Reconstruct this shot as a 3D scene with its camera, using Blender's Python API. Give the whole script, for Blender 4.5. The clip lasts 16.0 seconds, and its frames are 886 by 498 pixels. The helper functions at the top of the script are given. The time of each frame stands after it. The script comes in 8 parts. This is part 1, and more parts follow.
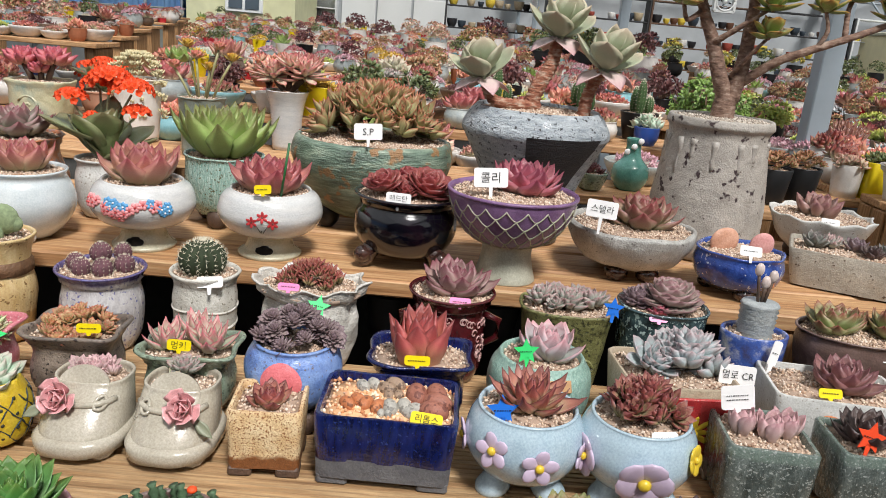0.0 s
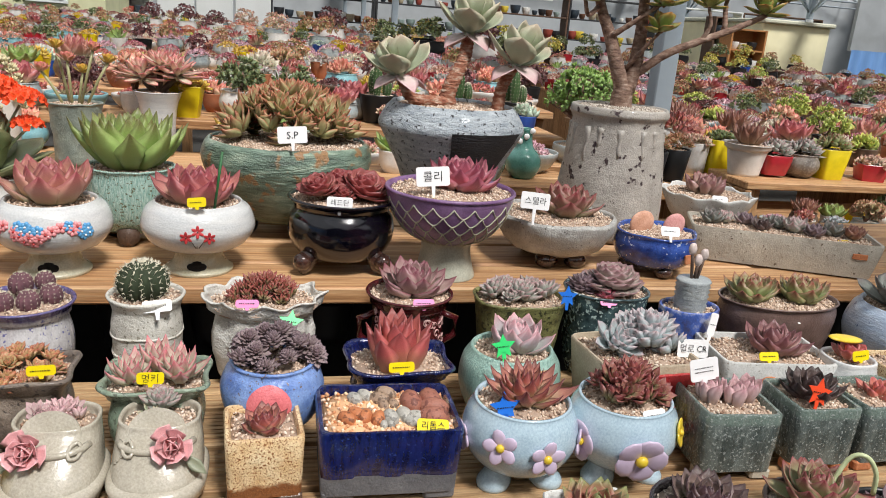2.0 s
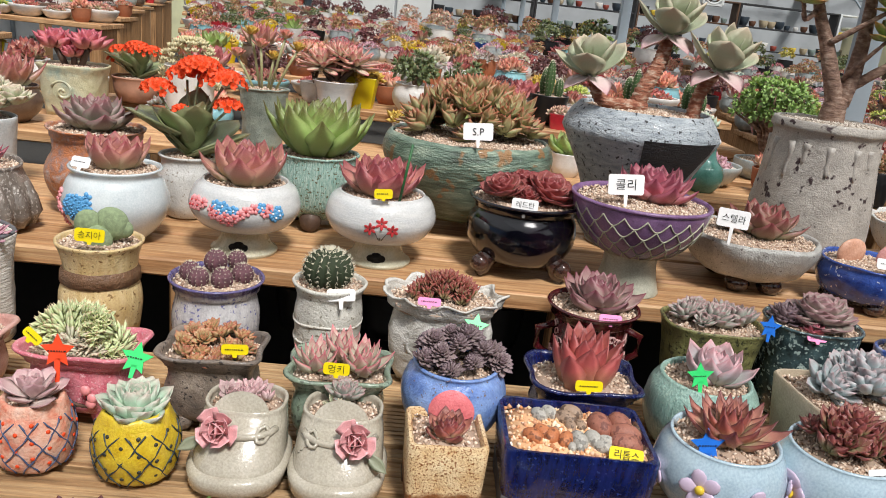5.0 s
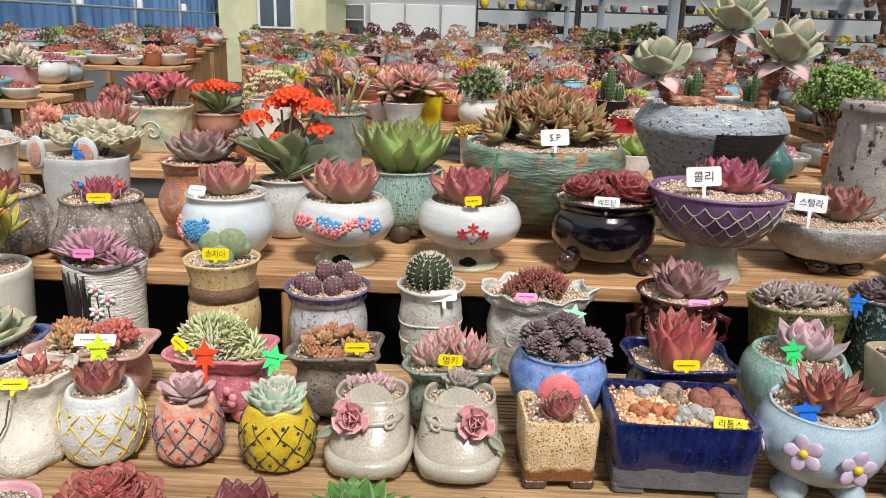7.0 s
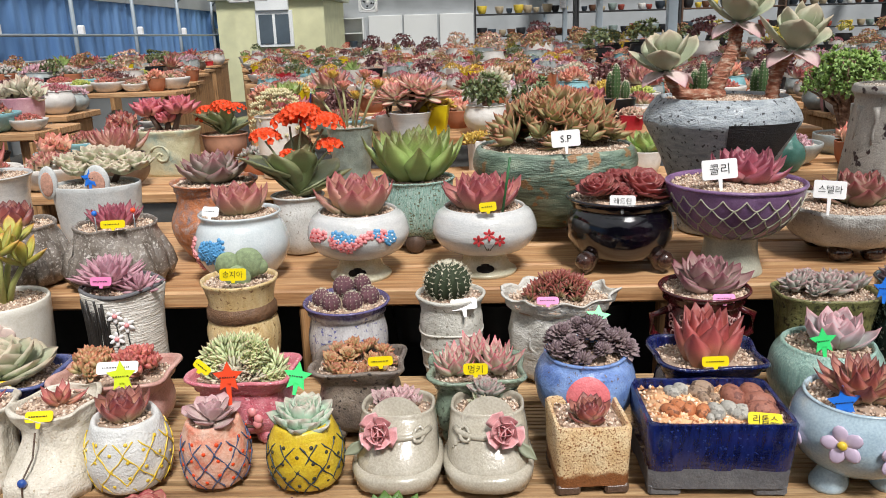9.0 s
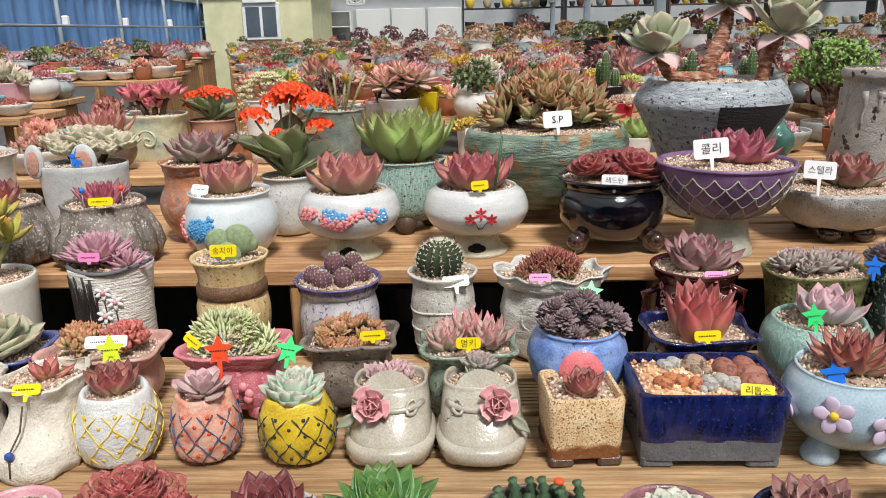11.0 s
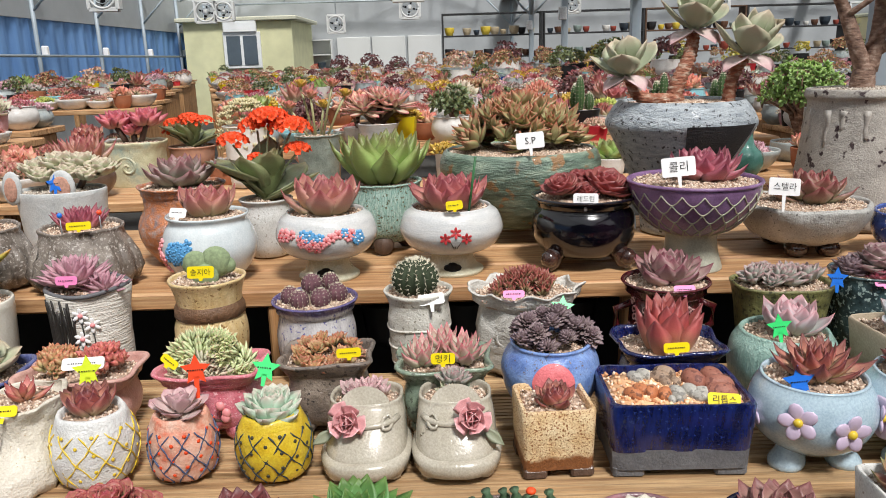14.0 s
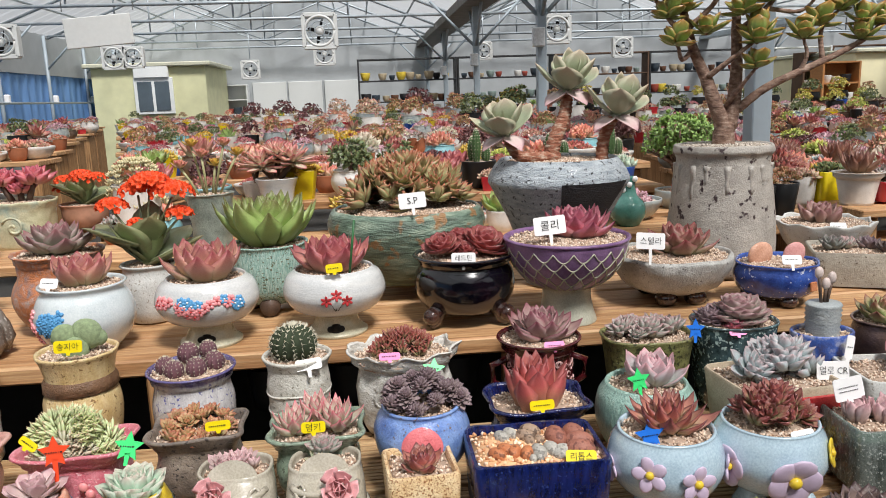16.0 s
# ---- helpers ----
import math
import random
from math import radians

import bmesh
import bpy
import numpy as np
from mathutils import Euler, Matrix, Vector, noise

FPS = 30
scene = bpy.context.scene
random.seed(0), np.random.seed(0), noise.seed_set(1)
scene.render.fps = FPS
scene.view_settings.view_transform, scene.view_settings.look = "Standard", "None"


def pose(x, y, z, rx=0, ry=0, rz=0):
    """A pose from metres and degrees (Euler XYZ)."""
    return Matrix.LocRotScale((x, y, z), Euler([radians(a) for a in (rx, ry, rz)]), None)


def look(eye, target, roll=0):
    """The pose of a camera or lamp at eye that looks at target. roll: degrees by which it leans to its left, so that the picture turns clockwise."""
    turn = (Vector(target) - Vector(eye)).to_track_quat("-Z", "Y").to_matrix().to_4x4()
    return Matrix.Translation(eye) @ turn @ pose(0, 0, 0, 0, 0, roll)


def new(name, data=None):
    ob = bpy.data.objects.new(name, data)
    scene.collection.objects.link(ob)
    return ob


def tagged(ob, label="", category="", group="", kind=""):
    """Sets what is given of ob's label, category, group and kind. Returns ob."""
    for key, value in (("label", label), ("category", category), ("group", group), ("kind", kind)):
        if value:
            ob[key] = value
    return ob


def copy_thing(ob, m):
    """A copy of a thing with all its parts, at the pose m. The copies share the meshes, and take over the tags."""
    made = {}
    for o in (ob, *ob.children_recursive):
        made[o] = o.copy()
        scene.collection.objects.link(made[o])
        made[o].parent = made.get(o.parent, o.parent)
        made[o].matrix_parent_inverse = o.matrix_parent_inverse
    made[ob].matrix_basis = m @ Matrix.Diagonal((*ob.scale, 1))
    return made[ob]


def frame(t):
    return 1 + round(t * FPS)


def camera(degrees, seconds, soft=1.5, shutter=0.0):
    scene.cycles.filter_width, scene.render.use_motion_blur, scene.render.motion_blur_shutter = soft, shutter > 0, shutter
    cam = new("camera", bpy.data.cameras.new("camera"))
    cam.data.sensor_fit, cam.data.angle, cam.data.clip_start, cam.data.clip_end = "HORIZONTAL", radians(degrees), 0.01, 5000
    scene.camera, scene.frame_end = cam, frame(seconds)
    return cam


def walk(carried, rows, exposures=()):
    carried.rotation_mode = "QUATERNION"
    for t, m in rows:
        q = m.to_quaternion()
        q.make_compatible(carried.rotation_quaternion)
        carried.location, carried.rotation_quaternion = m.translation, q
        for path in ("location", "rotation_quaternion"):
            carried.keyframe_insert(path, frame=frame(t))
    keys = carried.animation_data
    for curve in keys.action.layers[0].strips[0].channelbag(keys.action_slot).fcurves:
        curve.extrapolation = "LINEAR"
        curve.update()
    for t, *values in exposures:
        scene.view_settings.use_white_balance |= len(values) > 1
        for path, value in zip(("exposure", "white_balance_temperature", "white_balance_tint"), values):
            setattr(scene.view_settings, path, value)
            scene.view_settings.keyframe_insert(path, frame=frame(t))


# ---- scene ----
cam = camera(60.6, 16.0, 0.9)
PATH = [
    (0, (0.019, -0.025, 1.464), (0.04, 1.893, 0.895), 5.2),
    (0.5, (0.117, -0.081, 1.477), (0.248, 1.832, 0.908), 4.9),
    (1, (0.143, -0.085, 1.469), (0.373, 1.815, 0.889), 4.5),
    (1.5, (0.004, -0.034, 1.46), (0.367, 1.846, 0.883), 4.4),
    (2, (-0.172, 0.0, 1.467), (0.273, 1.867, 0.905), 4.6),
    (2.5, (-0.237, 0.029, 1.47), (0.181, 1.909, 0.932), 4.5),
    (3, (-0.267, 0.034, 1.479), (0.126, 1.921, 0.945), 4.6),
    (3.5, (-0.15, 0.059, 1.469), (0.198, 1.945, 0.903), 4.8),
    (4, (-0.12, 0.088, 1.465), (0.11, 1.987, 0.881), 5.5),
    (4.5, (-0.196, 0.071, 1.462), (-0.057, 1.978, 0.873), 6.5),
    (4.7, (-0.221, 0.07, 1.455), (-0.113, 1.977, 0.862), 6.9),
    (6.8, (-0.295, -0.027, 1.445), (-0.315, 1.888, 0.866), 2.4),
    (7, (-0.305, -0.025, 1.448), (-0.359, 1.894, 0.887), 1.7),
    (7.5, (-0.324, -0.04, 1.46), (-0.433, 1.888, 0.939), 0.3),
    (8, (-0.312, -0.042, 1.458), (-0.426, 1.891, 0.956), -0.7),
    (8.5, (-0.32, -0.033, 1.455), (-0.424, 1.9, 0.952), -1.3),
    (9, (-0.316, -0.015, 1.446), (-0.398, 1.908, 0.905), -1.7),
    (9.2, (-0.32, -0.012, 1.444), (-0.393, 1.905, 0.878), -1.7),
    (11.3, (-0.325, -0.022, 1.415), (-0.366, 1.901, 0.868), -1.2),
    (11.5, (-0.318, -0.029, 1.416), (-0.352, 1.895, 0.872), -1.2),
    (12, (-0.314, -0.034, 1.406), (-0.333, 1.889, 0.856), -1.3),
    (12.5, (-0.323, -0.032, 1.401), (-0.333, 1.893, 0.86), -1.2),
    (13, (-0.322, -0.034, 1.405), (-0.326, 1.895, 0.876), -0.8),
    (13.5, (-0.312, -0.036, 1.407), (-0.321, 1.896, 0.891), -0.9),
    (14, (-0.311, -0.042, 1.411), (-0.314, 1.897, 0.922), -1.7),
    (14.5, (-0.302, -0.05, 1.422), (-0.268, 1.898, 0.969), -2.5),
    (15, (-0.288, -0.063, 1.433), (-0.178, 1.892, 1.024), -2.4),
    (15.5, (-0.306, -0.089, 1.446), (-0.124, 1.865, 1.06), -1.8),
    (16, (-0.231, -0.063, 1.45), (-0.031, 1.888, 1.059), -2.0),
]
walk(cam, [(t, look(eye, target, roll)) for t, eye, target, roll in PATH])

# ---- daylight: thin cloud over a translucent roof ----
SUN_EL, SUN_AZ = radians(56), radians(160)
world = bpy.data.worlds.new("sky")
scene.world = world
world.use_nodes = True
wn = world.node_tree.nodes
sky = wn.new("ShaderNodeTexSky")
sky.sky_type, sky.sun_disc = "NISHITA", False
sky.sun_elevation, sky.sun_rotation = SUN_EL, SUN_AZ
sky.air_density, sky.dust_density = 1.0, 3.0
wn["Background"].inputs["Strength"].default_value = 0.03
world.node_tree.links.new(sky.outputs["Color"], wn["Background"].inputs["Color"])
sun = new("sun", bpy.data.lights.new("sun", "SUN"))
sun.data.energy, sun.data.angle, sun.data.color = 4.15, radians(12), (1.0, 0.975, 0.955)
sun_way = Vector((math.sin(SUN_AZ) * math.cos(SUN_EL), math.cos(SUN_AZ) * math.cos(SUN_EL), math.sin(SUN_EL)))
sun.matrix_world = look(sun_way * 20, (0, 0, 0))
scene.view_settings.exposure = 0.0

# ---- materials ----
def C(h):
    """Linear colour of a hex code."""
    v = [int(h[i:i + 2], 16) / 255 for i in (0, 2, 4)]
    return tuple(c / 12.92 if c <= 0.04045 else ((c + 0.055) / 1.055) ** 2.4 for c in v) + (1.0,)


class Nodes:
    """A small wrapper for building node materials."""

    def __init__(self, name, rough=0.5, metal=0.0, coat=0.0):
        self.mat = bpy.data.materials.new(name)
        self.mat.use_nodes = True
        self.t = self.mat.node_tree
        self.b = self.t.nodes["Principled BSDF"]
        self.b.inputs["Roughness"].default_value = rough
        self.b.inputs["Metallic"].default_value = metal
        self.b.inputs["Coat Weight"].default_value = coat
        self.b.inputs["Coat Roughness"].default_value = 0.06
        self.co = self.t.nodes.new("ShaderNodeTexCoord").outputs["Object"]

    def link(self, a, b):
        self.t.links.new(a, b)

    def noise(self, scale, detail=3, rough=0.55, co=None, stretch=None):
        n = self.t.nodes.new("ShaderNodeTexNoise")
        n.inputs["Scale"].default_value, n.inputs["Detail"].default_value, n.inputs["Roughness"].default_value = scale, detail, rough
        src = co or self.co
        if stretch:
            m = self.t.nodes.new("ShaderNodeMapping")
            m.inputs["Scale"].default_value = stretch
            self.link(src, m.inputs["Vector"])
            src = m.outputs["Vector"]
        self.link(src, n.inputs["Vector"])
        return n.outputs["Fac"]

    def ramp(self, fac, stops):
        r = self.t.nodes.new("ShaderNodeValToRGB")
        e = r.color_ramp.elements
        e[0].position, e[0].color = stops[0]
        e[1].position, e[1].color = stops[-1]
        for p, c in stops[1:-1]:
            k = e.new(p)
            k.color = c
        self.link(fac, r.inputs["Fac"])
        return r.outputs["Color"]

    def step(self, fac, a, b):
        """0 below a, 1 above b."""
        m = self.t.nodes.new("ShaderNodeMapRange")
        m.inputs["From Min"].default_value, m.inputs["From Max"].default_value = a, b
        self.link(fac, m.inputs["Value"])
        return m.outputs["Result"]

    def mix(self, fac, a, b, kind="MIX"):
        m = self.t.nodes.new("ShaderNodeMix")
        m.data_type, m.blend_type = "RGBA", kind
        for s, v in ((m.inputs["Factor"], fac), (m.inputs["A"], a), (m.inputs["B"], b)):
            if isinstance(v, (tuple, float, int)):
                s.default_value = v
            else:
                self.link(v, s)
        return m.outputs["Result"]

    def math(self, op, a, b=0.0):
        m = self.t.nodes.new("ShaderNodeMath")
        m.operation = op
        for s, v in zip(m.inputs, (a, b)):
            if isinstance(v, (float, int)):
                s.default_value = v
            else:
                self.link(v, s)
        return m.outputs["Value"]

    def attr(self, name):
        a = self.t.nodes.new("ShaderNodeAttribute")
        a.attribute_name = name
        return a.outputs["Fac"]

    def axis(self, k):
        s = self.t.nodes.new("ShaderNodeSeparateXYZ")
        self.link(self.co, s.inputs["Vector"])
        return s.outputs[k]

    def per_object(self):
        return self.t.nodes.new("ShaderNodeObjectInfo").outputs["Random"]

    def per_island(self):
        return self.t.nodes.new("ShaderNodeNewGeometry").outputs["Random Per Island"]

    def bump(self, height, strength=0.3, dist=0.002):
        b = self.t.nodes.new("ShaderNodeBump")
        b.inputs["Strength"].default_value, b.inputs["Distance"].default_value = strength, dist
        self.link(height, b.inputs["Height"])
        self.link(b.outputs["Normal"], self.b.inputs["Normal"])

    def colour(self, c):
        if isinstance(c, tuple):
            self.b.inputs["Base Color"].default_value = c
        else:
            self.link(c, self.b.inputs["Base Color"])
        return self.mat

    def rough(self, fac, a, b):
        m = self.t.nodes.new("ShaderNodeMapRange")
        m.inputs["To Min"].default_value, m.inputs["To Max"].default_value = a, b
        self.link(fac, m.inputs["Value"])
        self.link(m.outputs["Result"], self.b.inputs["Roughness"])


def glaze(name, a, b, scale=25, rough=0.25, coat=0.5, speck=None, speck_size=160, speck_amount=0.66, stretch=None, bump=0.25,
          low=None, low_z=0.0, low_soft=0.01, third=None, top=None, top_z=0.0):
    """Fired clay or glaze: two mottled colours, fine specks, and a run line above or below which another glaze lies."""
    n = Nodes(name, rough, 0, coat)
    base = n.noise(scale, 5, 0.6, stretch=stretch)
    col = n.ramp(base, [(0.32, C(a)), (0.68, C(b))] if not third else [(0.3, C(a)), (0.52, C(b)), (0.72, C(third))])
    wob = n.noise(45, 3)
    if low:
        z = n.math("ADD", n.axis(2), n.math("MULTIPLY", n.math("SUBTRACT", wob, 0.5), low_soft * 2))
        col = n.mix(n.step(z, low_z - low_soft * 0.3, low_z + low_soft * 0.3), C(low), col)
    if top:
        z = n.math("ADD", n.axis(2), n.math("MULTIPLY", n.math("SUBTRACT", wob, 0.5), 0.012))
        col = n.mix(n.step(z, top_z - 0.002, top_z + 0.003), col, C(top))
    if speck:
        col = n.mix(n.step(n.noise(speck_size, 2), speck_amount - 0.06, speck_amount), col, C(speck))
    fine = n.noise(350, 2)
    col = n.mix(0.24, col, n.ramp(fine, [(0.3, (0.25, 0.25, 0.25, 1)), (0.7, (0.85, 0.85, 0.85, 1))]), "OVERLAY")
    n.bump(n.math("ADD", n.noise(60, 4, stretch=stretch), n.math("MULTIPLY", fine, 0.4)), min(1.0, bump * 1.4), 0.004)
    n.rough(base, max(0.05, rough - 0.08), rough + 0.12)
    return n.colour(col)


def leaf_mat(name, base, mid, tip, rough=0.4, edge=0.5, spot=None, bloom=0.0):
    """A fleshy leaf: colour runs from its base to its tip and along its rim."""
    n = Nodes(name, rough)
    along, rim = n.attr("along"), n.attr("rim")
    w = n.math("ADD", along, n.math("MULTIPLY", n.math("SUBTRACT", n.noise(70, 3), 0.5), 0.22))
    pale = (0.62, 0.52, 0.44, 1)
    k0, k1, k2 = [tuple(q * (1 - f) + p * f for q, p in zip(C(c), pale)) for c, f in ((base, 0.14), (mid, 0.07), (tip, 0.02))]
    k0, k1, k2 = [(r, g, b * (0.9 if r > g * 1.1 else 0.96), a) for r, g, b, a in (k0, k1, k2)]
    col = n.ramp(w, [(0.25, k0), (0.66, k1), (0.84, tuple((p + q) / 2 for p, q in zip(k1, k2))), (0.96, k2)])
    face = tuple(q * 0.72 + p * 0.28 for q, p in zip(k0, (0.5, 0.52, 0.42, 1)))
    col = n.mix(n.math("MULTIPLY", n.math("SUBTRACT", 1.0, n.attr("under")), n.math("MULTIPLY", n.math("SUBTRACT", 1.15, along), 0.42)), col, face)
    col = n.mix(n.math("MULTIPLY", n.step(rim, 0.66, 0.98), edge), col, k2)
    if spot:
        col = n.mix(n.math("MULTIPLY", n.step(n.noise(220, 2), 0.62, 0.7), 0.55), col, C(spot))
    col = n.mix(n.math("MULTIPLY", n.noise(30, 3), bloom), col, (0.62, 0.66, 0.66, 1))
    v = n.math("MULTIPLY", n.math("SUBTRACT", n.per_object(), 0.5), 0.5)
    col = n.mix(n.math("ADD", 0.5, v), n.mix(1.0, col, (0.78, 0.78, 0.78, 1), "MULTIPLY"), n.mix(1.0, col, (1.22, 1.2, 1.2, 1), "MULTIPLY"))
    col = n.mix(n.math("MULTIPLY", n.per_island(), 0.4), col, n.mix(1.0, col, (0.68, 0.68, 0.66, 1), "MULTIPLY"))
    col = n.mix(0.22, col, n.ramp(n.noise(130, 4), [(0.3, (0.25, 0.25, 0.25, 1)), (0.7, (0.8, 0.8, 0.8, 1))]), "OVERLAY")
    n.bump(n.noise(160, 3), 0.2, 0.003)
    n.b.inputs["Subsurface Weight"].default_value = 0.0
    return n.colour(col)


def plain(name, c, rough=0.5, metal=0.0, var=0.2, scale=40, coat=0.0, bump=0.08):
    n = Nodes(name, rough, metal, coat)
    k = C(c)
    d = tuple(q * (1 - var) for q in k[:3]) + (1,)
    u = tuple(min(1, q * (1 + var * 0.6)) for q in k[:3]) + (1,)
    f = n.noise(scale, 4)
    n.bump(n.noise(scale * 5, 3), bump, 0.002)
    return n.colour(n.ramp(f, [(0.3, d), (0.7, u)]))


def gravel_mat(name, cols):
    n = Nodes(name, 0.85)
    k = len(cols) - 1
    col = n.ramp(n.per_island(), [(i / k, C(c)) for i, c in enumerate(cols)])
    col = n.mix(0.5, col, n.ramp(n.noise(900, 2), [(0.3, (0.5, 0.48, 0.45, 1)), (0.7, (0.95, 0.93, 0.9, 1))]), "MULTIPLY")
    return n.colour(n.mix(1.0, col, (1.25, 1.25, 1.25, 1), "MULTIPLY"))


def wood_mat(name, a, b, dark, axis="X"):
    """Sawn pine: long grain, growth lines and knots, varied board by board."""
    n = Nodes(name, 0.6)
    r = n.per_object()
    shift = n.t.nodes.new("ShaderNodeVectorMath")
    shift.operation = "ADD"
    comb = n.t.nodes.new("ShaderNodeCombineXYZ")
    for k in range(3):
        n.link(n.math("MULTIPLY", r, 17.0 + 5 * k), comb.inputs[k])
    n.link(n.co, shift.inputs[0])
    n.link(comb.outputs["Vector"], shift.inputs[1])
    co = shift.outputs["Vector"]
    st = {"X": (0.6, 14, 14), "Y": (14, 0.6, 14), "Z": (14, 14, 0.6)}[axis]
    grain = n.noise(4.6, 6, 0.6, co, st)
    fibre = n.noise(24, 4, 0.7, co, tuple(q * 0.7 for q in st))
    col = n.ramp(grain, [(0.3, C(dark)), (0.44, C(a)), (0.56, C(b)), (0.66, C(a)), (0.78, C(dark))])
    col = n.mix(0.6, col, n.ramp(fibre, [(0.3, (0.22, 0.22, 0.22, 1)), (0.7, (0.82, 0.82, 0.82, 1))]), "OVERLAY")
    knot = n.step(n.noise(5.5, 1, 0.3, co, tuple(max(0.5, q / 5) for q in st)), 0.74, 0.8)
    col = n.mix(n.math("MULTIPLY", knot, 0.7), col, C(dark))
    col = n.mix(n.math("MULTIPLY", n.step(n.noise(6, 4), 0.5, 0.75), 0.25), col, C("6e5a45"))
    col = n.mix(n.math("MULTIPLY", r, 0.5), col, n.mix(1.0, col, (0.62, 0.6, 0.58, 1), "MULTIPLY"))
    n.bump(fibre, 0.25, 0.002)
    return n.colour(col)


# ---- geometry ----
rng = np.random.default_rng(7)


def mesh_of(name, V, F, mat=None, attrs=None, smooth=True, sharp=None):
    me = bpy.data.meshes.new(name)
    me.from_pydata(np.asarray(V).tolist(), [], F if isinstance(F, list) else F.tolist())
    if smooth:
        me.shade_smooth()
        if sharp:
            me.set_sharp_from_angle(angle=radians(sharp))
    for k, a in (attrs or {}).items():
        me.attributes.new(k, "FLOAT", "POINT").data.foreach_set("value", np.asarray(a, dtype=np.float32))
    if mat:
        me.materials.append(mat)
    return me


def part(name, data, mat=None, parent=None, label="", m=None):
    """Link a mesh or a bmesh as one mesh object under a thing or under a part."""
    if isinstance(data, bmesh.types.BMesh):
        me = bpy.data.meshes.new(name)
        data.to_mesh(me)
        data.free()
        data = me
    if mat and not data.materials:
        data.materials.append(mat)
    ob = new(name, data)
    if parent:
        ob.parent = parent
    if m is not None:
        ob.matrix_basis = m
    return tagged(ob, label)


def thing(name, label, category, x, y, z, rz=0, group=""):
    ob = new(name)
    ob.empty_display_size = 0.02
    ob.matrix_basis = pose(x, y, z, 0, 0, rz)
    return tagged(ob, label, category, group)


def moved(V, m):
    V = np.asarray(V, float)
    a = np.array(m)
    return V @ a[:3, :3].T + a[:3, 3]


def joined(pieces):
    """One (V, F, attrs) out of many."""
    Vs, Fs, at, k = [], [], {}, 0
    for V, F, A in pieces:
        Vs.append(V)
        Fs += [[i + k for i in f] for f in F]
        for q, v in A.items():
            at.setdefault(q, []).append(v)
        k += len(V)
    return np.vstack(Vs), Fs, {q: np.concatenate(v) for q, v in at.items()}


def smooth_line(pts, k=5):
    """Catmull-Rom through the points."""
    P = np.array(pts, float)
    Q = np.vstack([2 * P[0] - P[1], P, 2 * P[-1] - P[-2]])
    out = []
    for i in range(len(P) - 1):
        a, b, c, d = Q[i:i + 4]
        for t in np.linspace(0, 1, k, endpoint=False):
            out.append(0.5 * (2 * b + (c - a) * t + (2 * a - 5 * b + 4 * c - d) * t * t + (3 * b - a - 3 * c + d) * t ** 3))
    out.append(P[-1])
    return np.array(out)


def loft(secs, seg=44, wave=(0, 0.0), lump=0.0, cap=True, seed=0):
    """Rings (z, rx, ry, cx, cy, n): n = 2 is round, higher is squarer."""
    th = np.linspace(0, 2 * np.pi, seg, endpoint=False) + np.pi / seg
    c, s = np.cos(th), np.sin(th)
    V = []
    zs = [q[0] for q in secs]
    z0, z1 = min(zs), max(zs)
    for z, rx, ry, cx, cy, n in secs:
        g = (np.abs(c) ** n + np.abs(s) ** n) ** (-1 / n)
        up = ((z - z0) / max(1e-6, z1 - z0)) ** 3
        w = np.cos(wave[0] * th) * wave[1] * up if wave[0] else 0
        k = 1 + (w / max(rx, 0.02) if wave[0] else 0)
        V.append(np.stack([cx + rx * g * c * k, cy + ry * g * s * k, z + (np.cos(wave[0] * th + 1.0) * wave[1] * 0.6 * up if wave[0] else 0) + 0 * th], 1))
    V = np.vstack(V)
    if lump:
        V = np.array([Vector(v) + noise.noise_vector(Vector(v) * 38 + Vector((seed * 3.1, 0, 0))) * lump for v in V])
    F = []
    for i in range(len(secs) - 1):
        for j in range(seg):
            k = (j + 1) % seg
            F.append([i * seg + j, i * seg + k, (i + 1) * seg + k, (i + 1) * seg + j])
    if cap:
        F.append(list(range(seg))[::-1])
        F.append([(len(secs) - 1) * seg + j for j in range(seg)])
    return V, F, {}


def shell(prof, sq=2.0, asp=1.0, wall=0.006, depth=0.016, hard=False, **kw):
    """A pot: outside profile (r, z) from the foot to the rim, a lip with thickness, and the inside down to the soil."""
    p = np.array(prof, float) if hard else smooth_line(prof, 4)
    r, z = p[-1]
    inner = [(r - wall * 0.25, z + wall * 0.35), (r - wall * 0.75, z + wall * 0.3), (r - wall, z - wall * 0.3), (r - wall * 1.2, z - depth), (max(0.002, r - wall * 3.5), z - depth - 0.012)]
    rows = [(max(0.002, p[0][0] * 0.6), p[0][1] + 0.001)] + [tuple(q) for q in p] + inner
    return loft([(q[1], q[0], q[0] * asp, 0, 0, sq) for q in rows], **kw)


def radius_at(prof, z):
    p = smooth_line(prof, 4)
    i = np.argsort(p[:, 1])
    return float(np.interp(z, p[i, 1], p[i, 0]))


def on_pot(prof, az, z, off=0.0, spin=0.0, asp=1.0):
    """Pose on a round pot's outside; z of the pose looks outwards, y up the wall; az = -90 faces the front."""
    r = radius_at(prof, z)
    slope = (radius_at(prof, z + 0.004) - radius_at(prof, z - 0.004)) / 0.008
    a = radians(az)
    out = Vector((math.cos(a), math.sin(a), 0))
    up = (Vector((0, 0, 1)) + out * slope).normalized()
    side = up.cross(out).normalized()
    nrm = side.cross(up)
    at = Vector((r * math.cos(a), r * asp * math.sin(a), z)) + nrm * off
    return Matrix.Translation(at) @ Matrix((side, up, nrm)).transposed().to_4x4() @ Matrix.Rotation(radians(spin), 4, "Z")


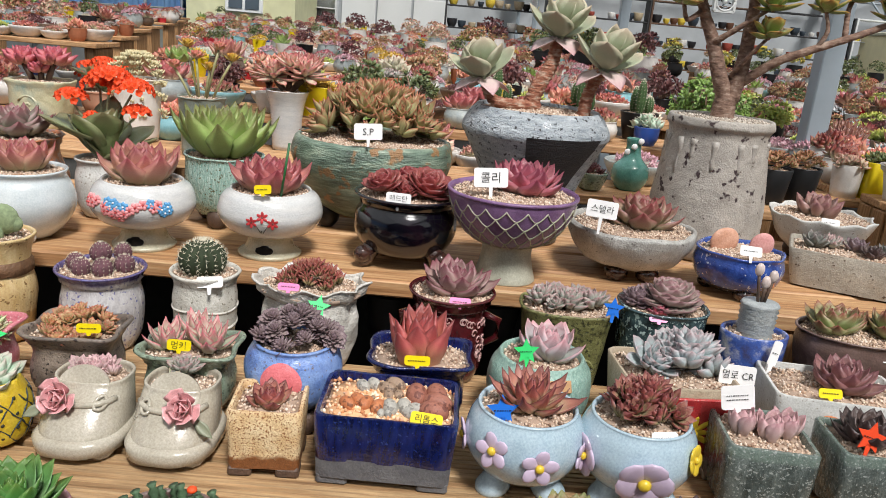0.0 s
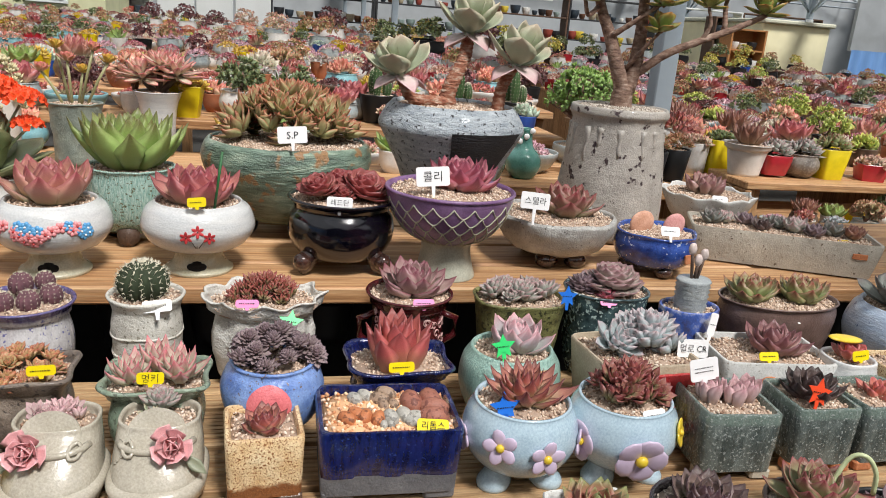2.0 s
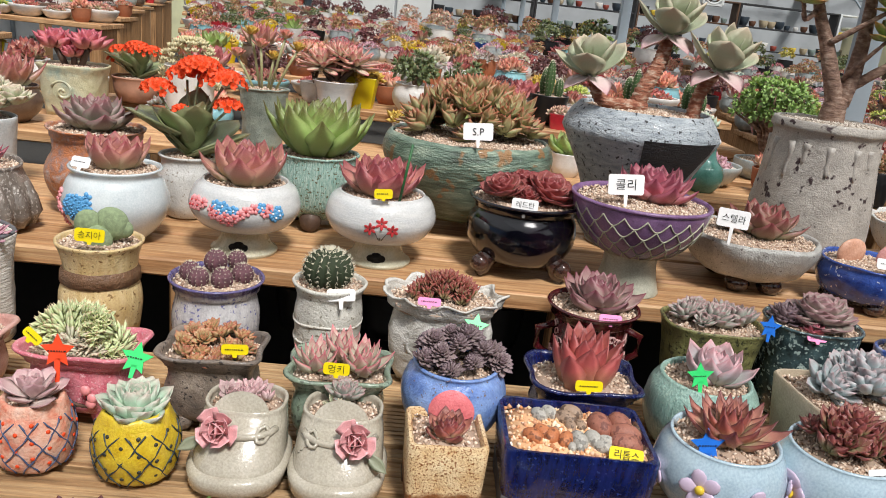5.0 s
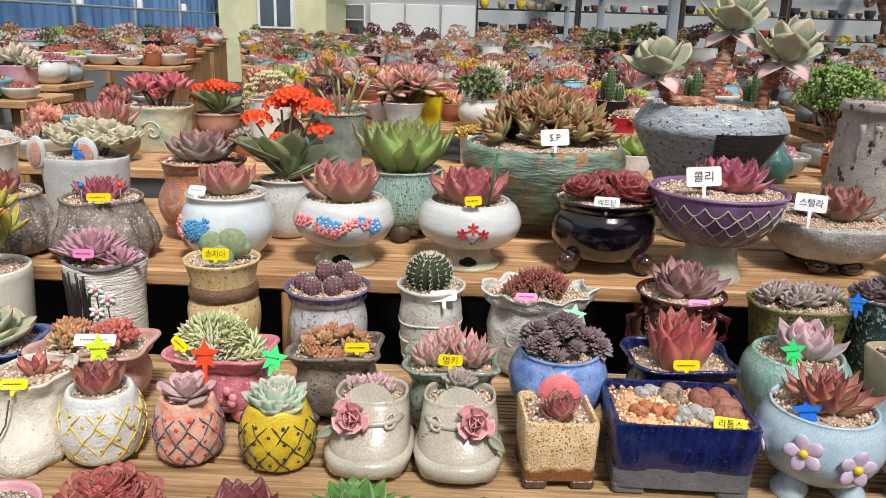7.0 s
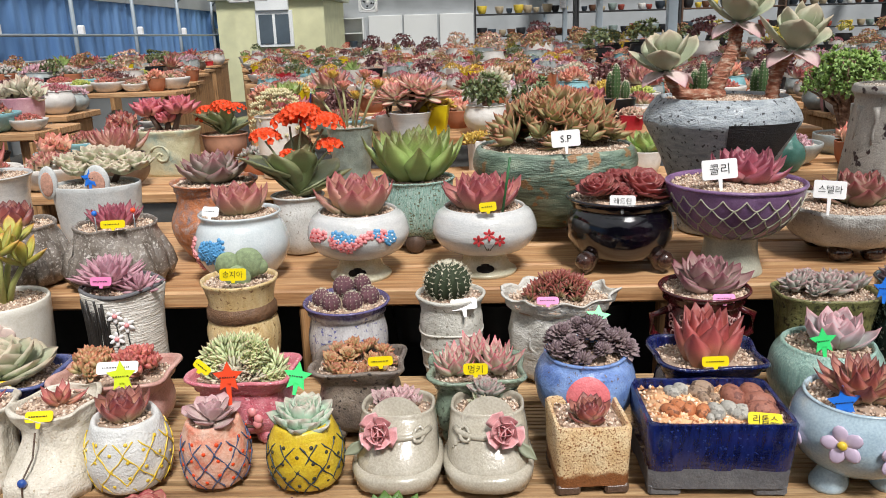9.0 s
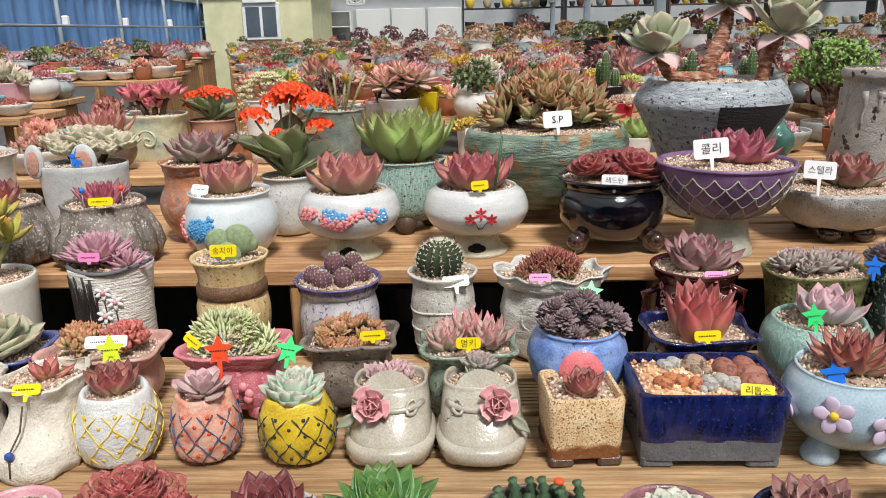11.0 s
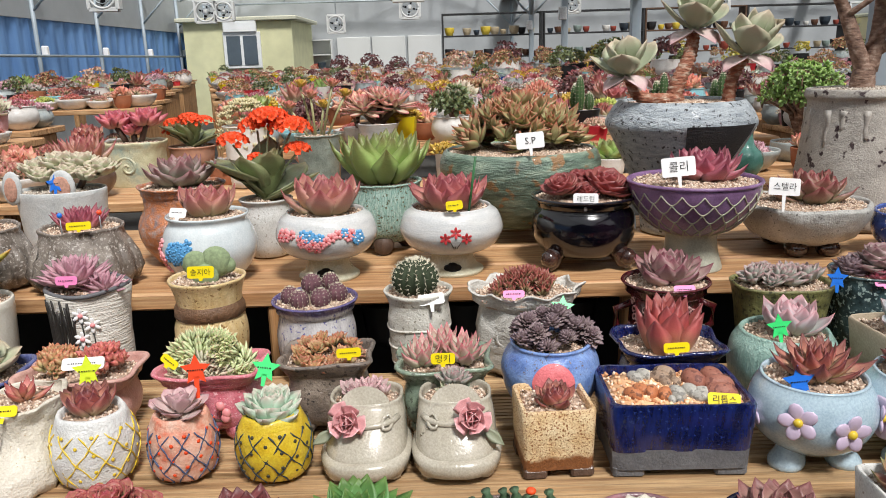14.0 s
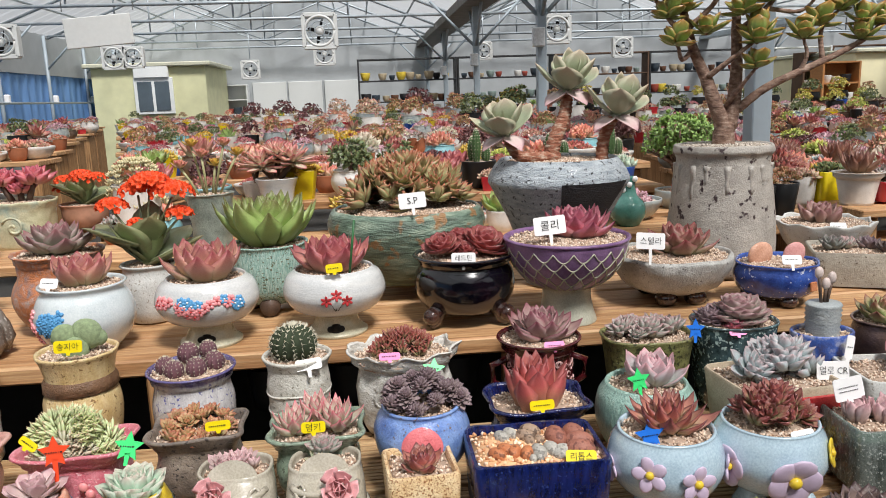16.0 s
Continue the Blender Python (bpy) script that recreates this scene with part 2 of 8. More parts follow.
def tube(path, rad, seg=8, cap=True):
    P = np.array(path, float)
    R = np.full(len(P), rad) if np.isscalar(rad) else np.array(rad, float)
    V, up = [], Vector((0.13, 0.21, 0.97))
    for i, p in enumerate(P):
        d = Vector(P[min(i + 1, len(P) - 1)] - P[max(i - 1, 0)]).normalized()
        a = d.cross(up)
        if a.length < 1e-3:
            a = d.cross(Vector((1, 0, 0)))
        a.normalize()
        b = d.cross(a)
        for j in range(seg):
            t = 2 * math.pi * j / seg
            V.append(Vector(p) + (a * math.cos(t) + b * math.sin(t)) * R[i])
    F = [[i * seg + j, i * seg + (j + 1) % seg, (i + 1) * seg + (j + 1) % seg, (i + 1) * seg + j] for i in range(len(P) - 1) for j in range(seg)]
    if cap:
        F += [list(range(seg))[::-1], [(len(P) - 1) * seg + j for j in range(seg)]]
    return np.array([tuple(v) for v in V]), F, {}


def ball(rx, ry, rz, seg=10, rings=7, at=(0, 0, 0)):
    V = [(0, 0, -rz)]
    for i in range(1, rings):
        f = -math.pi / 2 + math.pi * i / rings
        V += [(rx * math.cos(f) * math.cos(2 * math.pi * j / seg), ry * math.cos(f) * math.sin(2 * math.pi * j / seg), rz * math.sin(f)) for j in range(seg)]
    V.append((0, 0, rz))
    F = [[0, 1 + (j + 1) % seg, 1 + j] for j in range(seg)]
    for i in range(rings - 2):
        F += [[1 + i * seg + j, 1 + i * seg + (j + 1) % seg, 1 + (i + 1) * seg + (j + 1) % seg, 1 + (i + 1) * seg + j] for j in range(seg)]
    k = 1 + (rings - 2) * seg
    F += [[k + j, k + (j + 1) % seg, len(V) - 1] for j in range(seg)]
    return np.array(V) + np.array(at), F, {}


def block(sx, sy, sz, bevel=0.003, at=(0, 0, 0)):
    """A bevelled box, standing on z = 0 of at."""
    bm = bmesh.new()
    bmesh.ops.create_cube(bm, size=1)
    bmesh.ops.scale(bm, vec=(sx, sy, sz), verts=bm.verts)
    bmesh.ops.translate(bm, vec=(at[0], at[1], at[2] + sz / 2), verts=bm.verts)
    if bevel:
        bmesh.ops.bevel(bm, geom=list(bm.edges), offset=bevel, segments=1, affect="EDGES")
    return bm


def put(name, geo, mat, parent=None, label="", m=None, sharp=None, smooth=True):
    V, F, A = geo
    return part(name, mesh_of(name, V, F, mat, A, smooth, sharp), None, parent, label, m)


# ---- leaves and plants ----
def leaf_geo(L=1.0, W=0.4, T=0.12, point=1.6, curl=0.15, belly=0.62, rows=7, waist=0.5, mucro=0.0):
    """A fleshy leaf along +x, its face up."""
    ss = np.linspace(0, 1, rows)
    V, A, E = [], [], []
    for s in ss:
        w = W / 2 * (waist + (1 - waist) * math.sin(math.pi / 2 * min(s, belly) / belly)) * max(0.03, 1 - max(0, (s - belly) / (1 - belly)) ** point)
        t = T * (0.55 + 0.45 * math.sin(math.pi * min(1, s + 0.2))) * max(0.12, 1 - max(0, (s - belly) / (1 - belly)) ** 2.5)
        z = curl * s * s + mucro * max(0, s - 0.85) * 3
        x = L * s
        for y, dz, e in ((-w, 0.02, 1), (-w * 0.5, -0.22 * t + 0.1 * w, 0.3), (0, -0.28 * t, 0.0), (w * 0.5, -0.22 * t + 0.1 * w, 0.3), (w, 0.02, 1), (w * 0.45, -t * 0.85, 0.4), (-w * 0.45, -t * 0.85, 0.4)):
            V.append((x, y, z + dz * (t if dz == 0.02 else 1) + (0.18 * w if e == 1 else 0)))
            A.append(s)
            E.append(e)
    n = 7
    F = [[i * n + j, (i + 1) * n + j, (i + 1) * n + (j + 1) % n, i * n + (j + 1) % n] for i in range(rows - 1) for j in range(n)]
    F += [list(range(n)), [(rows - 1) * n + j for j in range(n)][::-1]]
    return np.array(V), F, {"along": np.array(A), "rim": np.array(E), "under": np.tile((0.55, 0, 0, 0, 0.55, 1, 1), rows)}


GOLD = math.pi * (3 - math.sqrt(5))


def leaf_poses(n, R, el_in=82, el_out=12, small=0.3, core=0.12, rise=0.25, jitter=4, start=0.0, short=1.0):
    """Where the leaves of a rosette sit, from the heart outwards: (pose with scale)."""
    out = []
    r = np.random.default_rng(n * 31 + int(R * 1e4))
    for i in range(n):
        f = (i + 0.5) / n
        az = start + i * GOLD + radians(r.normal(0, jitter))
        el = radians(el_in + (el_out - el_in) * f ** 0.75 + r.normal(0, jitter))
        L = R * (small + (1 - small) * f ** 0.6) * r.uniform(0.93, 1.05) * short
        base = R * core * f
        m = Matrix.Translation((base * math.cos(az), base * math.sin(az), R * rise * (1 - f))) @ Matrix.Rotation(az, 4, "Z") @ Matrix.Rotation(-el, 4, "Y") @ Matrix.Rotation(radians(r.normal(0, jitter)), 4, "X") @ Matrix.Scale(L, 4)
        out.append(m)
    return out


_rosettes = {}


def rosette_geo(n=30, R=0.05, leaf=None, **kw):
    lg = leaf_geo(**(leaf or {}))
    return joined([(moved(lg[0], m), lg[1], lg[2]) for m in leaf_poses(n, R, **kw)])


def rosette(parent, at, R, mat, n=34, leaf=None, tilt=(0, 0), label="", spin=0.0, **kw):
    """A large rosette whose leaves are parts of their own."""
    V, F, A = ball(R * 0.13, R * 0.13, R * 0.16, 8, 5)
    A = {"along": np.zeros(len(V)), "rim": np.zeros(len(V))}
    ob = put("rosette", (V, F, A), mat, parent, label, Matrix.Translation(at) @ pose(0, 0, 0, tilt[0], tilt[1], spin))
    lg = leaf_geo(**(leaf or {}))
    me = mesh_of("leaf", lg[0], lg[1], mat, lg[2])
    kw["el_out"] = kw.get("el_out", 12) - (8 if kw.get("el_out", 12) < 50 else 0)
    for m in leaf_poses(int(n * 1.2), R, **kw):
        part("leaf", me, None, ob, "", m)
    return ob


def small_rosette(parent, at, R, mat, key, n=22, leaf=None, tilt=(0, 0), spin=0.0, **kw):
    """One mesh for a small rosette, shared between alike ones."""
    k = (key, mat.name)
    if k not in _rosettes:
        g = rosette_geo(n, 1.0, leaf, **kw)
        _rosettes[k] = mesh_of("rosette", g[0], g[1], mat, g[2])
    return tagged(part("rosette", _rosettes[k], None, parent, "", Matrix.Translation(at) @ pose(0, 0, 0, tilt[0], tilt[1], spin) @ Matrix.Scale(R, 4)), kind="stuff")


def cluster(parent, centre, spread, R, mat, key, count, dome=0.0, seed=1, **kw):
    """Many small rosettes over a mound."""
    r = np.random.default_rng(seed)
    for i in range(count):
        f = math.sqrt((i + 0.4) / count)
        a = i * GOLD + r.normal(0, 0.15)
        x, y = spread[0] * f * math.cos(a), spread[1] * f * math.sin(a)
        small_rosette(parent, (centre[0] + x, centre[1] + y, centre[2] + dome * (1 - f * f)), R * r.uniform(0.8, 1.15), mat, key,
                      tilt=(-y / max(spread[1], 0.01) * 38, x / max(spread[0], 0.01) * 38), spin=r.uniform(0, 360), **kw)


def simple_rosettes(count, R, spread, dome, n=7, wide=0.5, el=(70, 15), seed=1, ball_=False, high=0.0):
    """Rosettes of flat-faced leaves for plants far away."""
    r = np.random.default_rng(seed)
    lv = np.array([(0, 0, 0), (0.55, -wide / 2, 0.1), (1, 0, 0.16), (0.55, wide / 2, 0.1), (0.5, 0, -0.1)])
    lf = [[0, 1, 2], [0, 2, 3], [0, 4, 1], [1, 4, 2], [2, 4, 3], [3, 4, 0]]
    la = {"along": np.array([0, 0.55, 1, 0.55, 0.5]), "rim": np.array([0.2, 1, 1, 1, 0.2])}
    pcs = []
    for i in range(count):
        f = math.sqrt((i + 0.3) / count)
        a = i * GOLD
        if ball_:
            d = Vector(r.normal(0, 1, 3))
            d.z = abs(d.z)
            d.normalize()
            at, tl = d * spread * r.uniform(0.45, 1.0) + Vector((0, 0, high * 0.7)), d.to_track_quat("Z", "Y").to_matrix().to_4x4()
        else:
            x, y = spread * f * math.cos(a), spread * f * math.sin(a)
            at, tl = Vector((x, y, dome * (1 - f * f))), pose(0, 0, 0, -y / spread * 45, x / spread * 45, 0)
        sc = R * r.uniform(0.8, 1.2)
        for k in range(n):
            e = radians(el[0] + (el[1] - el[0]) * k / max(1, n - 1))
            m = Matrix.Translation(at) @ tl @ Matrix.Rotation(k * GOLD + i, 4, "Z") @ Matrix.Rotation(-e, 4, "Y") @ Matrix.Scale(sc * (0.6 + 0.4 * k / n), 4)
            pcs.append((moved(lv, m), lf, la))
    return joined(pcs)


OCTA_V = np.array([(1, 0, 0), (-1, 0, 0), (0, 1, 0), (0, -1, 0), (0, 0, 1), (0, 0, -1)], float)
OCTA_F = np.array([(0, 2, 4), (2, 1, 4), (1, 3, 4), (3, 0, 4), (2, 0, 5), (1, 2, 5), (3, 1, 5), (0, 3, 5)])


def gravel(parent, rx, ry, z, mat, sq=2.0, size=0.0024, limit=1500, dome=0.004):
    """Loose grit on a bed that fills the pot."""
    V, F, A = loft([(z - 0.012, rx * 0.9, ry * 0.9, 0, 0, sq), (z - 0.001, rx, ry, 0, 0, sq), (z + dome * 0.6, rx * 0.6, ry * 0.6, 0, 0, sq), (z + dome, rx * 0.05, ry * 0.05, 0, 0, sq)], seg=24)
    n = int(min(limit, 3.2 * rx * ry / (size * size * 3.6)))
    q = rng.uniform(-1, 1, (n * 2, 2))
    q = q[(np.abs(q[:, 0]) ** sq + np.abs(q[:, 1]) ** sq) < 0.98][:n]
    n = len(q)
    rr = (np.abs(q) ** sq).sum(1) ** (1 / sq)
    at = np.stack([q[:, 0] * rx, q[:, 1] * ry, z + dome * (1 - rr ** 2) + rng.uniform(-0.0004, 0.0012, n)], 1)
    sc = size * rng.uniform(0.65, 1.35, (n, 1)) * rng.uniform(0.7, 1.25, (n, 3))
    ang = rng.uniform(0, 6.28, n)
    c, s = np.cos(ang), np.sin(ang)
    base = OCTA_V[None] * sc[:, None] + rng.normal(0, 0.16, (n, 6, 3)) * size
    tilt = rng.normal(0, 0.5, n)
    y2 = base[:, :, 1] * np.cos(tilt)[:, None] - base[:, :, 2] * np.sin(tilt)[:, None]
    z2 = base[:, :, 1] * np.sin(tilt)[:, None] + base[:, :, 2] * np.cos(tilt)[:, None]
    x3 = base[:, :, 0] * c[:, None] - y2 * s[:, None]
    y3 = base[:, :, 0] * s[:, None] + y2 * c[:, None]
    PV = (np.stack([x3, y3, z2], 2) + at[:, None]).reshape(-1, 3)
    PF = (OCTA_F[None] + (np.arange(n) * 6)[:, None, None] + len(V)).reshape(-1, 3).tolist()
    return tagged(put("gravel", (np.vstack([V, PV]), F + PF, {}), mat, parent), kind="stuff")


def potted(label, x, y, z, prof, mat, sq=2.0, asp=1.0, rz=0, grit=None, fill=0.006, name="potted_succulent", wall=0.006, grit_size=0.0024, limit=1500, body_label="", category="potted succulent", hard=False, **kw):
    """A pot with its bed of grit. Returns the thing, the pot and the bed's height."""
    root = thing(name, label, category, x, y, z, rz)
    sharp = 45 if hard or sq > 4 else None
    body = put("pot", shell(prof, sq, asp, wall, hard=hard, **kw), mat, root, body_label, sharp=sharp)
    r, top = prof[-1]
    gravel(root, r - wall * 1.1, r * asp - wall * 1.1, top - fill, grit or GRIT, sq, grit_size, limit)
    return root, body, top - fill


def feet(body, n, r, size, mat, start=-90, h=1.0, name="foot"):
    for i in range(n):
        a = radians(start + 360 * i / n)
        put(name, ball(size, size, size * h, 10, 6), mat, body, "", Matrix.Translation((r * math.cos(a), r * math.sin(a), size * h * 0.9)))


# ---- labels stuck into the pots ----
def writing(parent, text, size, mat, at, wide):
    """Hand-lettered words laid on a label, 1 mm proud."""
    cu = bpy.data.curves.new("writing", "FONT")
    cu.body, cu.size, cu.align_x, cu.align_y = text, size, "CENTER", "CENTER"
    cu.resolution_u = 2
    cu.offset = -size * 0.008
    tmp = bpy.data.objects.new("writing", cu)
    scene.collection.objects.link(tmp)
    dg = bpy.context.evaluated_depsgraph_get()
    me = bpy.data.meshes.new_from_object(tmp.evaluated_get(dg))
    bpy.data.objects.remove(tmp)
    me.materials.clear()
    k = 1.0
    if len(me.vertices):
        xs = [v.co.x for v in me.vertices]
        k = min(1.0, wide / max(1e-6, max(xs) - min(xs)))
    return part("writing", me, mat, parent, "", Matrix.Translation(at) @ Matrix.Diagonal((k, 1, 1, 1)))


def bars(parent, w, mat, at, rows=1, h=0.0008):
    """Unreadable writing as plain strokes."""
    pcs, r = [], np.random.default_rng(int(abs(at[0] + w) * 1e4) + 3)
    for q in range(rows):
        x = -w / 2
        while x < w / 2 - 0.002:
            l = r.uniform(0.0009, 0.0028)
            y = -q * 0.0055 + (rows - 1) * 0.00275
            V = np.array([(x, y - h, 0), (x + l, y - h * 0.6, 0), (x + l, y + h, 0), (x, y + h * 1.1, 0)])
            pcs.append((V, [[0, 1, 2, 3]], {}))
            x += l + r.uniform(0.0009, 0.0016)
    return put("writing", joined(pcs), mat, parent, "", Matrix.Translation(at), smooth=False)


def outline(points, t):
    """A flat plate cut to an outline."""
    n = len(points)
    V = [(x, y, 0) for x, y in points] + [(x, y, -t) for x, y in points]
    F = [list(range(n)), list(range(n, 2 * n))[::-1]] + [[i, n + i, n + (i + 1) % n, (i + 1) % n] for i in range(n)]
    return np.array(V, float), F, {}


def rounded(w, h, r, k=4):
    out = []
    for cx, cy, a in ((w / 2 - r, h / 2 - r, 0), (-w / 2 + r, h / 2 - r, 90), (-w / 2 + r, -h / 2 + r, 180), (w / 2 - r, -h / 2 + r, 270)):
        out += [(cx + r * math.cos(radians(a + 90 * i / k)), cy + r * math.sin(radians(a + 90 * i / k))) for i in range(k + 1)]
    return out


def plant_label(x, y, z, text="", mat=None, w=0.052, h=0.03, stake=0.03, turn=0, roll=0, lean=12, star=0.0, rows=1, label="", size=0.016, ink=None):
    """A plastic plant label; (x, y, z) is the middle of its plate. Stars have star > 0 as their radius."""
    root = thing("plant_label", label or "white plastic plant label with handwriting", "plant label", x, y, z)
    root.matrix_basis = pose(x, y, z) @ pose(0, 0, 0, 0, 0, turn) @ pose(0, 0, 0, 90 - lean, 0, 0) @ pose(0, 0, 0, 0, 0, roll)
    if star:
        pts = [((star if i % 2 == 0 else star * 0.48) * math.sin(math.pi * i / 5), (star if i % 2 == 0 else star * 0.48) * math.cos(math.pi * i / 5)) for i in range(10)][::-1]
        put("plate", outline(pts, 0.0016), mat, root, smooth=False)
        low = -star * 0.4
    else:
        put("plate", outline(rounded(w, h, 0.004), 0.0014), mat, root, smooth=False)
        low = -h / 2
    if stake:
        put("stake", outline([(-0.0035, low), (-0.0022, low - stake), (0.0022, low - stake), (0.0035, low)], 0.0012), mat, root, smooth=False)
    ink = ink or INK
    if text:
        writing(root, text, size, ink, (0, -size * 0.05, 0.0012), w * 0.86)
    else:
        bars(root, (star * 1.05 if star else w * 0.7), ink, (0, 0, 0.0012), rows)
    return root

# ---- shared materials ----
GRIT = gravel_mat("grit", ["c9b09a", "dccbb8", "a88a72", "e8dccf", "8a6c58", "d4bca8", "6e5a4c"])
GRIT_GREY = gravel_mat("grey_grit", ["aca092", "cdc5ba", "8c7f72", "dcd5ca", "746a60", "bcb0a2"])
GRIT_ORANGE = gravel_mat("orange_grit", ["d9a272", "e9d2b0", "c98a5c", "f3e6d2", "b87a52", "e6c096"])
PINE = wood_mat("pine_board", "b98a5e", "cfa67a", "94683f")
PINE_Y = wood_mat("pine_board_cross", "a87c50", "bf966a", "74502e", "Y")
PINE_Z = wood_mat("pine_post", "a87c50", "bf966a", "74502e", "Z")
INK = plain("black_ink", "18171a", 0.6, var=0.1)
WHITE_TAG = plain("white_plastic", "f4f3f2", 0.35, var=0.03)
YELLOW_TAG = plain("yellow_plastic", "f4dc12", 0.4, var=0.04)
GREEN_TAG = plain("green_plastic", "3fe07a", 0.4, var=0.04)
LIME_TAG = plain("lime_plastic", "e2f53a", 0.4, var=0.04)
BLUE_TAG = plain("blue_plastic", "2474dc", 0.4, var=0.04)
ORANGE_TAG = plain("orange_plastic", "f4512c", 0.4, var=0.04)
PINK_TAG = plain("pink_plastic", "f28ac0", 0.4, var=0.04)
STEEL = plain("galvanised_steel", "a9b2b8", 0.42, 0.35, 0.12, 8)
STEEL_PAINT = plain("grey_painted_steel", "9aa6ae", 0.45, 0.0, 0.12, 6)
DARK = plain("black_plastic", "17181a", 0.4, var=0.15)
# flat black for fan blades, the added sheet under the shelf and the south wall
FLAT_BLACK = plain("flat_black", "1b1c1d", 0.9, var=0.3, scale=60)

# ---- the greenhouse ----
def board(x, y, z, sx, sy, sz, mat, parent, name="board", rz=0, bevel=0.004):
    return part(name, block(sx, sy, sz, bevel), mat, parent, "", pose(x, y, z, 0, 0, rz))


def structure(name, label, bm, mat, m=None):
    return tagged(part(name, bm, mat, None, label, m), kind="structure")


def concrete(name, a, b):
    n = Nodes(name, 0.9)
    col = n.ramp(n.noise(0.7, 6), [(0.3, C(a)), (0.7, C(b))])
    col = n.mix(0.3, col, n.ramp(n.noise(30, 5), [(0.3, (0.3, 0.3, 0.3, 1)), (0.7, (0.75, 0.75, 0.75, 1))]), "OVERLAY")
    n.bump(n.noise(80, 4), 0.3, 0.004)
    return n.colour(col)


structure("ground", "grey concrete and weed mat greenhouse floor", block(120, 120, 0.2, 0), concrete("floor_concrete", "2c2b29", "403e3a"), pose(0, 20, -0.2))

# translucent roof sheets, ribbed, on a frame of purlins
roof_n = Nodes("roof_sheet", 0.5)
tr = roof_n.t.nodes.new("ShaderNodeBsdfTranslucent")
tr.inputs["Color"].default_value = (0.6, 0.62, 0.64, 1)
mx = roof_n.t.nodes.new("ShaderNodeMixShader")
mx.inputs["Fac"].default_value = 0.6
roof_n.colour(roof_n.ramp(roof_n.noise(0.6, 4), [(0.3, C("a4a8ac")), (0.7, C("c4c8cb"))]))
roof_n.link(roof_n.b.outputs["BSDF"], mx.inputs[1])
roof_n.link(tr.outputs["BSDF"], mx.inputs[2])
roof_n.link(mx.outputs["Shader"], roof_n.t.nodes["Material Output"].inputs["Surface"])
ROOF = roof_n.mat

BAY, EAVE, RIDGE, Y0, Y1 = 8.4, 3.0, 4.7, -8.0, 24.0
GUTTER_X = 1.76


def roof_bay(x0):
    """One gabled bay from x0 to x0 + BAY: two ribbed sheets."""
    for a, b, za, zb in ((x0, x0 + BAY / 2, EAVE, RIDGE), (x0 + BAY / 2, x0 + BAY, RIDGE, EAVE)):
        V, F, k = [], [], 160
        for i in range(k + 1):
            y = Y0 + (Y1 - Y0) * i / k
            d = 0.025 * (i % 2)
            V += [(a, y, za + d), (b, y, zb + d), (a, y, za + d + 0.01), (b, y, zb + d + 0.01)]
        for i in range(k):
            j = 4 * i
            F += [[j, j + 1, j + 5, j + 4], [j + 2, j + 6, j + 7, j + 3]]
        ob = tagged(put("ceiling", (np.array(V), F, {}), ROOF, None, "translucent ribbed greenhouse roof sheeting", smooth=False), kind="structure")
        ob.visible_shadow = False


def bars_mesh(items, mat, name, label, parent=None):
    """Round steel pipes as one frame."""
    g = joined([tube([a, b], r, 8) for a, b, r in items])
    return put(name, g, mat, parent, label)


for bay_x in (GUTTER_X - 2 * BAY, GUTTER_X - BAY, GUTTER_X, GUTTER_X + BAY):
    roof_bay(bay_x)
    frame_root = thing("roof_frame", "galvanised pipe purlins and trusses under the roof", "roof frame", bay_x, 0, EAVE)
    tagged(frame_root, kind="structure")
    pipes = []
    for k in range(1, 10):
        f = k / 10
        h = (RIDGE - EAVE) * (1 - abs(2 * f - 1)) - 0.06
        pipes.append(((BAY * f, Y0, h), (BAY * f, Y1, h), 0.02))
    bars_mesh(pipes, STEEL, "purlins", "", frame_root)
    for j in range(14):
        y = Y0 + 1.2 + j * 2.4
        up = RIDGE - EAVE - 0.1
        truss = [((0, y, -0.05), (BAY / 2, y, up), 0.028), ((BAY / 2, y, up), (BAY, y, -0.05), 0.028), ((0, y, 0), (BAY, y, 0), 0.028),
                 ((BAY / 2, y, 0), (BAY / 2, y, up), 0.018), ((BAY * 0.25, y, 0), (BAY * 0.25, y, up * 0.5), 0.016), ((BAY * 0.75, y, 0), (BAY * 0.75, y, up * 0.5), 0.016),
                 ((BAY * 0.25, y, up * 0.5), (BAY / 2, y, 0), 0.016), ((BAY * 0.75, y, up * 0.5), (BAY / 2, y, 0), 0.016)]
        if y > 3:
            bars_mesh(truss, STEEL, "truss", "", frame_root)


def column(x, y, lean=(0, 0)):
    root = thing("steel_column", "grey painted square steel greenhouse column with braces", "column", x, y, 0, group="columns under the gutter")
    tagged(root, kind="structure")
    m = pose(0, 0, 0, lean[0], lean[1], 0)
    part("shaft", block(0.1, 0.1, EAVE, 0.006), STEEL_PAINT, root, "", m)
    for d in (-1, 1):
        put("brace", tube([(0, 0, EAVE - 0.75), (d * 0.75, 0, EAVE)], 0.024), STEEL_PAINT, root)
        put("brace", tube([(0, 0, EAVE - 0.75), (0, d * 0.75, EAVE)], 0.024), STEEL_PAINT, root)
    part("junction_box", block(0.13, 0.08, 0.2, 0.01), plain("box_white", "d9dcdd", 0.5) if "box_white" not in bpy.data.materials else bpy.data.materials["box_white"], root, "", pose(-0.05, -0.09, 1.95))
    return root


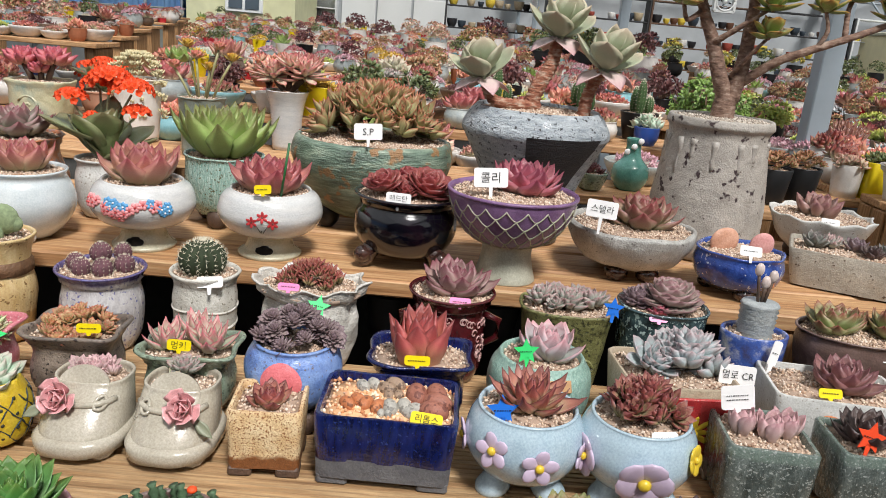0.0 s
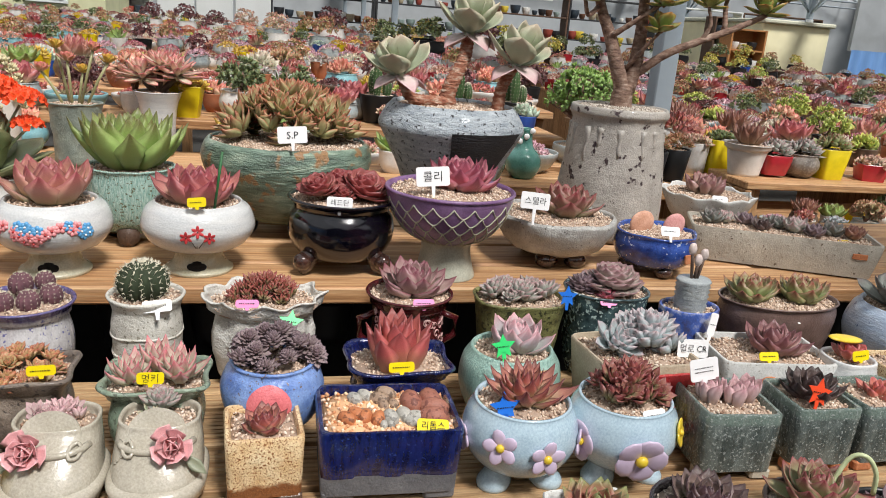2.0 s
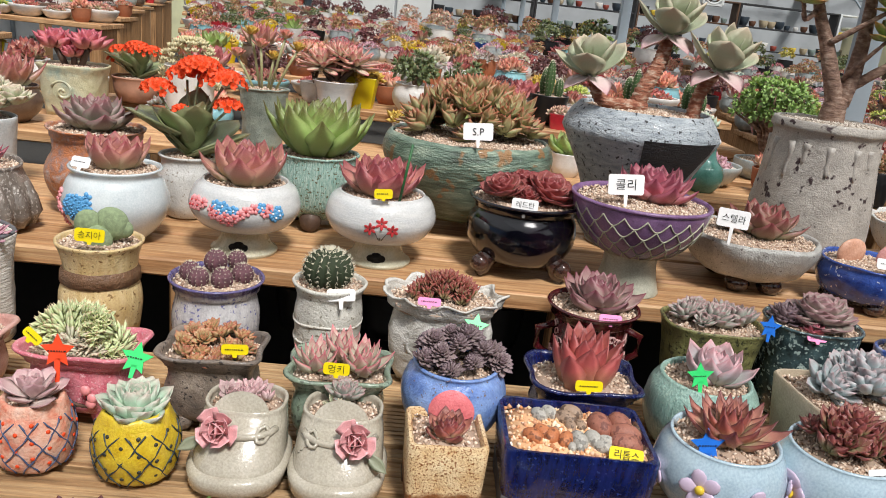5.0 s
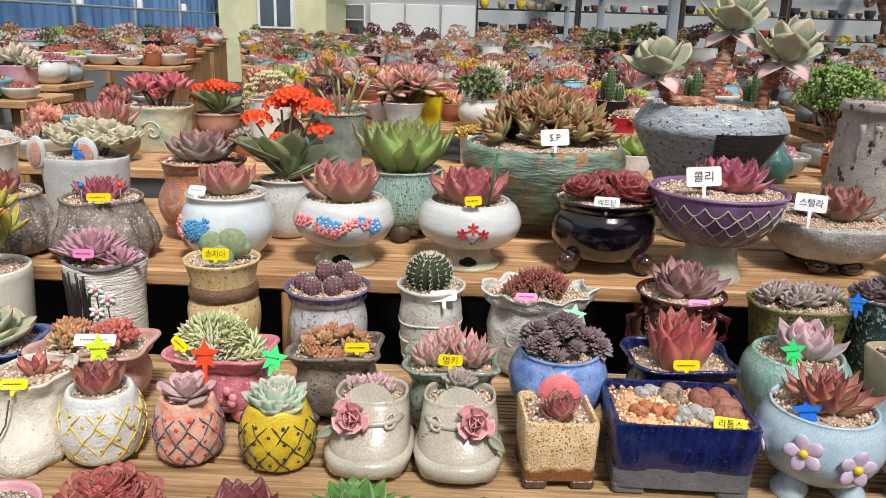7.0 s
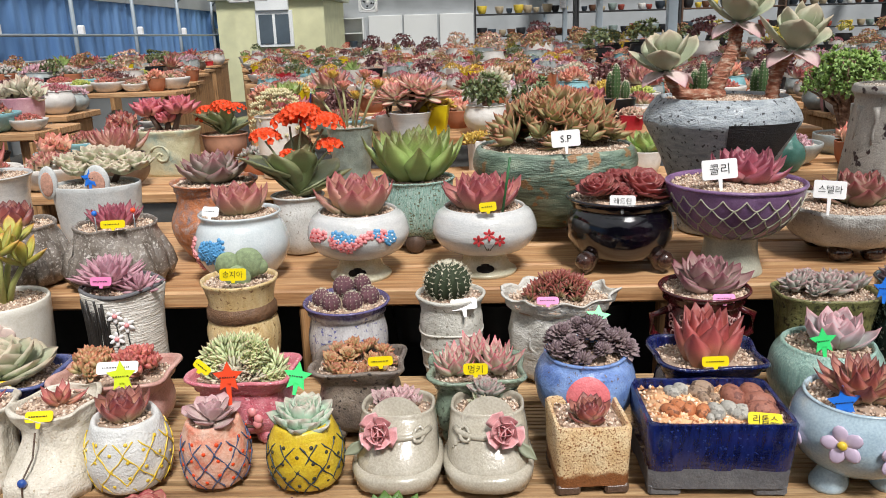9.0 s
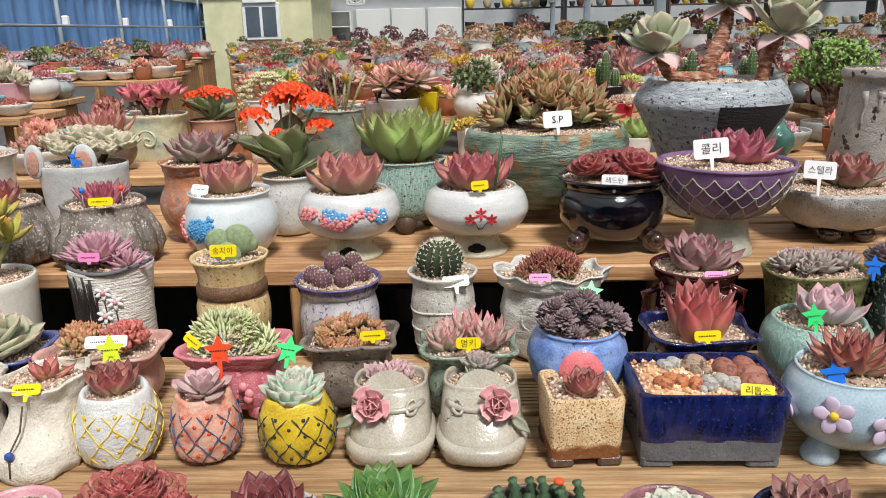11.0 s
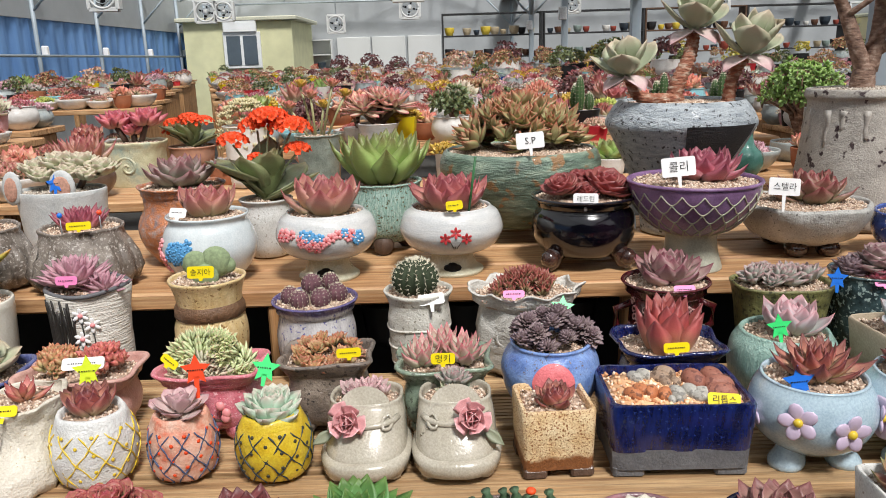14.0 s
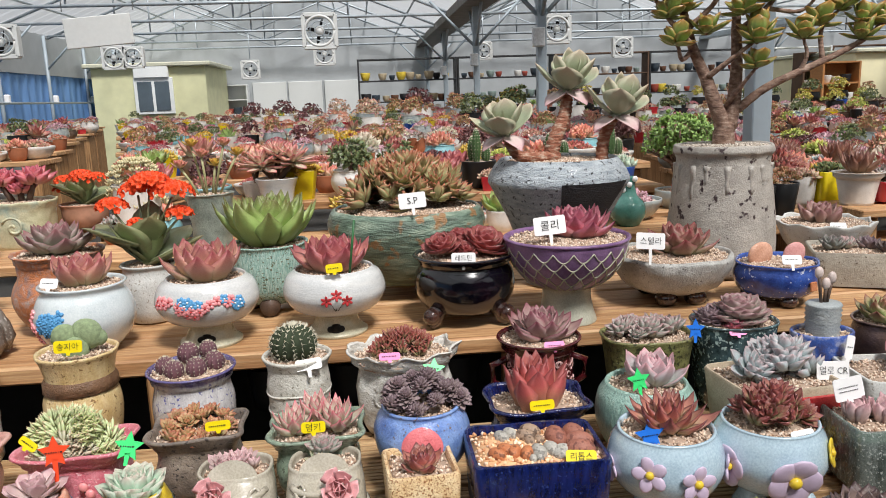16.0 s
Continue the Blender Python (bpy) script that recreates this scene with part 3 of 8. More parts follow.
for k in range(5):
    column(GUTTER_X, 3.62 + 4.6 * k)
for k in range(4):
    column(GUTTER_X + BAY, 9.0 + 4.8 * k)
GUTTER_MAT = plain("stained_gutter_steel", "6a655e", 0.6, 0.0, 0.35, 5)
structure("gutter", "grey steel gutter between two roof bays", block(0.5, Y1 - Y0, 0.16, 0.01), GUTTER_MAT, pose(GUTTER_X, (Y0 + Y1) / 2, EAVE - 0.1))
structure("gutter_2", "grey steel gutter between two roof bays", block(0.3, Y1 - Y0, 0.14, 0.01), STEEL, pose(GUTTER_X + BAY, (Y0 + Y1) / 2, EAVE - 0.1))

# side wall with a blue curtain, posts and heating pipes
WALL_X = GUTTER_X - BAY - 0.15
WHITE_WALL = plain("white_sheet_wall", "a6aaac", 0.6, var=0.08, scale=3)
curtain_n = Nodes("blue_curtain", 0.75)
curtain_n.colour(curtain_n.mix(n_fac := curtain_n.noise(3, 5, stretch=(1, 3, 0.3)), C("4677b8"), C("8ab4e4")))
wall_l = structure("wall_west", "white greenhouse side wall above a blue curtain", block(0.12, Y1 - Y0, 0.9, 0), WHITE_WALL, pose(WALL_X, (Y0 + Y1) / 2, 2.2))
structure("wall_west_base", "white low wall under the blue curtain", block(0.12, Y1 - Y0, 0.9, 0), WHITE_WALL, pose(WALL_X, (Y0 + Y1) / 2, 0))
V, F = [], []
for i in range(321):
    y = Y0 + (Y1 - Y0) * i / 320
    d = 0.03 * math.sin(i * 1.7) + 0.02 * math.sin(i * 0.6)
    V += [(WALL_X + 0.02 + d, y, 0.88), (WALL_X + 0.02 + d * 0.6, y, 2.24)]
    if i:
        F.append([2 * i - 2, 2 * i, 2 * i + 1, 2 * i - 1])
tagged(put("curtain", (np.array(V), F, {}), curtain_n.mat, None, "blue plastic roll curtain along the greenhouse side"), kind="structure")
post_root = tagged(thing("wall_post", "grey steel posts and pipes along the curtain", "wall posts", WALL_X + 0.1, 0, 0), kind="structure")
for k in range(11):
    y = 1.0 + 2.3 * k
    put("post", tube([(0, y, 0), (0, y, 3.0)], 0.035), STEEL_PAINT, post_root)
    put("brace", tube([(0, y, 2.3), (0.7, y, 3.0)], 0.022), STEEL_PAINT, post_root)
    part("lamp", block(0.1, 0.1, 0.16, 0.02), WHITE_TAG, post_root, "white plastic hanging lamp", pose(0.06, y + 0.1, 1.62))
for z in (1.25, 1.62):
    put("pipe", tube([(0.12, Y0, z), (0.12, Y1, z)], 0.022), STEEL, post_root)

# pale yellow house with a white window
HOUSE = plain("pale_yellow_render", "d9d8ae", 0.8, var=0.08, scale=4)
HX0, HX1, HY = -6.45, -3.83, 19.0
house = thing("house", "pale yellow hut with a white framed window", "hut", (HX0 + HX1) / 2, HY, 0)
part("wall", block(HX1 - HX0, 3.0, 2.4, 0.01), HOUSE, house, "", pose(0, 1.5, 0))
part("roof", block(HX1 - HX0 + 0.3, 3.3, 0.1, 0.02), plain("hut_roof", "c9c9b4", 0.7), house, "", pose(0, 1.5, 2.4))
win = part("window", block(0.9, 0.08, 0.85, 0.01), plain("white_frame", "ecefee", 0.4, var=0.04), house, "white framed sliding window", pose(0.1, -0.04, 1.3))
GLASS_DARK = plain("dark_window_glass", "5d6870", 0.08, var=0.2, scale=2)
for dx in (-0.2, 0.2):
    part("pane", block(0.33, 0.03, 0.68, 0.004), GLASS_DARK, win, "", pose(dx, -0.045, 0.08))
part("awning", block(0.8, 0.12, 0.34, 0.02), bpy.data.materials["white_frame"], house, "white box above the window", pose(0.08, -0.08, 2.14))

# end wall with doors and shelves of pots
BACK_Y = 22.5
structure("wall_north", "white end wall of the greenhouse", block(40, 0.15, 3.2, 0), WHITE_WALL, pose(2, BACK_Y, 0))
structure("gable", "white upper end wall of the greenhouse", block(40, 0.15, 1.9, 0), plain("gable_sheet", "a2a7aa", 0.6, var=0.1, scale=2), pose(2, BACK_Y + 0.05, 3.2))
structure("wall_east", "white far side wall of the greenhouse", block(0.15, Y1 - Y0, 4.8, 0), WHITE_WALL, pose(GUTTER_X + 2 * BAY, (Y0 + Y1) / 2, 0))
# unseen closing wall, kept black so it throws little light on the pots
structure("wall_south", "unseen black end wall added behind the walk to cut fill light", block(60, 0.15, 4.8, 0), FLAT_BLACK, pose(2, Y0, 0))
DOOR = plain("white_door", "d2d4d2", 0.5, var=0.04)
for k, dx in enumerate((-2.72, -1.72, -0.7)):
    d = structure("door_%d" % (k + 1), "white panel door in the end wall", block(0.95, 0.06, 2.05, 0.01), DOOR, pose(dx, BACK_Y - 0.11, 0))
    put("door_handle", tube([(0.38, -0.05, 1.0), (0.38, -0.05, 1.15)], 0.012), STEEL, d)
SHELF_BROWN = plain("brown_shelf", "5c4433", 0.7, var=0.2, scale=6)
SHELF_WHITE = plain("white_shelf", "d6d8d8", 0.6, var=0.06)
POT_BITS = [plain("bit_%d" % i, c, 0.5) for i, c in enumerate(("e8e6e0", "6b4a38", "37424c", "b9a98c", "8a9a94", "a04a3c", "e3c84a", "2b2b2e"))]


def shelf_unit(x, y, w, h, rows, mat, label, rz=0, fill=0.8):
    root = thing("shelf_unit", label, "shelf", x, y, 0, rz)
    for s in (-1, 1):
        part("side_panel", block(0.04, 0.4, h, 0.004), mat, root, "", pose(s * w / 2, 0, 0))
    if fill < 0.9:
        part("back_panel", block(w, 0.02, h, 0), mat, root, "", pose(0, 0.2, 0))
    r = np.random.default_rng(int(abs(x * 100)) + rows)
    for k in range(rows + 1):
        z = h * k / rows - (0.03 if k else 0)
        part("shelf", block(w - 0.045, 0.38, 0.03, 0.003), mat, root, "", pose(0, 0, z))
        if k < rows:
            q = -w / 2 + 0.15
            while q < w / 2 - 0.12:
                if r.random() < fill:
                    s = r.uniform(0.06, 0.13)
                    g = shell([(s * 0.6, 0), (s * 0.9, s * 0.7), (s, s * 1.5)], seg=12)
                    m = root.matrix_basis @ pose(q, -0.05, z + (0.03 if k == 0 else 0.03))
                    tagged(put("clay_pot", g, POT_BITS[r.integers(8)], None, "small empty pot on a shelf", m), category="pot", group="empty pots on the shelves")
                q += r.uniform(0.16, 0.26)


shelf_unit(-3.75, BACK_Y - 0.4, 0.9, 2.0, 5, SHELF_WHITE, "white shelf with small pots and bottles")
SHELF_DARK = plain("dark_steel_shelf", "2f3032", 0.6, var=0.25, scale=8)
for k in range(6):
    shelf_unit(0.9 + 2.25 * k, 17.6, 2.2, 2.35, 5, (SHELF_WHITE, SHELF_DARK, SHELF_BROWN, SHELF_DARK, SHELF_WHITE, SHELF_BROWN)[k] if k else SHELF_DARK, ("dark", "dark", "brown", "dark", "white", "brown")[k] + " shelf rack packed with empty pots and bottles", fill=0.95)
shelf_unit(9.26, 15.0, 1.0, 2.1, 6, SHELF_BROWN, "brown wooden shelf filled with pale pots")
shelf_unit(8.46, 13.3, 0.7, 1.85, 5, plain("orange_shelf", "b9804c", 0.7), "orange wooden shelf filled with pots")

# yellow building at the far side
yb = thing("outbuilding", "pale yellow rendered outbuilding inside the greenhouse", "hut", 9.79, 13.6, 0)
part("wall", block(1.49, 4, 2.01, 0.01), plain("cream_render", "efe8c0", 0.8, var=0.07, scale=4), yb, "", pose(0, 2, 0))
part("roof", block(1.59, 4.2, 0.08, 0.02), bpy.data.materials["hut_roof"], yb, "", pose(0, 2, 2.01))


cur_v, cur_f = [], []
for i in range(121):
    x = 12.69 + 0.06 * i
    d = 0.03 * math.sin(i * 1.3) + 0.02 * math.sin(i * 0.5)
    cur_v += [(x, 15.5 + d, 0.6), (x, 15.5 + d * 0.6, 1.67)]
    if i:
        cur_f.append([2 * i - 2, 2 * i, 2 * i + 1, 2 * i - 1])
tagged(put("curtain_east", (np.array(cur_v), cur_f, {}), curtain_n.mat, None, "blue plastic curtain beyond the outbuilding"), kind="structure")
structure("wall_north_east", "white sheet wall above the blue curtain", block(7.4, 0.1, 1.6, 0), WHITE_WALL, pose(16.39, 15.6, 1.65))


def fan(x, y, z, s=0.55):
    """A square-framed circulation fan."""
    root = thing("fan", "white square framed ventilation fan hanging under the roof", "fan", x, y, z, group="circulation fans")
    for dx, dz, w, h in ((0, s / 2, s, 0.05), (0, -s / 2, s, 0.05), (s / 2, 0, 0.05, s), (-s / 2, 0, 0.05, s)):
        part("frame", block(w, 0.12, h, 0.005), DOOR, root, "", pose(dx, 0, dz - h / 2))
    ring = [(0.46 * s * math.cos(2 * math.pi * i / 28), -0.05, 0.46 * s * math.sin(2 * math.pi * i / 28)) for i in range(29)]
    put("guard_ring", tube(ring, 0.018), DOOR, root)
    for r in (0.3, 0.16):
        put("guard_ring", tube([(p[0] * r / 0.46, -0.06, p[2] * r / 0.46) for p in ring], 0.006), STEEL, root)
    put("hub", ball(0.09 * s / 0.55, 0.06, 0.09 * s / 0.55), DOOR, root)
    lg = leaf_geo(1, 0.5, 0.04, 3, 0.1)
    for k in range(4):
        put("blade", (lg[0], lg[1], {}), FLAT_BLACK, root, "", pose(0, 0.01, 0, 0, 90 * k + 20, 0) @ pose(0, 0, 0, 30, 0, 0) @ Matrix.Scale(0.4 * s, 4))
    put("hanger", tube([(0, 0, s / 2), (0, 0, EAVE - z + 0.01)], 0.01), STEEL, root)
    return root


for fx, fy, fz, fs in ((-0.67, 10, 2.33, 0.4), (-0.82, 14.8, 2.33, 0.36), (-4.63, 14.8, 2.37, 0.38), (-4.29, 14.8, 2.37, 0.34), (-4.50, 10, 2.30, 0.36), (-2.52, 17.2, 2.19, 0.36), (2.39, 10, 2.28, 0.33), (2.20, 14.8, 2.31, 0.3), (4.96, 14.8, 2.3, 0.36)):
    fan(fx, fy, fz, fs)
sign = thing("hanging_panel", "blank white panel hanging from the roof", "panel", -1.86, 5.2, 1.95)
part("panel", block(0.42, 0.02, 0.19, 0.004), DOOR, sign, "", pose(0, 0, -0.1, 0, -4, 0))
for s in (-1, 1):
    put("wire", tube([(s * 0.22, 0, 0.12), (s * 0.22, 0, 1.08)], 0.003, 5), STEEL, sign)

# ---- the display stand in front ----
# lower deck boards: somewhat darker and greyer than the upper shelf's pine
DECK_WOOD = wood_mat("deck_wood", "a6835c", "bd9e76", "78593c")
UP, LOW, LOWEST = 1.015, 0.892, 0.775
def deck_board(x, y, z, w, d, t, parent):
    """A grooved decking board: fine ridges run along it."""
    n, pts = 9, []
    for k in range(n):
        a = -d / 2 + d * k / n
        pts += [(a + d / n * 0.12, 0), (a + d / n * 0.8, 0), (a + d / n * 0.86, -0.0022), (a + d / n * 1.04, -0.0022)]
    pts = pts[:-2] + [(d / 2, -0.001), (d / 2, -t), (-d / 2, -t), (-d / 2, -0.001)]
    m = len(pts)
    V = [(s * w / 2, p[0], p[1] + t) for s in (-1, 1) for p in pts]
    F = [list(range(m)), list(range(m, 2 * m))[::-1]] + [[i, i + m, (i + 1) % m + m, (i + 1) % m] for i in range(m)]
    return put("board", (np.array(V), F, {}), DECK_WOOD, parent, "", pose(x, y, z), smooth=False)


stand = tagged(thing("display_stand", "tiered display stand of pale pine boards", "plant stand", 0, 0, 0), kind="structure")
for k, y in enumerate((1.325, 1.467, 1.609, 1.751)):
    board(0.1, y, UP - 0.032, 4.6, 0.132, 0.032, PINE, stand, rz=0)
for k, y in enumerate((0.792, 0.90, 1.008, 1.116)):
    deck_board(0.1, y, LOW - 0.03, 4.6, 0.096, 0.03, stand)
for k, y in enumerate((0.56, 0.668)):
    deck_board(0.1, y, LOWEST - 0.03, 4.6, 0.1, 0.03, stand)
for x in (-1.9, -1.25, -0.6, 0.05, 0.7, 1.35, 2.1):
    board(x, 1.6, 0, 0.07, 0.06, UP - 0.034, PINE_Z, stand, "post")
    board(x, 1.29, 0, 0.07, 0.05, UP - 0.034, PINE_Z, stand, "post")
    board(x, 0.95, LOW - 0.1, 0.06, 0.4, 0.068, PINE_Y, stand, "rail")
    board(x, 0.8, 0, 0.06, 0.06, LOW - 0.102, PINE_Z, stand, "post")
    board(x, 0.6, 0, 0.06, 0.06, LOWEST - 0.034, PINE_Z, stand, "post")
# black sheet added behind the legs to deepen the shade under the upper shelf
tagged(part("shade_cloth", block(4.5, 0.008, UP - 0.05, 0), FLAT_BLACK, None, "added black sheet that darkens the gap under the upper shelf", pose(0.1, 1.5, 0)), kind="structure")

# ---- plants: leaf colours ----
M_RED = leaf_mat("leaf_wine", "c4ba98", "b8605c", "641c2c", edge=0.8)
M_PINKGREEN = leaf_mat("leaf_pink_green", "b8b894", "c88c80", "984450", edge=0.6)
M_PINK = leaf_mat("leaf_rose", "d4bca4", "cc747a", "8a3244", edge=0.7)
M_MAGENTA = leaf_mat("leaf_magenta", "d0a4a4", "bc5c78", "7a2846", edge=0.5)
M_GREEN = leaf_mat("leaf_agave_green", "7fa650", "a4c46c", "6c6a38", edge=0.3)
M_DEEPGREEN = leaf_mat("leaf_deep_green", "2f5f2c", "3f8a36", "5a7a30", rough=0.35, edge=0.25)
M_GREENRED = leaf_mat("leaf_green_red_rim", "8ea468", "93a06c", "8a4a40", edge=0.5)
M_GREY = leaf_mat("leaf_grey_green", "9aa59a", "98a096", "a9747c", edge=0.7, bloom=0.3)
M_BLUE = leaf_mat("leaf_powder_blue", "a9bcc0", "a3b6bf", "b99aa6", edge=0.5, bloom=0.35)
M_MINT = leaf_mat("leaf_mint", "b9d6c0", "a9ccb4", "cdbdb6", edge=0.4, bloom=0.25)
M_LILAC = leaf_mat("leaf_lilac", "e0bccb", "d096b0", "b0708c", edge=0.4, bloom=0.2)
M_PALEPINK = leaf_mat("leaf_pale_pink", "dcc3c8", "d5aeb8", "b97a8a", edge=0.5, bloom=0.3)
M_SCARLET = leaf_mat("leaf_scarlet", "cc8c70", "c0545a", "7d2c34", edge=0.4, spot="7a2530")
M_DARK = leaf_mat("leaf_near_black", "5a3f44", "432a32", "2c1a20", edge=0.4)
M_PLUM = leaf_mat("leaf_plum", "93828a", "84707c", "645060", edge=0.5, spot="9a8288")
M_BROWN = leaf_mat("leaf_bronze", "a98a72", "9c6a5a", "6f3c3a", edge=0.5)
M_OLIVE = leaf_mat("leaf_olive_red", "a0a066", "b08c6a", "b05a4c", edge=0.7)
M_SLATE = leaf_mat("leaf_slate", "5a6660", "5c6862", "6a5a5c", edge=0.5, bloom=0.15)
M_TWO = leaf_mat("leaf_pink_mint", "b8ccb4", "c8b0a8", "cf6c80", edge=0.95)
M_YEL = leaf_mat("leaf_yellow_green", "9aa436", "c3c04c", "c98a3a", edge=0.4)
M_FUZZY = leaf_mat("leaf_lime_crest", "d8e8b0", "cfe2ae", "dcc0a4", edge=0.3)
M_CREAM = leaf_mat("leaf_cream", "cfd4b4", "d3cdb2", "cfa89a", edge=0.6, bloom=0.3)
M_CRASS = leaf_mat("leaf_jade", "6f8a3a", "86a048", "b07a3e", rough=0.35, edge=0.7)
M_KAL = leaf_mat("leaf_kalanchoe", "74885a", "8a9c6a", "7a7050", edge=0.5)
M_SILVER = leaf_mat("leaf_silver", "a4b48c", "a2ae8c", "c4b09c", rough=0.55, edge=0.4, bloom=0.2)
M_YRED = leaf_mat("leaf_orange_green", "b0ac74", "c09c72", "b4604c", edge=0.7)
M_CORAL = leaf_mat("leaf_coral", "cf8a78", "cf6f68", "a84450", edge=0.4)

POINTED = dict(W=0.74, T=0.13, point=1.5, curl=0.24, belly=0.56, waist=0.55, mucro=0.18)
SPEAR = dict(W=0.5, T=0.13, point=1.2, curl=0.22, belly=0.45, mucro=0.12)
WIDE = dict(W=0.92, T=0.09, point=2.0, curl=0.22, belly=0.66, waist=0.45, mucro=0.08)
SPOON = dict(W=0.68, T=0.1, point=2.4, curl=0.22, belly=0.7, waist=0.3)
PLUMP = dict(W=0.54, T=0.28, point=2.2, curl=0.15, belly=0.6, waist=0.5)
TINY = dict(W=0.56, T=0.16, point=1.5, curl=0.14, belly=0.6, rows=4)
TINYROUND = dict(W=0.62, T=0.24, point=2.4, curl=0.1, belly=0.65, rows=4)

W_GLAZE = glaze("white_glaze", "c4c6c6", "d6d6d3", 18, 0.18, 0.6, bump=0.12, stretch=(1, 1, 6))
W_FOOT = glaze("celadon_foot", "a9a690", "bdb9a2", 25, 0.25, 0.5)
SKY_GLAZE = glaze("pale_blue_glaze", "9fb6c4", "b4c8d2", 14, 0.15, 0.7, bump=0.06)
NAVY = glaze("navy_glaze", "080c2c", "14225c", 60, 0.14, 0.7, stretch=(2, 2, 0.4), speck="2c3c70", speck_size=240, speck_amount=0.7)
RAW_GREY = glaze("raw_grey_clay", "55565a", "6a6a6c", 40, 0.7, 0.05, bump=0.4)
CLAY_DARK = glaze("dark_fired_clay", "4a3a30", "5c473a", 40, 0.55, 0.1, bump=0.4)
BRICK = glaze("brick_clay", "a9653e", "bf7d54", 60, 0.8, 0.0, bump=0.4)


def disc_flower(body, m, r, petals, petal_mat, heart_mat, n=5, name="flower_relief", wide=0.62, heart=0.24, thick=0.12):
    """A clay flower pressed on a pot: petals and a heart, one part with its heart under it."""
    pcs = []
    for k in range(n):
        V, F, A = ball(r * 0.5, r * wide * 0.5, r * thick, 10, 6)
        mm = Matrix.Rotation(2 * math.pi * k / n + math.pi / 2, 4, "Z") @ Matrix.Translation((r * 0.52, 0, 0)) @ pose(0, 0, 0, 0, -8, 0)
        pcs.append((moved(V, mm), F, A))
    ob = put(name, joined(pcs), petal_mat, body, "", m)
    put("flower_heart", ball(r * heart, r * heart, r * heart * 0.8, 10, 6), heart_mat, ob, "", Matrix.Translation((0, 0, r * thick * 0.8)))
    return ob


def tiny_flowers(body, prof, spots, r, petal_mat, heart_mat, n=6):
    """Small painted-clay blossoms, one part each."""
    pcs = []
    for k in range(n):
        V, F, A = ball(r * 0.5, r * 0.42, r * 0.3, 7, 4)
        pcs.append((moved(V, Matrix.Rotation(2 * math.pi * k / n, 4, "Z") @ Matrix.Translation((r * 0.55, 0, 0))), F, A))
    g = joined(pcs)
    me = mesh_of("blossom", g[0], g[1], petal_mat)
    h = ball(r * 0.22, r * 0.22, r * 0.3, 6, 4)
    mh = mesh_of("blossom_heart", h[0], h[1], heart_mat)
    for az, z in spots:
        o = part("blossom", me, None, body, "", on_pot(prof, az, z, 0.0005, az * 7))
        part("blossom_heart", mh, None, o, "", Matrix.Translation((0, 0, r * 0.22)))


P_LILAC = plain("petal_lilac", "c9b6cc", 0.3, coat=0.5, var=0.12, scale=60)
P_YELLOW = plain("petal_yellow", "e2c33a", 0.3, coat=0.4, var=0.15, scale=80)
P_PINK = plain("petal_pink", "ee9a9c", 0.4, coat=0.3, var=0.15, scale=80)
P_BLUE = plain("petal_blue", "5a9fd0", 0.4, coat=0.3, var=0.15, scale=80)
P_RED = plain("petal_red", "c23b3e", 0.4, coat=0.3, var=0.15, scale=80)
P_ORANGE = plain("petal_orange", "ee4f1c", 0.6, var=0.25, scale=120)
LEAF_CLAY = plain("leaf_clay", "8f947c", 0.4, coat=0.3, var=0.2, scale=80)

# ================= front row =================
F_Y = 0.852
# pineapple pots
def pineapple(label, x, R, H, mat, line, dot, y=F_Y, foot=None):
    prof = [(R * 0.7, 0.006), (R * 0.88, H * 0.12), (R, H * 0.42), (R * 0.97, H * 0.7), (R * 0.82, H * 0.94), (R * 0.77, H)]
    root, body, top = potted(label, x, y, LOW, prof, mat, lump=0.0026, seed=int(x * 100), wall=0.007)
    pr = [(r + 0.0006, z) for r, z in prof]
    for s in (-1, 1):
        for k in range(10):
            path = []
            for i in range(13):
                z = H * (0.1 + 0.75 * i / 12)
                az = -90 + 36 * k + s * 62 * (i / 12 - 0.5) + 1.3 * math.sin(i * 1.7 + k * 2.1)
                path.append(tuple(on_pot(pr, az, z, 0.0002).translation))
            put("lattice_line", tube(path, [0.0009 + 0.0004 * math.sin(i * 2.3 + k) for i in range(13)], 6), line, body)
    for k in range(16):
        for j in range(3):
            az, z = -90 + 22.5 * k, H * (0.24 + 0.235 * j) + (k % 2) * H * 0.117
            if z < H * 0.86:
                put("dot", ball(0.0026, 0.0026, 0.001, 7, 4), dot, body, "", on_pot(pr, az, z, 0.0002))
    if foot:
        feet(body, 3, R * 0.5, 0.011, foot, -60)
    return root, top


root, top = pineapple("white pineapple-shaped pot with yellow lattice and red echeveria", -0.77, 0.053, 0.094, glaze("rough_white_clay", "c9cac8", "dededa", 40, 0.6, 0.1, bump=0.6), P_YELLOW, P_YELLOW)
rosette(root, (0, 0, top), 0.045, M_RED, 26, POINTED, el_out=36)
root, top = pineapple("orange-pink pineapple-shaped pot with blue lattice and pale rosette", -0.657, 0.044, 0.086, glaze("orange_slip", "d0694a", "d9a892", 50, 0.6, 0.1, bump=0.5, third="dcbcae"), plain("slate_blue_line", "4a5878", 0.5), P_ORANGE, y=0.855, foot=CLAY_DARK)
rosette(root, (0, 0, top + 0.004), 0.042, M_PALEPINK, 16, SPOON, el_out=12)
root, top = pineapple("yellow pineapple-shaped pot with dark lattice and mint rosette", -0.538, 0.049, 0.085, glaze("mustard_glaze", "c9a51e", "dcc23a", 40, 0.35, 0.4, bump=0.35), plain("dark_line", "2c3a44", 0.5), plain("dark_dot", "3a3a30", 0.5), foot=CLAY_DARK)
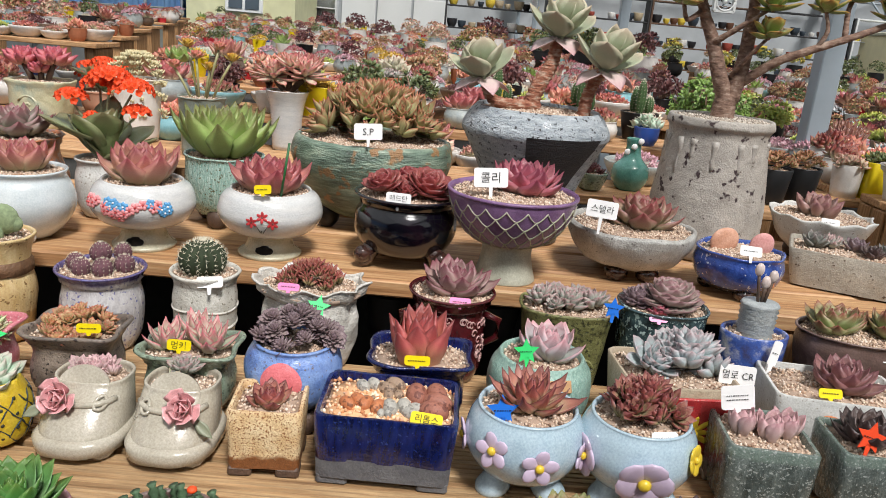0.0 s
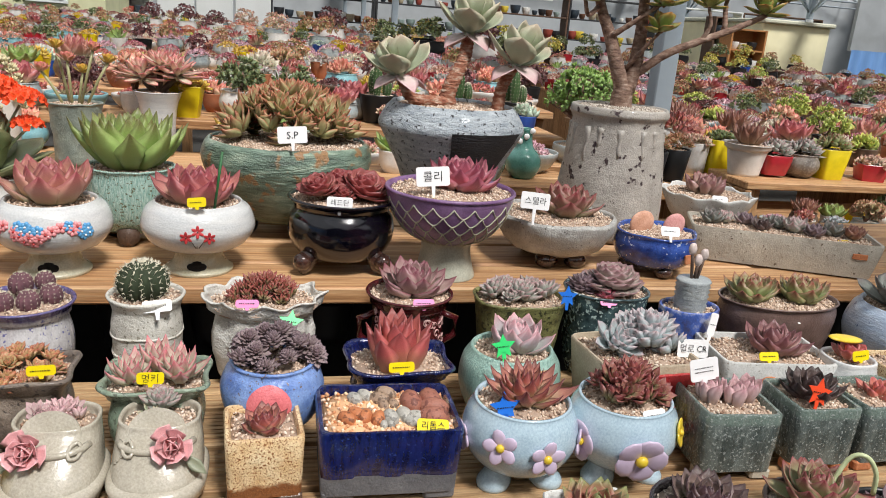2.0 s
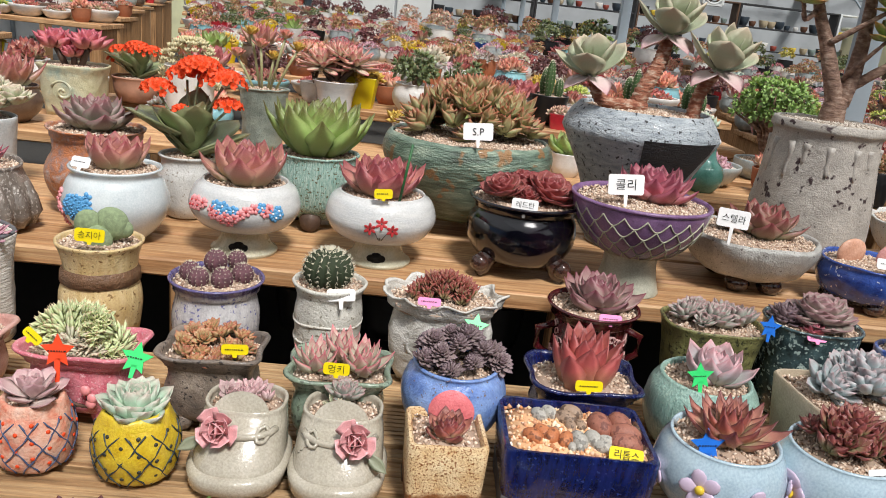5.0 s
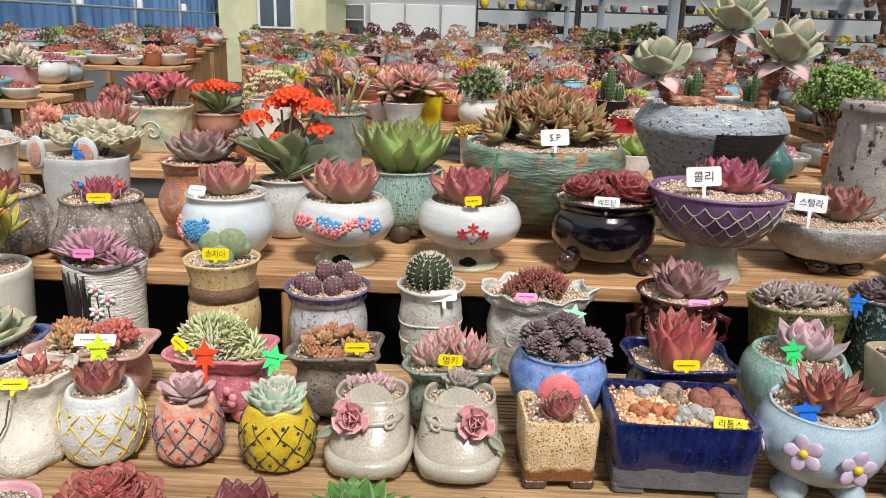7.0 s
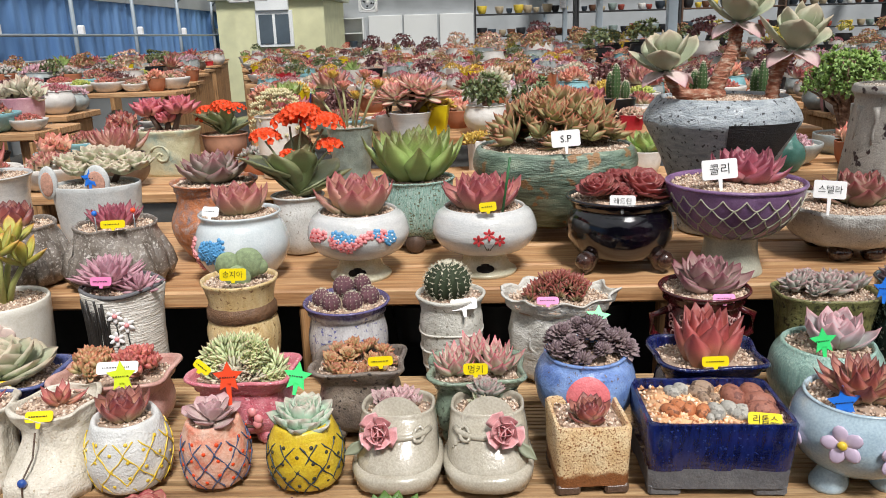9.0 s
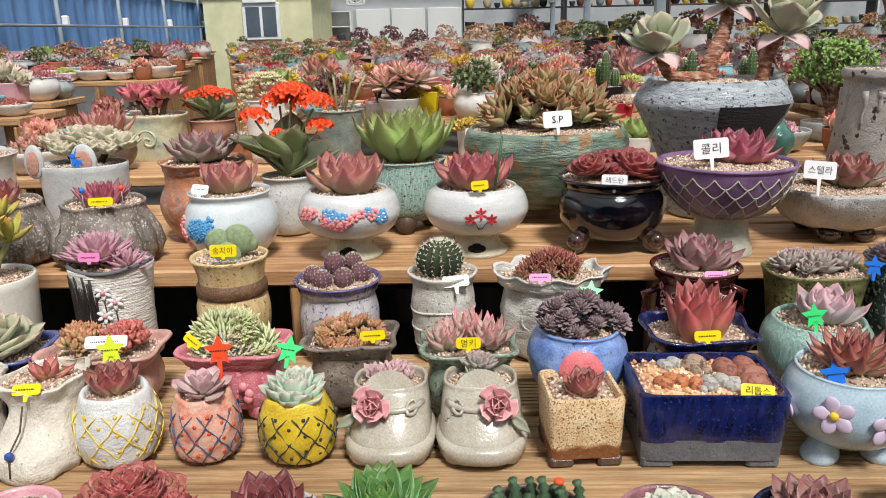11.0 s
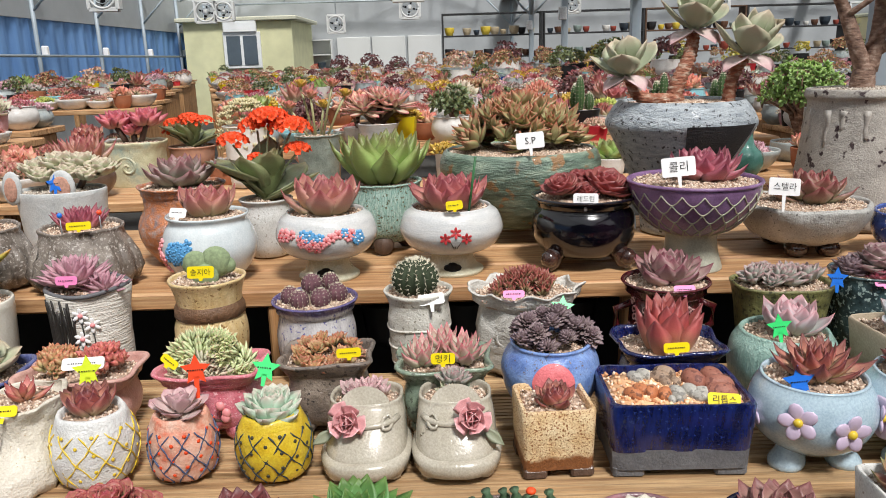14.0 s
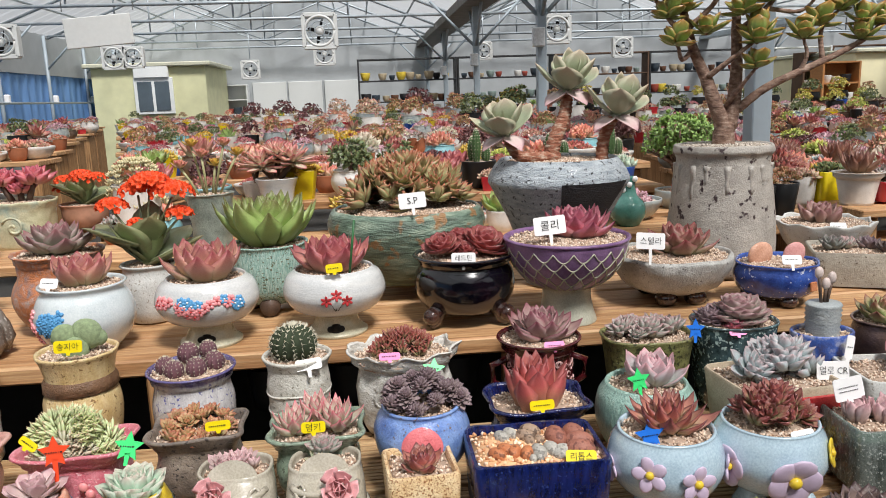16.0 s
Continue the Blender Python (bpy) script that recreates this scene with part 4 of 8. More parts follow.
rosette(root, (0, 0, top), 0.047, M_MINT, 34, dict(PLUMP, W=0.64), el_out=22)


# shoe-shaped pots with a rose
def rose(body, m, r):
    PETAL = bpy.data.materials.get("rose_petal") or plain("rose_petal", "f2b2b4", 0.25, coat=0.4, var=0.35, scale=160)
    base = put("rose", ball(r * 0.2, r * 0.2, r * 0.3, 8, 6), P_PINK, body, "pink and white glazed clay rose", m)
    lg = leaf_geo(L=1, W=1.35, T=0.07, point=4.0, curl=0.2, belly=0.74, waist=0.6, rows=6)
    me = mesh_of("petal", lg[0], lg[1], PETAL, lg[2])
    me.materials[0] = PETAL
    for k in range(15):
        f = k / 14
        part("petal", me, None, base, "", Matrix.Rotation(k * GOLD, 4, "Z") @ Matrix.Translation((r * 0.04 + r * 0.34 * f, 0, r * (0.16 - 0.1 * f))) @ Matrix.Rotation(-radians(84 - 62 * f), 4, "Y") @ Matrix.Scale(r * (0.46 + 0.2 * f), 4))
    lf = leaf_geo(L=1, W=0.5, T=0.12, point=1.3, curl=-0.1, belly=0.5)
    ml = mesh_of("rose_leaf", lf[0], lf[1], LEAF_CLAY, lf[2])
    for a in (-40, -100, -150):
        part("rose_leaf", ml, None, base, "", Matrix.Rotation(radians(a), 4, "Z") @ Matrix.Translation((r * 0.75, 0, -r * 0.1)) @ Matrix.Scale(r * 1.05, 4))


SHOE = glaze("grey_white_shoe_glaze", "a59e8d", "bbb4a5", 20, 0.16, 0.7, bump=0.15)


def shoe(label, x, side, plant):
    """An ankle shoe: toe towards the walk."""
    root = thing("shoe_planter", label, "shoe planter", x, 0.878, LOW)
    s = [(0.01, 0.05, 0.064, 0, -0.008, 2.6), (0.03, 0.0535, 0.066, 0, -0.006, 2.5), (0.05, 0.0525, 0.059, 0, 0.001, 2.4), (0.068, 0.0505, 0.05, 0, 0.01, 2.4), (0.08, 0.049, 0.0425, 0, 0.017, 2.4),
         (0.086, 0.0487, 0.04, 0, 0.019, 2.6), (0.0875, 0.0465, 0.0382, 0, 0.019, 2.6), (0.085, 0.044, 0.0355, 0, 0.019, 2.6), (0.074, 0.042, 0.033, 0, 0.019, 2.6), (0.062, 0.02, 0.015, 0, 0.019, 2.6)]
    pts = smooth_line(s, 4)
    body = put("shoe", loft([tuple(q) for q in pts], 52, lump=0.0008, seed=int(side * 3 + 9)), SHOE, root)
    sole = [(0.009, 0.05, 0.065, 0, -0.008, 2.6), (0.012, 0.058, 0.072, 0, -0.008, 2.6), (0.026, 0.0592, 0.0725, 0, -0.008, 2.6), (0.031, 0.055, 0.069, 0, -0.007, 2.6), (0.032, 0.05, 0.064, 0, -0.006, 2.6)]
    put("sole", loft(sole, 52, lump=0.001, seed=2), SHOE, body, "thick pale glazed sole")
    for dx in (-0.034, 0.034):
        put("foot", ball(0.015, 0.02, 0.009, 10, 6), SHOE, body, "", pose(dx, -0.045, 0.008))

    def front(x, z, off=0.002):
        q = pts[np.argmin(np.abs(pts[:len(pts) * 5 // 9, 0] - z))]
        return (x, q[4] - q[2] * max(0.0, 1 - abs(x / q[1]) ** 2.4) ** (1 / 2.4) - off, z)
    put("strap", tube([front(x, 0.072 - 0.005 * math.cos(x * 30)) for x in np.linspace(-0.043, 0.043, 15)], 0.0042, 8), SHOE, body)
    put("buckle", tube([front(-0.03 * side + 0.0065 * math.cos(a), 0.07 + 0.0065 * math.sin(a), 0.005) for a in np.linspace(0, 6.28, 14)], 0.0024, 6), SHOE, body)
    put("seam", tube([front(0.046 * math.sin(a), 0.05 + 0.03 * math.cos(a) ** 2, 0.0005) for a in np.linspace(-1.4, -0.9, 8)], 0.0016, 6), SHOE, body)
    arch = [(0.034 * math.cos(a), 0.03 * math.sin(a)) for a in np.linspace(0, math.pi, 15)]
    put("tongue", outline([(-0.034, -0.012), (0.034, -0.012)] + arch, 0.005), SHOE, body, "arched glazed tongue", pose(0, -0.018, 0.08, 62, 0, 0), smooth=False)
    at = front(0.02 * side, 0.07)
    rose(body, Matrix.Translation((at[0], at[1] - 0.005, at[2] + 0.004)) @ pose(0, 0, 0, 62, 0, 0), 0.029)
    bed = gravel(root, 0.0415, 0.033, 0.0775, GRIT, 2.5)
    bed.matrix_basis = pose(0, 0.019, 0)
    plant(root)


shoe("grey-white glazed shoe planter with pink rose and pink rosettes", -0.42, -1, lambda r: cluster(r, (0, 0.026, 0.082), (0.03, 0.014), 0.02, M_PALEPINK, "pinktiny", 7, 0.006, n=18, leaf=TINY, el_out=25))
shoe("grey-white glazed shoe planter with pink rose and grey rosette", -0.302, 1, lambda r: (rosette(r, (0, 0.026, 0.096), 0.026, M_GREY, 26, PLUMP, el_out=15), rosette(r, (-0.008, 0.016, 0.084), 0.022, M_SILVER, 18, PLUMP, el_out=8)))

# boots
BOOT = glaze("rough_cream_boot", "c0b8a8", "d8d1c3", 26, 0.5, 0.2, bump=0.9, speck="a89a82", speck_amount=0.72)
for bx, lab in ((-0.873, "crumpled cream clay boot planter with blue bead and red succulent"), (-0.985, "crumpled cream clay boot planter with small red succulent")):
    root = thing("boot_planter", lab, "boot planter", bx, 0.86, LOW, 6)
    s = [(0.002, 0.05, 0.07, 0, -0.012, 2.3), (0.016, 0.054, 0.075, 0, -0.012, 2.3), (0.034, 0.052, 0.067, 0, -0.004, 2.2), (0.052, 0.047, 0.05, 0, 0.012, 2.2), (0.07, 0.047, 0.043, 0, 0.02, 2.1), (0.088, 0.052, 0.047, 0, 0.02, 2.1), (0.1, 0.056, 0.052, 0, 0.02, 2.1),
         (0.103, 0.054, 0.05, 0, 0.02, 2.1), (0.102, 0.05, 0.046, 0, 0.02, 2.1), (0.088, 0.046, 0.042, 0, 0.02, 2.1), (0.08, 0.02, 0.02, 0, 0.02, 2.1)]
    body = put("boot", loft([tuple(q) for q in smooth_line(s, 4)], 52, lump=0.008, seed=int(bx * 50)), BOOT, root)
    put("bead", ball(0.006, 0.005, 0.006), plain("blue_bead" + str(bx), "2a4f9a", 0.2, coat=0.6), body, "blue glazed bead", pose(-0.012, -0.073, 0.038))
    put("seam", tube([(-0.012, -0.08, 0.012), (-0.012, -0.074, 0.04), (-0.008, -0.046, 0.056), (-0.006, -0.033, 0.085)], 0.0012, 5), CLAY_DARK, body)
    bed = gravel(root, 0.047, 0.043, 0.096, GRIT)
    bed.matrix_basis = pose(0, 0.02, 0)
    rosette(root, (0.01, 0.015, 0.098), 0.038, M_SCARLET, 9, SPEAR, el_out=20)

# tan cube
CUBE_TAN = glaze("speckled_tan_clay", "c9a474", "e2cda6", 30, 0.5, 0.2, speck="84512a", speck_size=420, speck_amount=0.62, low="7a4c2a", low_z=0.03, low_soft=0.012, bump=0.5)
root, body, top = potted("speckled tan cube pot on dark feet with red rosette", -0.177, 0.858, LOW, [(0.0445, 0.012), (0.0455, 0.05), (0.047, 0.09)], CUBE_TAN, sq=14, rz=4, wall=0.0075, seg=64, hard=True, lump=0.0006)
for sx in (-1, 1):
    for sy in (-1, 1):
        part("foot", block(0.03, 0.03, 0.014, 0.003), CLAY_DARK, body, "", pose(sx * 0.03, sy * 0.03, 0))
rosette(root, (0.002, -0.008, top - 0.002), 0.036, M_RED, 22, POINTED, el_out=28)

# navy stone planter with living stones
root, body, top = potted("navy glazed rectangular planter with living stone plants on grit", -0.022, 0.868, LOW, [(0.086, 0.037), (0.088, 0.055), (0.0905, 0.098)], NAVY, sq=16, asp=0.72, grit=GRIT_ORANGE, rz=-1, wall=0.009, seg=72, hard=True, name="potted_lithops", grit_size=0.003, lump=0.0008)
put("base", loft([(0.012, 0.0855, 0.061, 0, 0, 16), (0.04, 0.0865, 0.062, 0, 0, 16)], 64), RAW_GREY, body, "unglazed grey base", sharp=45)
for sx in (-1, 1):
    for sy in (-1, 1):
        part("foot", block(0.04, 0.025, 0.016, 0.003), RAW_GREY, body, "", pose(sx * 0.064, sy * 0.046, 0))
STONES = [glaze("lithops_%d" % i, a, b, 70, 0.6, 0.0, speck=s, speck_size=120, speck_amount=0.6, bump=0.3) for i, (a, b, s) in enumerate((("8a5648", "a06a58", "6f4238"), ("9a9790", "b4b0a6", "7d7a74"), ("8a7462", "a58c76", "5f4c3e"), ("a9643e", "bf7c52", "7a4a30")))]
for x, y, r, k, a in ((0.052, 0.018, 0.028, 0, 10), (0.066, -0.012, 0.026, 0, 80), (-0.036, 0.034, 0.017, 1, 30), (-0.002, 0.034, 0.02, 2, 60), (0.004, 0.012, 0.014, 2, 10), (-0.052, -0.016, 0.018, 3, 40), (-0.024, -0.02, 0.018, 3, -20), (0.012, -0.02, 0.02, 1, 15), (0.036, -0.026, 0.016, 1, 60), (-0.03, -0.002, 0.009, 2, 0), (-0.004, -0.036, 0.01, 1, 0)):
    st = thing("lithops", "plump brown-grey living stone plant in grit", "lithops", 0, 0, 0, group="living stones")
    st.matrix_basis = root.matrix_basis @ pose(x * 0.9, y, top + 0.002, 0, 0, a)
    for s in (-1, 1):
        put("lobe", ball(r * 0.52, r * 0.8, r * 0.55, 14, 9, (s * r * 0.47, 0, r * 0.12)), STONES[k], st)


# pale blue bowls with clay flowers
def blue_bowl(label, x, y, R, H, plant, big):
    prof = [(R * 0.5, H * 0.16), (R * 0.82, H * 0.32), (R, H * 0.58), (R * 0.95, H * 0.82), (R * 0.84, H * 0.97), (R * 0.83, H)]
    root, body, top = potted(label, x, y, LOW, prof, SKY_GLAZE, wall=0.005)
    n = 3
    for i in range(n):
        a = radians(-90 + 120 * i + 60)
        fp = smooth_line([(0.0, 0.021), (0.008, 0.023), (0.02, 0.018), (0.034, 0.016), (0.046, 0.02)], 3)
        put("foot", loft([(q[0], q[1], q[1], -math.cos(a) * q[0] * 0.35, -math.sin(a) * q[0] * 0.35, 2) for q in fp], 18), SKY_GLAZE, body, "", Matrix.Translation((R * 0.56 * math.cos(a), R * 0.56 * math.sin(a), 0)))
    for az, z, r in ((-126, 0.70, 0.024), (-82, 0.62, 0.025), (-30, 0.62, 0.022), (-175, 0.6, 0.022)) if not big else ((-95, 0.55, 0.036), (-38, 0.72, 0.02), (-160, 0.6, 0.03)):
        disc_flower(body, on_pot(prof, az, H * z, 0.001, az), r, 5, P_LILAC if r != 0.02 else P_YELLOW, P_YELLOW, wide=0.75 if not big else 1.1)
    plant(root, top)


blue_bowl("pale blue glazed bowl with lilac clay flowers and red echeveria", 0.156, 0.854, 0.078, 0.114, lambda r, t: rosette(r, (0.004, 0, t), 0.064, M_RED, 30, SPEAR, el_out=20), False)
blue_bowl("pale blue glazed bowl with one large lilac flower, dark red cluster", 0.302, 0.852, 0.077, 0.114, lambda r, t: cluster(r, (0, 0, t + 0.006), (0.042, 0.04), 0.028, leaf_mat("leaf_red_green", "8a8a5a", "9a4a4c", "6a2430", edge=0.7), "redcl", 15, 0.03, n=22, leaf=TINY, el_out=20), True)

# green-grey cube pots on brick feet
CUBE_GREEN = glaze("mossy_grey_glaze", "3c4442", "666f6b", 40, 0.25, 0.5, speck="969c98", speck_size=260, speck_amount=0.64, bump=0.5, stretch=(1.5, 1.5, 0.6), top="66746c", top_z=0.088)
cube_plants = (
    lambda r, t: [rosette(r, (dx, dy, t), 0.04, M_PALEPINK, 14, PLUMP, el_in=88, el_out=50) for dx, dy in ((-0.026, 0.004), (0.006, -0.006), (0.03, 0.006))],
    lambda r, t: rosette(r, (0, 0, t), 0.052, M_DARK, 26, POINTED, el_out=18),
    lambda r, t: rosette(r, (0.004, 0, t), 0.034, M_CORAL, 14, PLUMP, el_out=25),
    lambda r, t: rosette(r, (0, 0, t), 0.036, M_CORAL, 16, PLUMP, el_out=25),
    lambda r, t: rosette(r, (0, 0, t), 0.036, M_PALEPINK, 16, PLUMP, el_out=25))
cube_words = ("plump pale pink succulents", "near-black echeveria", "small coral rosette", "coral pink rosette", "pale pink rosette")
for k, (cx, s, rz) in enumerate(((0.466, 0.057, -4), (0.604, 0.051, -2), (0.714, 0.053, 0), (0.836, 0.055, 0), (0.96, 0.056, 2))):
    root, body, top = potted("mottled green-grey cube pot with " + cube_words[k], cx, 0.862, LOW, [(s * 0.95, 0.014), (s * 0.98, 0.06), (s, 0.1)], CUBE_GREEN, sq=14, rz=rz, wall=0.008, seg=64, hard=True, lump=0.0012, seed=k)
    for sx in (-1, 1):
        for sy in (-1, 1):
            part("foot", block(0.03, 0.026, 0.016, 0.003), BRICK if k else SHOE, body, "", pose(sx * s * 0.7, sy * s * 0.7, 0))
    cube_plants[k](root, top)

# ================= second row =================
def square_pot(label, x, y, w, h, mat, plant, asp=1.0, rz=0, grit=None, sag=0.5):
    """A soft square pot with a flared rim, a belly and corner feet."""
    r = w
    prof = [(r * 0.6, 0.014), (r * 0.8, h * 0.25), (r * 0.86, h * 0.5), (r * 0.78, h * 0.78), (r * 0.93, h * 0.94), (r, h)]
    root, body, top = potted(label, x, y, LOW, prof, mat, sq=4.0, asp=asp, rz=rz, wave=(4, -0.004), wall=0.009, fill=0.010, seg=56, lump=0.0012, seed=int(x * 77))
    for a in (45, 135, 225, 315):
        put("foot", ball(0.017, 0.017, 0.018, 10, 6), mat, body, "", Matrix.Translation((r * 0.68 * math.cos(radians(a)), r * asp * 0.68 * math.sin(radians(a)), 0.016)))
    plant(root, top)
    return root, body, prof


PINK_BEIGE = glaze("dusty_pink_glaze", "b88a80", "d0a69a", 24, 0.4, 0.3, bump=0.4)
PINK_GLAZE = glaze("strong_pink_glaze", "c46070", "d88a94", 60, 0.3, 0.4, speck="e3b2b6", speck_size=260, bump=0.5)
DARK_CLAY = glaze("brown_grey_glaze", "4c4642", "7a6e64", 26, 0.35, 0.35, speck="3a3432", bump=0.5, third="93877a")
GREEN_GLAZE = glaze("grey_green_glaze", "68766a", "84947f", 30, 0.25, 0.5, speck="5a6254", speck_amount=0.64, bump=0.35, third="98a494")
BLUE_VIOLET = glaze("blue_violet_glaze", "3f4674", "5f6896", 30, 0.25, 0.5, bump=0.3)
square_pot("blue-violet soft square pot with grey ghost rosette", -1.012, 0.985, 0.088, 0.095, BLUE_VIOLET, lambda r, t: rosette(r, (0, 0, t), 0.078, M_SILVER, 30, WIDE, el_out=8), asp=0.75)
square_pot("dusty pink square pot with jelly bean sedum", -0.842, 0.985, 0.086, 0.096, PINK_BEIGE, lambda r, t: [cluster(r, (q, 0.004, t + 0.014), (0.03, 0.03), 0.018, m, "bean" + str(i), 12, 0.022, seed=i, n=16, leaf=dict(W=0.5, T=0.5, point=3, curl=0.05, belly=0.6, rows=4), el_out=10) for i, (q, m) in enumerate(((-0.035, M_YRED), (0.03, M_CORAL)))], asp=0.72)
root, body, prof = square_pot("pink glazed square pot with branch relief and lime crest", -0.65, 0.98, 0.076, 0.1, PINK_GLAZE, lambda r, t: None, asp=0.75, rz=-4)
for k in range(27):
    a = radians(-8 + 196 * k / 26)
    for q in range(5):
        f = 1 - 0.19 * q
        small_rosette(root, (0.056 * math.cos(a) * f, -0.012 - 0.004 * q + 0.008 * (k % 2), 0.092 + 0.052 * max(0, math.sin(a)) * f), 0.02, M_FUZZY if q < 3 else M_CREAM, "crest%d" % (q > 2), n=14, leaf=dict(W=0.3, T=0.2, point=1.5, curl=0.1, rows=4), tilt=(25 + 12 * q, math.cos(a) * 60), el_out=30, spin=37 * k + 11 * q)
put("branch_relief", tube([(-0.005, -0.0585, 0.05), (0.015, -0.06, 0.042), (0.03, -0.0585, 0.04), (0.03, -0.057, 0.06)], 0.003, 6), CLAY_DARK, body, "brown clay branch with blossom")
for dx, dz in ((0.028, 0.062), (0.036, 0.052), (0.034, 0.044)):
    put("blossom", ball(0.007, 0.004, 0.007, 8, 6), P_PINK, body, "", pose(dx, -0.058, dz))
square_pot("brown-grey square pot with ring of bronze rosettes", -0.484, 0.982, 0.068, 0.11, DARK_CLAY, lambda r, t: [small_rosette(r, (0.04 * math.cos(a) * q, 0.034 * math.sin(a) * q, t + 0.008 + 0.01 * math.sin(a)), 0.018, m, "ring", n=22, leaf=TINYROUND, tilt=(-25 * math.sin(a), 25 * math.cos(a)), el_out=15, spin=50 * a) for a, q, m in [(k * 0.62, 1, (M_OLIVE, M_YRED)[k % 2]) for k in range(10)] + [(k * 1.3, 0.45, M_YRED) for k in range(5)]], asp=0.8)
square_pot("grey-green glazed square pot with pink-mint echeverias", -0.316, 0.972, 0.07, 0.102, GREEN_GLAZE, lambda r, t: (rosette(r, (-0.03, -0.006, t + 0.004), 0.045, M_TWO, 18, SPEAR, el_out=35), rosette(r, (0.028, -0.002, t + 0.006), 0.05, M_TWO, 20, SPEAR, el_out=30), rosette(r, (0.0, 0.024, t + 0.01), 0.045, M_TWO, 14, SPEAR, el_out=40)), asp=0.8)
# round blue pot with coral disc
BLUE_ROUND = glaze("cornflower_glaze", "5876b4", "8aa6d6", 40, 0.3, 0.4, speck="6a5a4a", speck_size=200, speck_amount=0.69, bump=0.4)
prof = [(0.036, 0.034), (0.06, 0.056), (0.069, 0.09), (0.064, 0.114), (0.056, 0.126), (0.057, 0.131)]
root, body, top = potted("cornflower blue pot with coral disc and grey-plum clumps", -0.166, 0.956, LOW, prof, BLUE_ROUND, lump=0.001)
feet(body, 4, 0.036, 0.016, CLAY_DARK, -45, 1.3)
coral = glaze("coral_disc", "d0626a", "e27c80", 40, 0.5, 0.1, bump=0.4)
pcs = []
for k in range(7):
    ring = [tuple(on_pot(prof, -94 + math.degrees(0.027 * k / 6 * math.cos(a) / 0.064), 0.094 + 0.027 * k / 6 * math.sin(a), 0.0022 - 0.0012 * (k == 6)).translation) for a in np.linspace(0, 2 * math.pi, 28, endpoint=False)]
    pcs.append(ring)
dV = np.array([p for r_ in pcs for p in r_])
dF = [[i * 28 + j, i * 28 + (j + 1) % 28, (i + 1) * 28 + (j + 1) % 28, (i + 1) * 28 + j] for i in range(6) for j in range(28)]
put("coral_disc", (dV, dF, {}), coral, body, "coral pink glazed disc relief")
cluster(root, (0, 0, top + 0.004), (0.062, 0.042), 0.019, M_PLUM, "plumball", 17, 0.036, n=54, leaf=TINYROUND, el_in=88, el_out=-15, core=0.3, short=0.85, rise=0.6, small=0.35)
square_pot("navy glazed square pot with scarlet upright agave", 0.012, 1.0, 0.078, 0.108, NAVY, lambda r, t: rosette(r, (-0.002, -0.004, t - 0.004), 0.078, M_SCARLET, 18, dict(W=0.5, T=0.17, point=1.4, curl=-0.04, belly=0.5, waist=0.75), el_in=88, el_out=66, core=0.28, small=0.75), asp=0.8)
TEAL = glaze("ribbed_teal_glaze", "7fa297", "a2c0b4", 60, 0.3, 0.4, stretch=(5, 5, 0.7), speck="a9c4b6", speck_amount=0.66, bump=0.5)
prof = [(0.046, 0.004), (0.066, 0.02), (0.078, 0.055), (0.076, 0.09), (0.066, 0.108), (0.064, 0.112)]
root, body, top = potted("ribbed teal glazed bowl pot with lilac echeveria", 0.192, 1.02, LOW, prof, TEAL, lump=0.001)
part("name_plate", block(0.036, 0.004, 0.018, 0.001), plain("tan_plate", "c99a6e", 0.6), body, "tan clay name plate", on_pot(prof, -75, 0.095, 0.0) @ pose(0, 0, 0, 90, 0, 0) @ pose(0, 0.0, -0.009))
rosette(root, (0.008, -0.004, top), 0.062, leaf_mat("leaf_lilac_mint", "b4c8c0", "bfb2c2", "cf8a9c", edge=0.7, bloom=0.3), 24, POINTED, el_in=86, el_out=35)
# painted box with flower panel
BOX = glaze("beige_box_clay", "a1917a", "b9ab95", 24, 0.55, 0.15, bump=0.4)
root, body, top = potted("beige box pot with painted red flowers and powder blue rosettes", 0.376, 0.98, LOW, [(0.066, 0.006), (0.074, 0.055), (0.082, 0.124)], BOX, sq=9, asp=0.84, rz=5, wall=0.007, seg=64, hard=True)
RED_PANEL = glaze("red_enamel", "a02a30", "bc3c3c", 30, 0.25, 0.5)
ob = part("red_panel", block(0.132, 0.005, 0.1, 0.001), RED_PANEL, body, "red enamel panel with yellow blossom", pose(0.004, -0.0605, 0.016, 7.5, 0, 0))
for az, rr in ((0.03, 0.03), (0.062, 0.02), (0.0, 0.016)):
    disc_flower(ob, Matrix.Translation((az - 0.02, -0.003, 0.045)) @ pose(0, 0, 0, 90, 0, 0), rr, 6, P_YELLOW if rr == 0.03 else P_RED, P_YELLOW, n=9 if rr == 0.03 else 6, wide=0.3, thick=0.06)
for k, a in enumerate((-60, -10, 40, 90)):
    lf = leaf_geo(L=1, W=0.5, T=0.05, point=1.3, curl=0)
    put("petal_relief", lf, plain("dark_red_petal%d" % k, "7d2530", 0.4), body, "", Matrix.Translation((-0.0735, -0.022 + 0.004 * k, 0.08)) @ pose(0, -98, 0, 0, 0, 0) @ pose(0, 0, 0, 0, 0, a + 60) @ Matrix.Scale(0.04, 4))
cluster(root, (0.012, 0.004, top + 0.006), (0.05, 0.03), 0.04, M_BLUE, "bluecl", 6, 0.03, n=34, leaf=PLUMP, el_out=5)
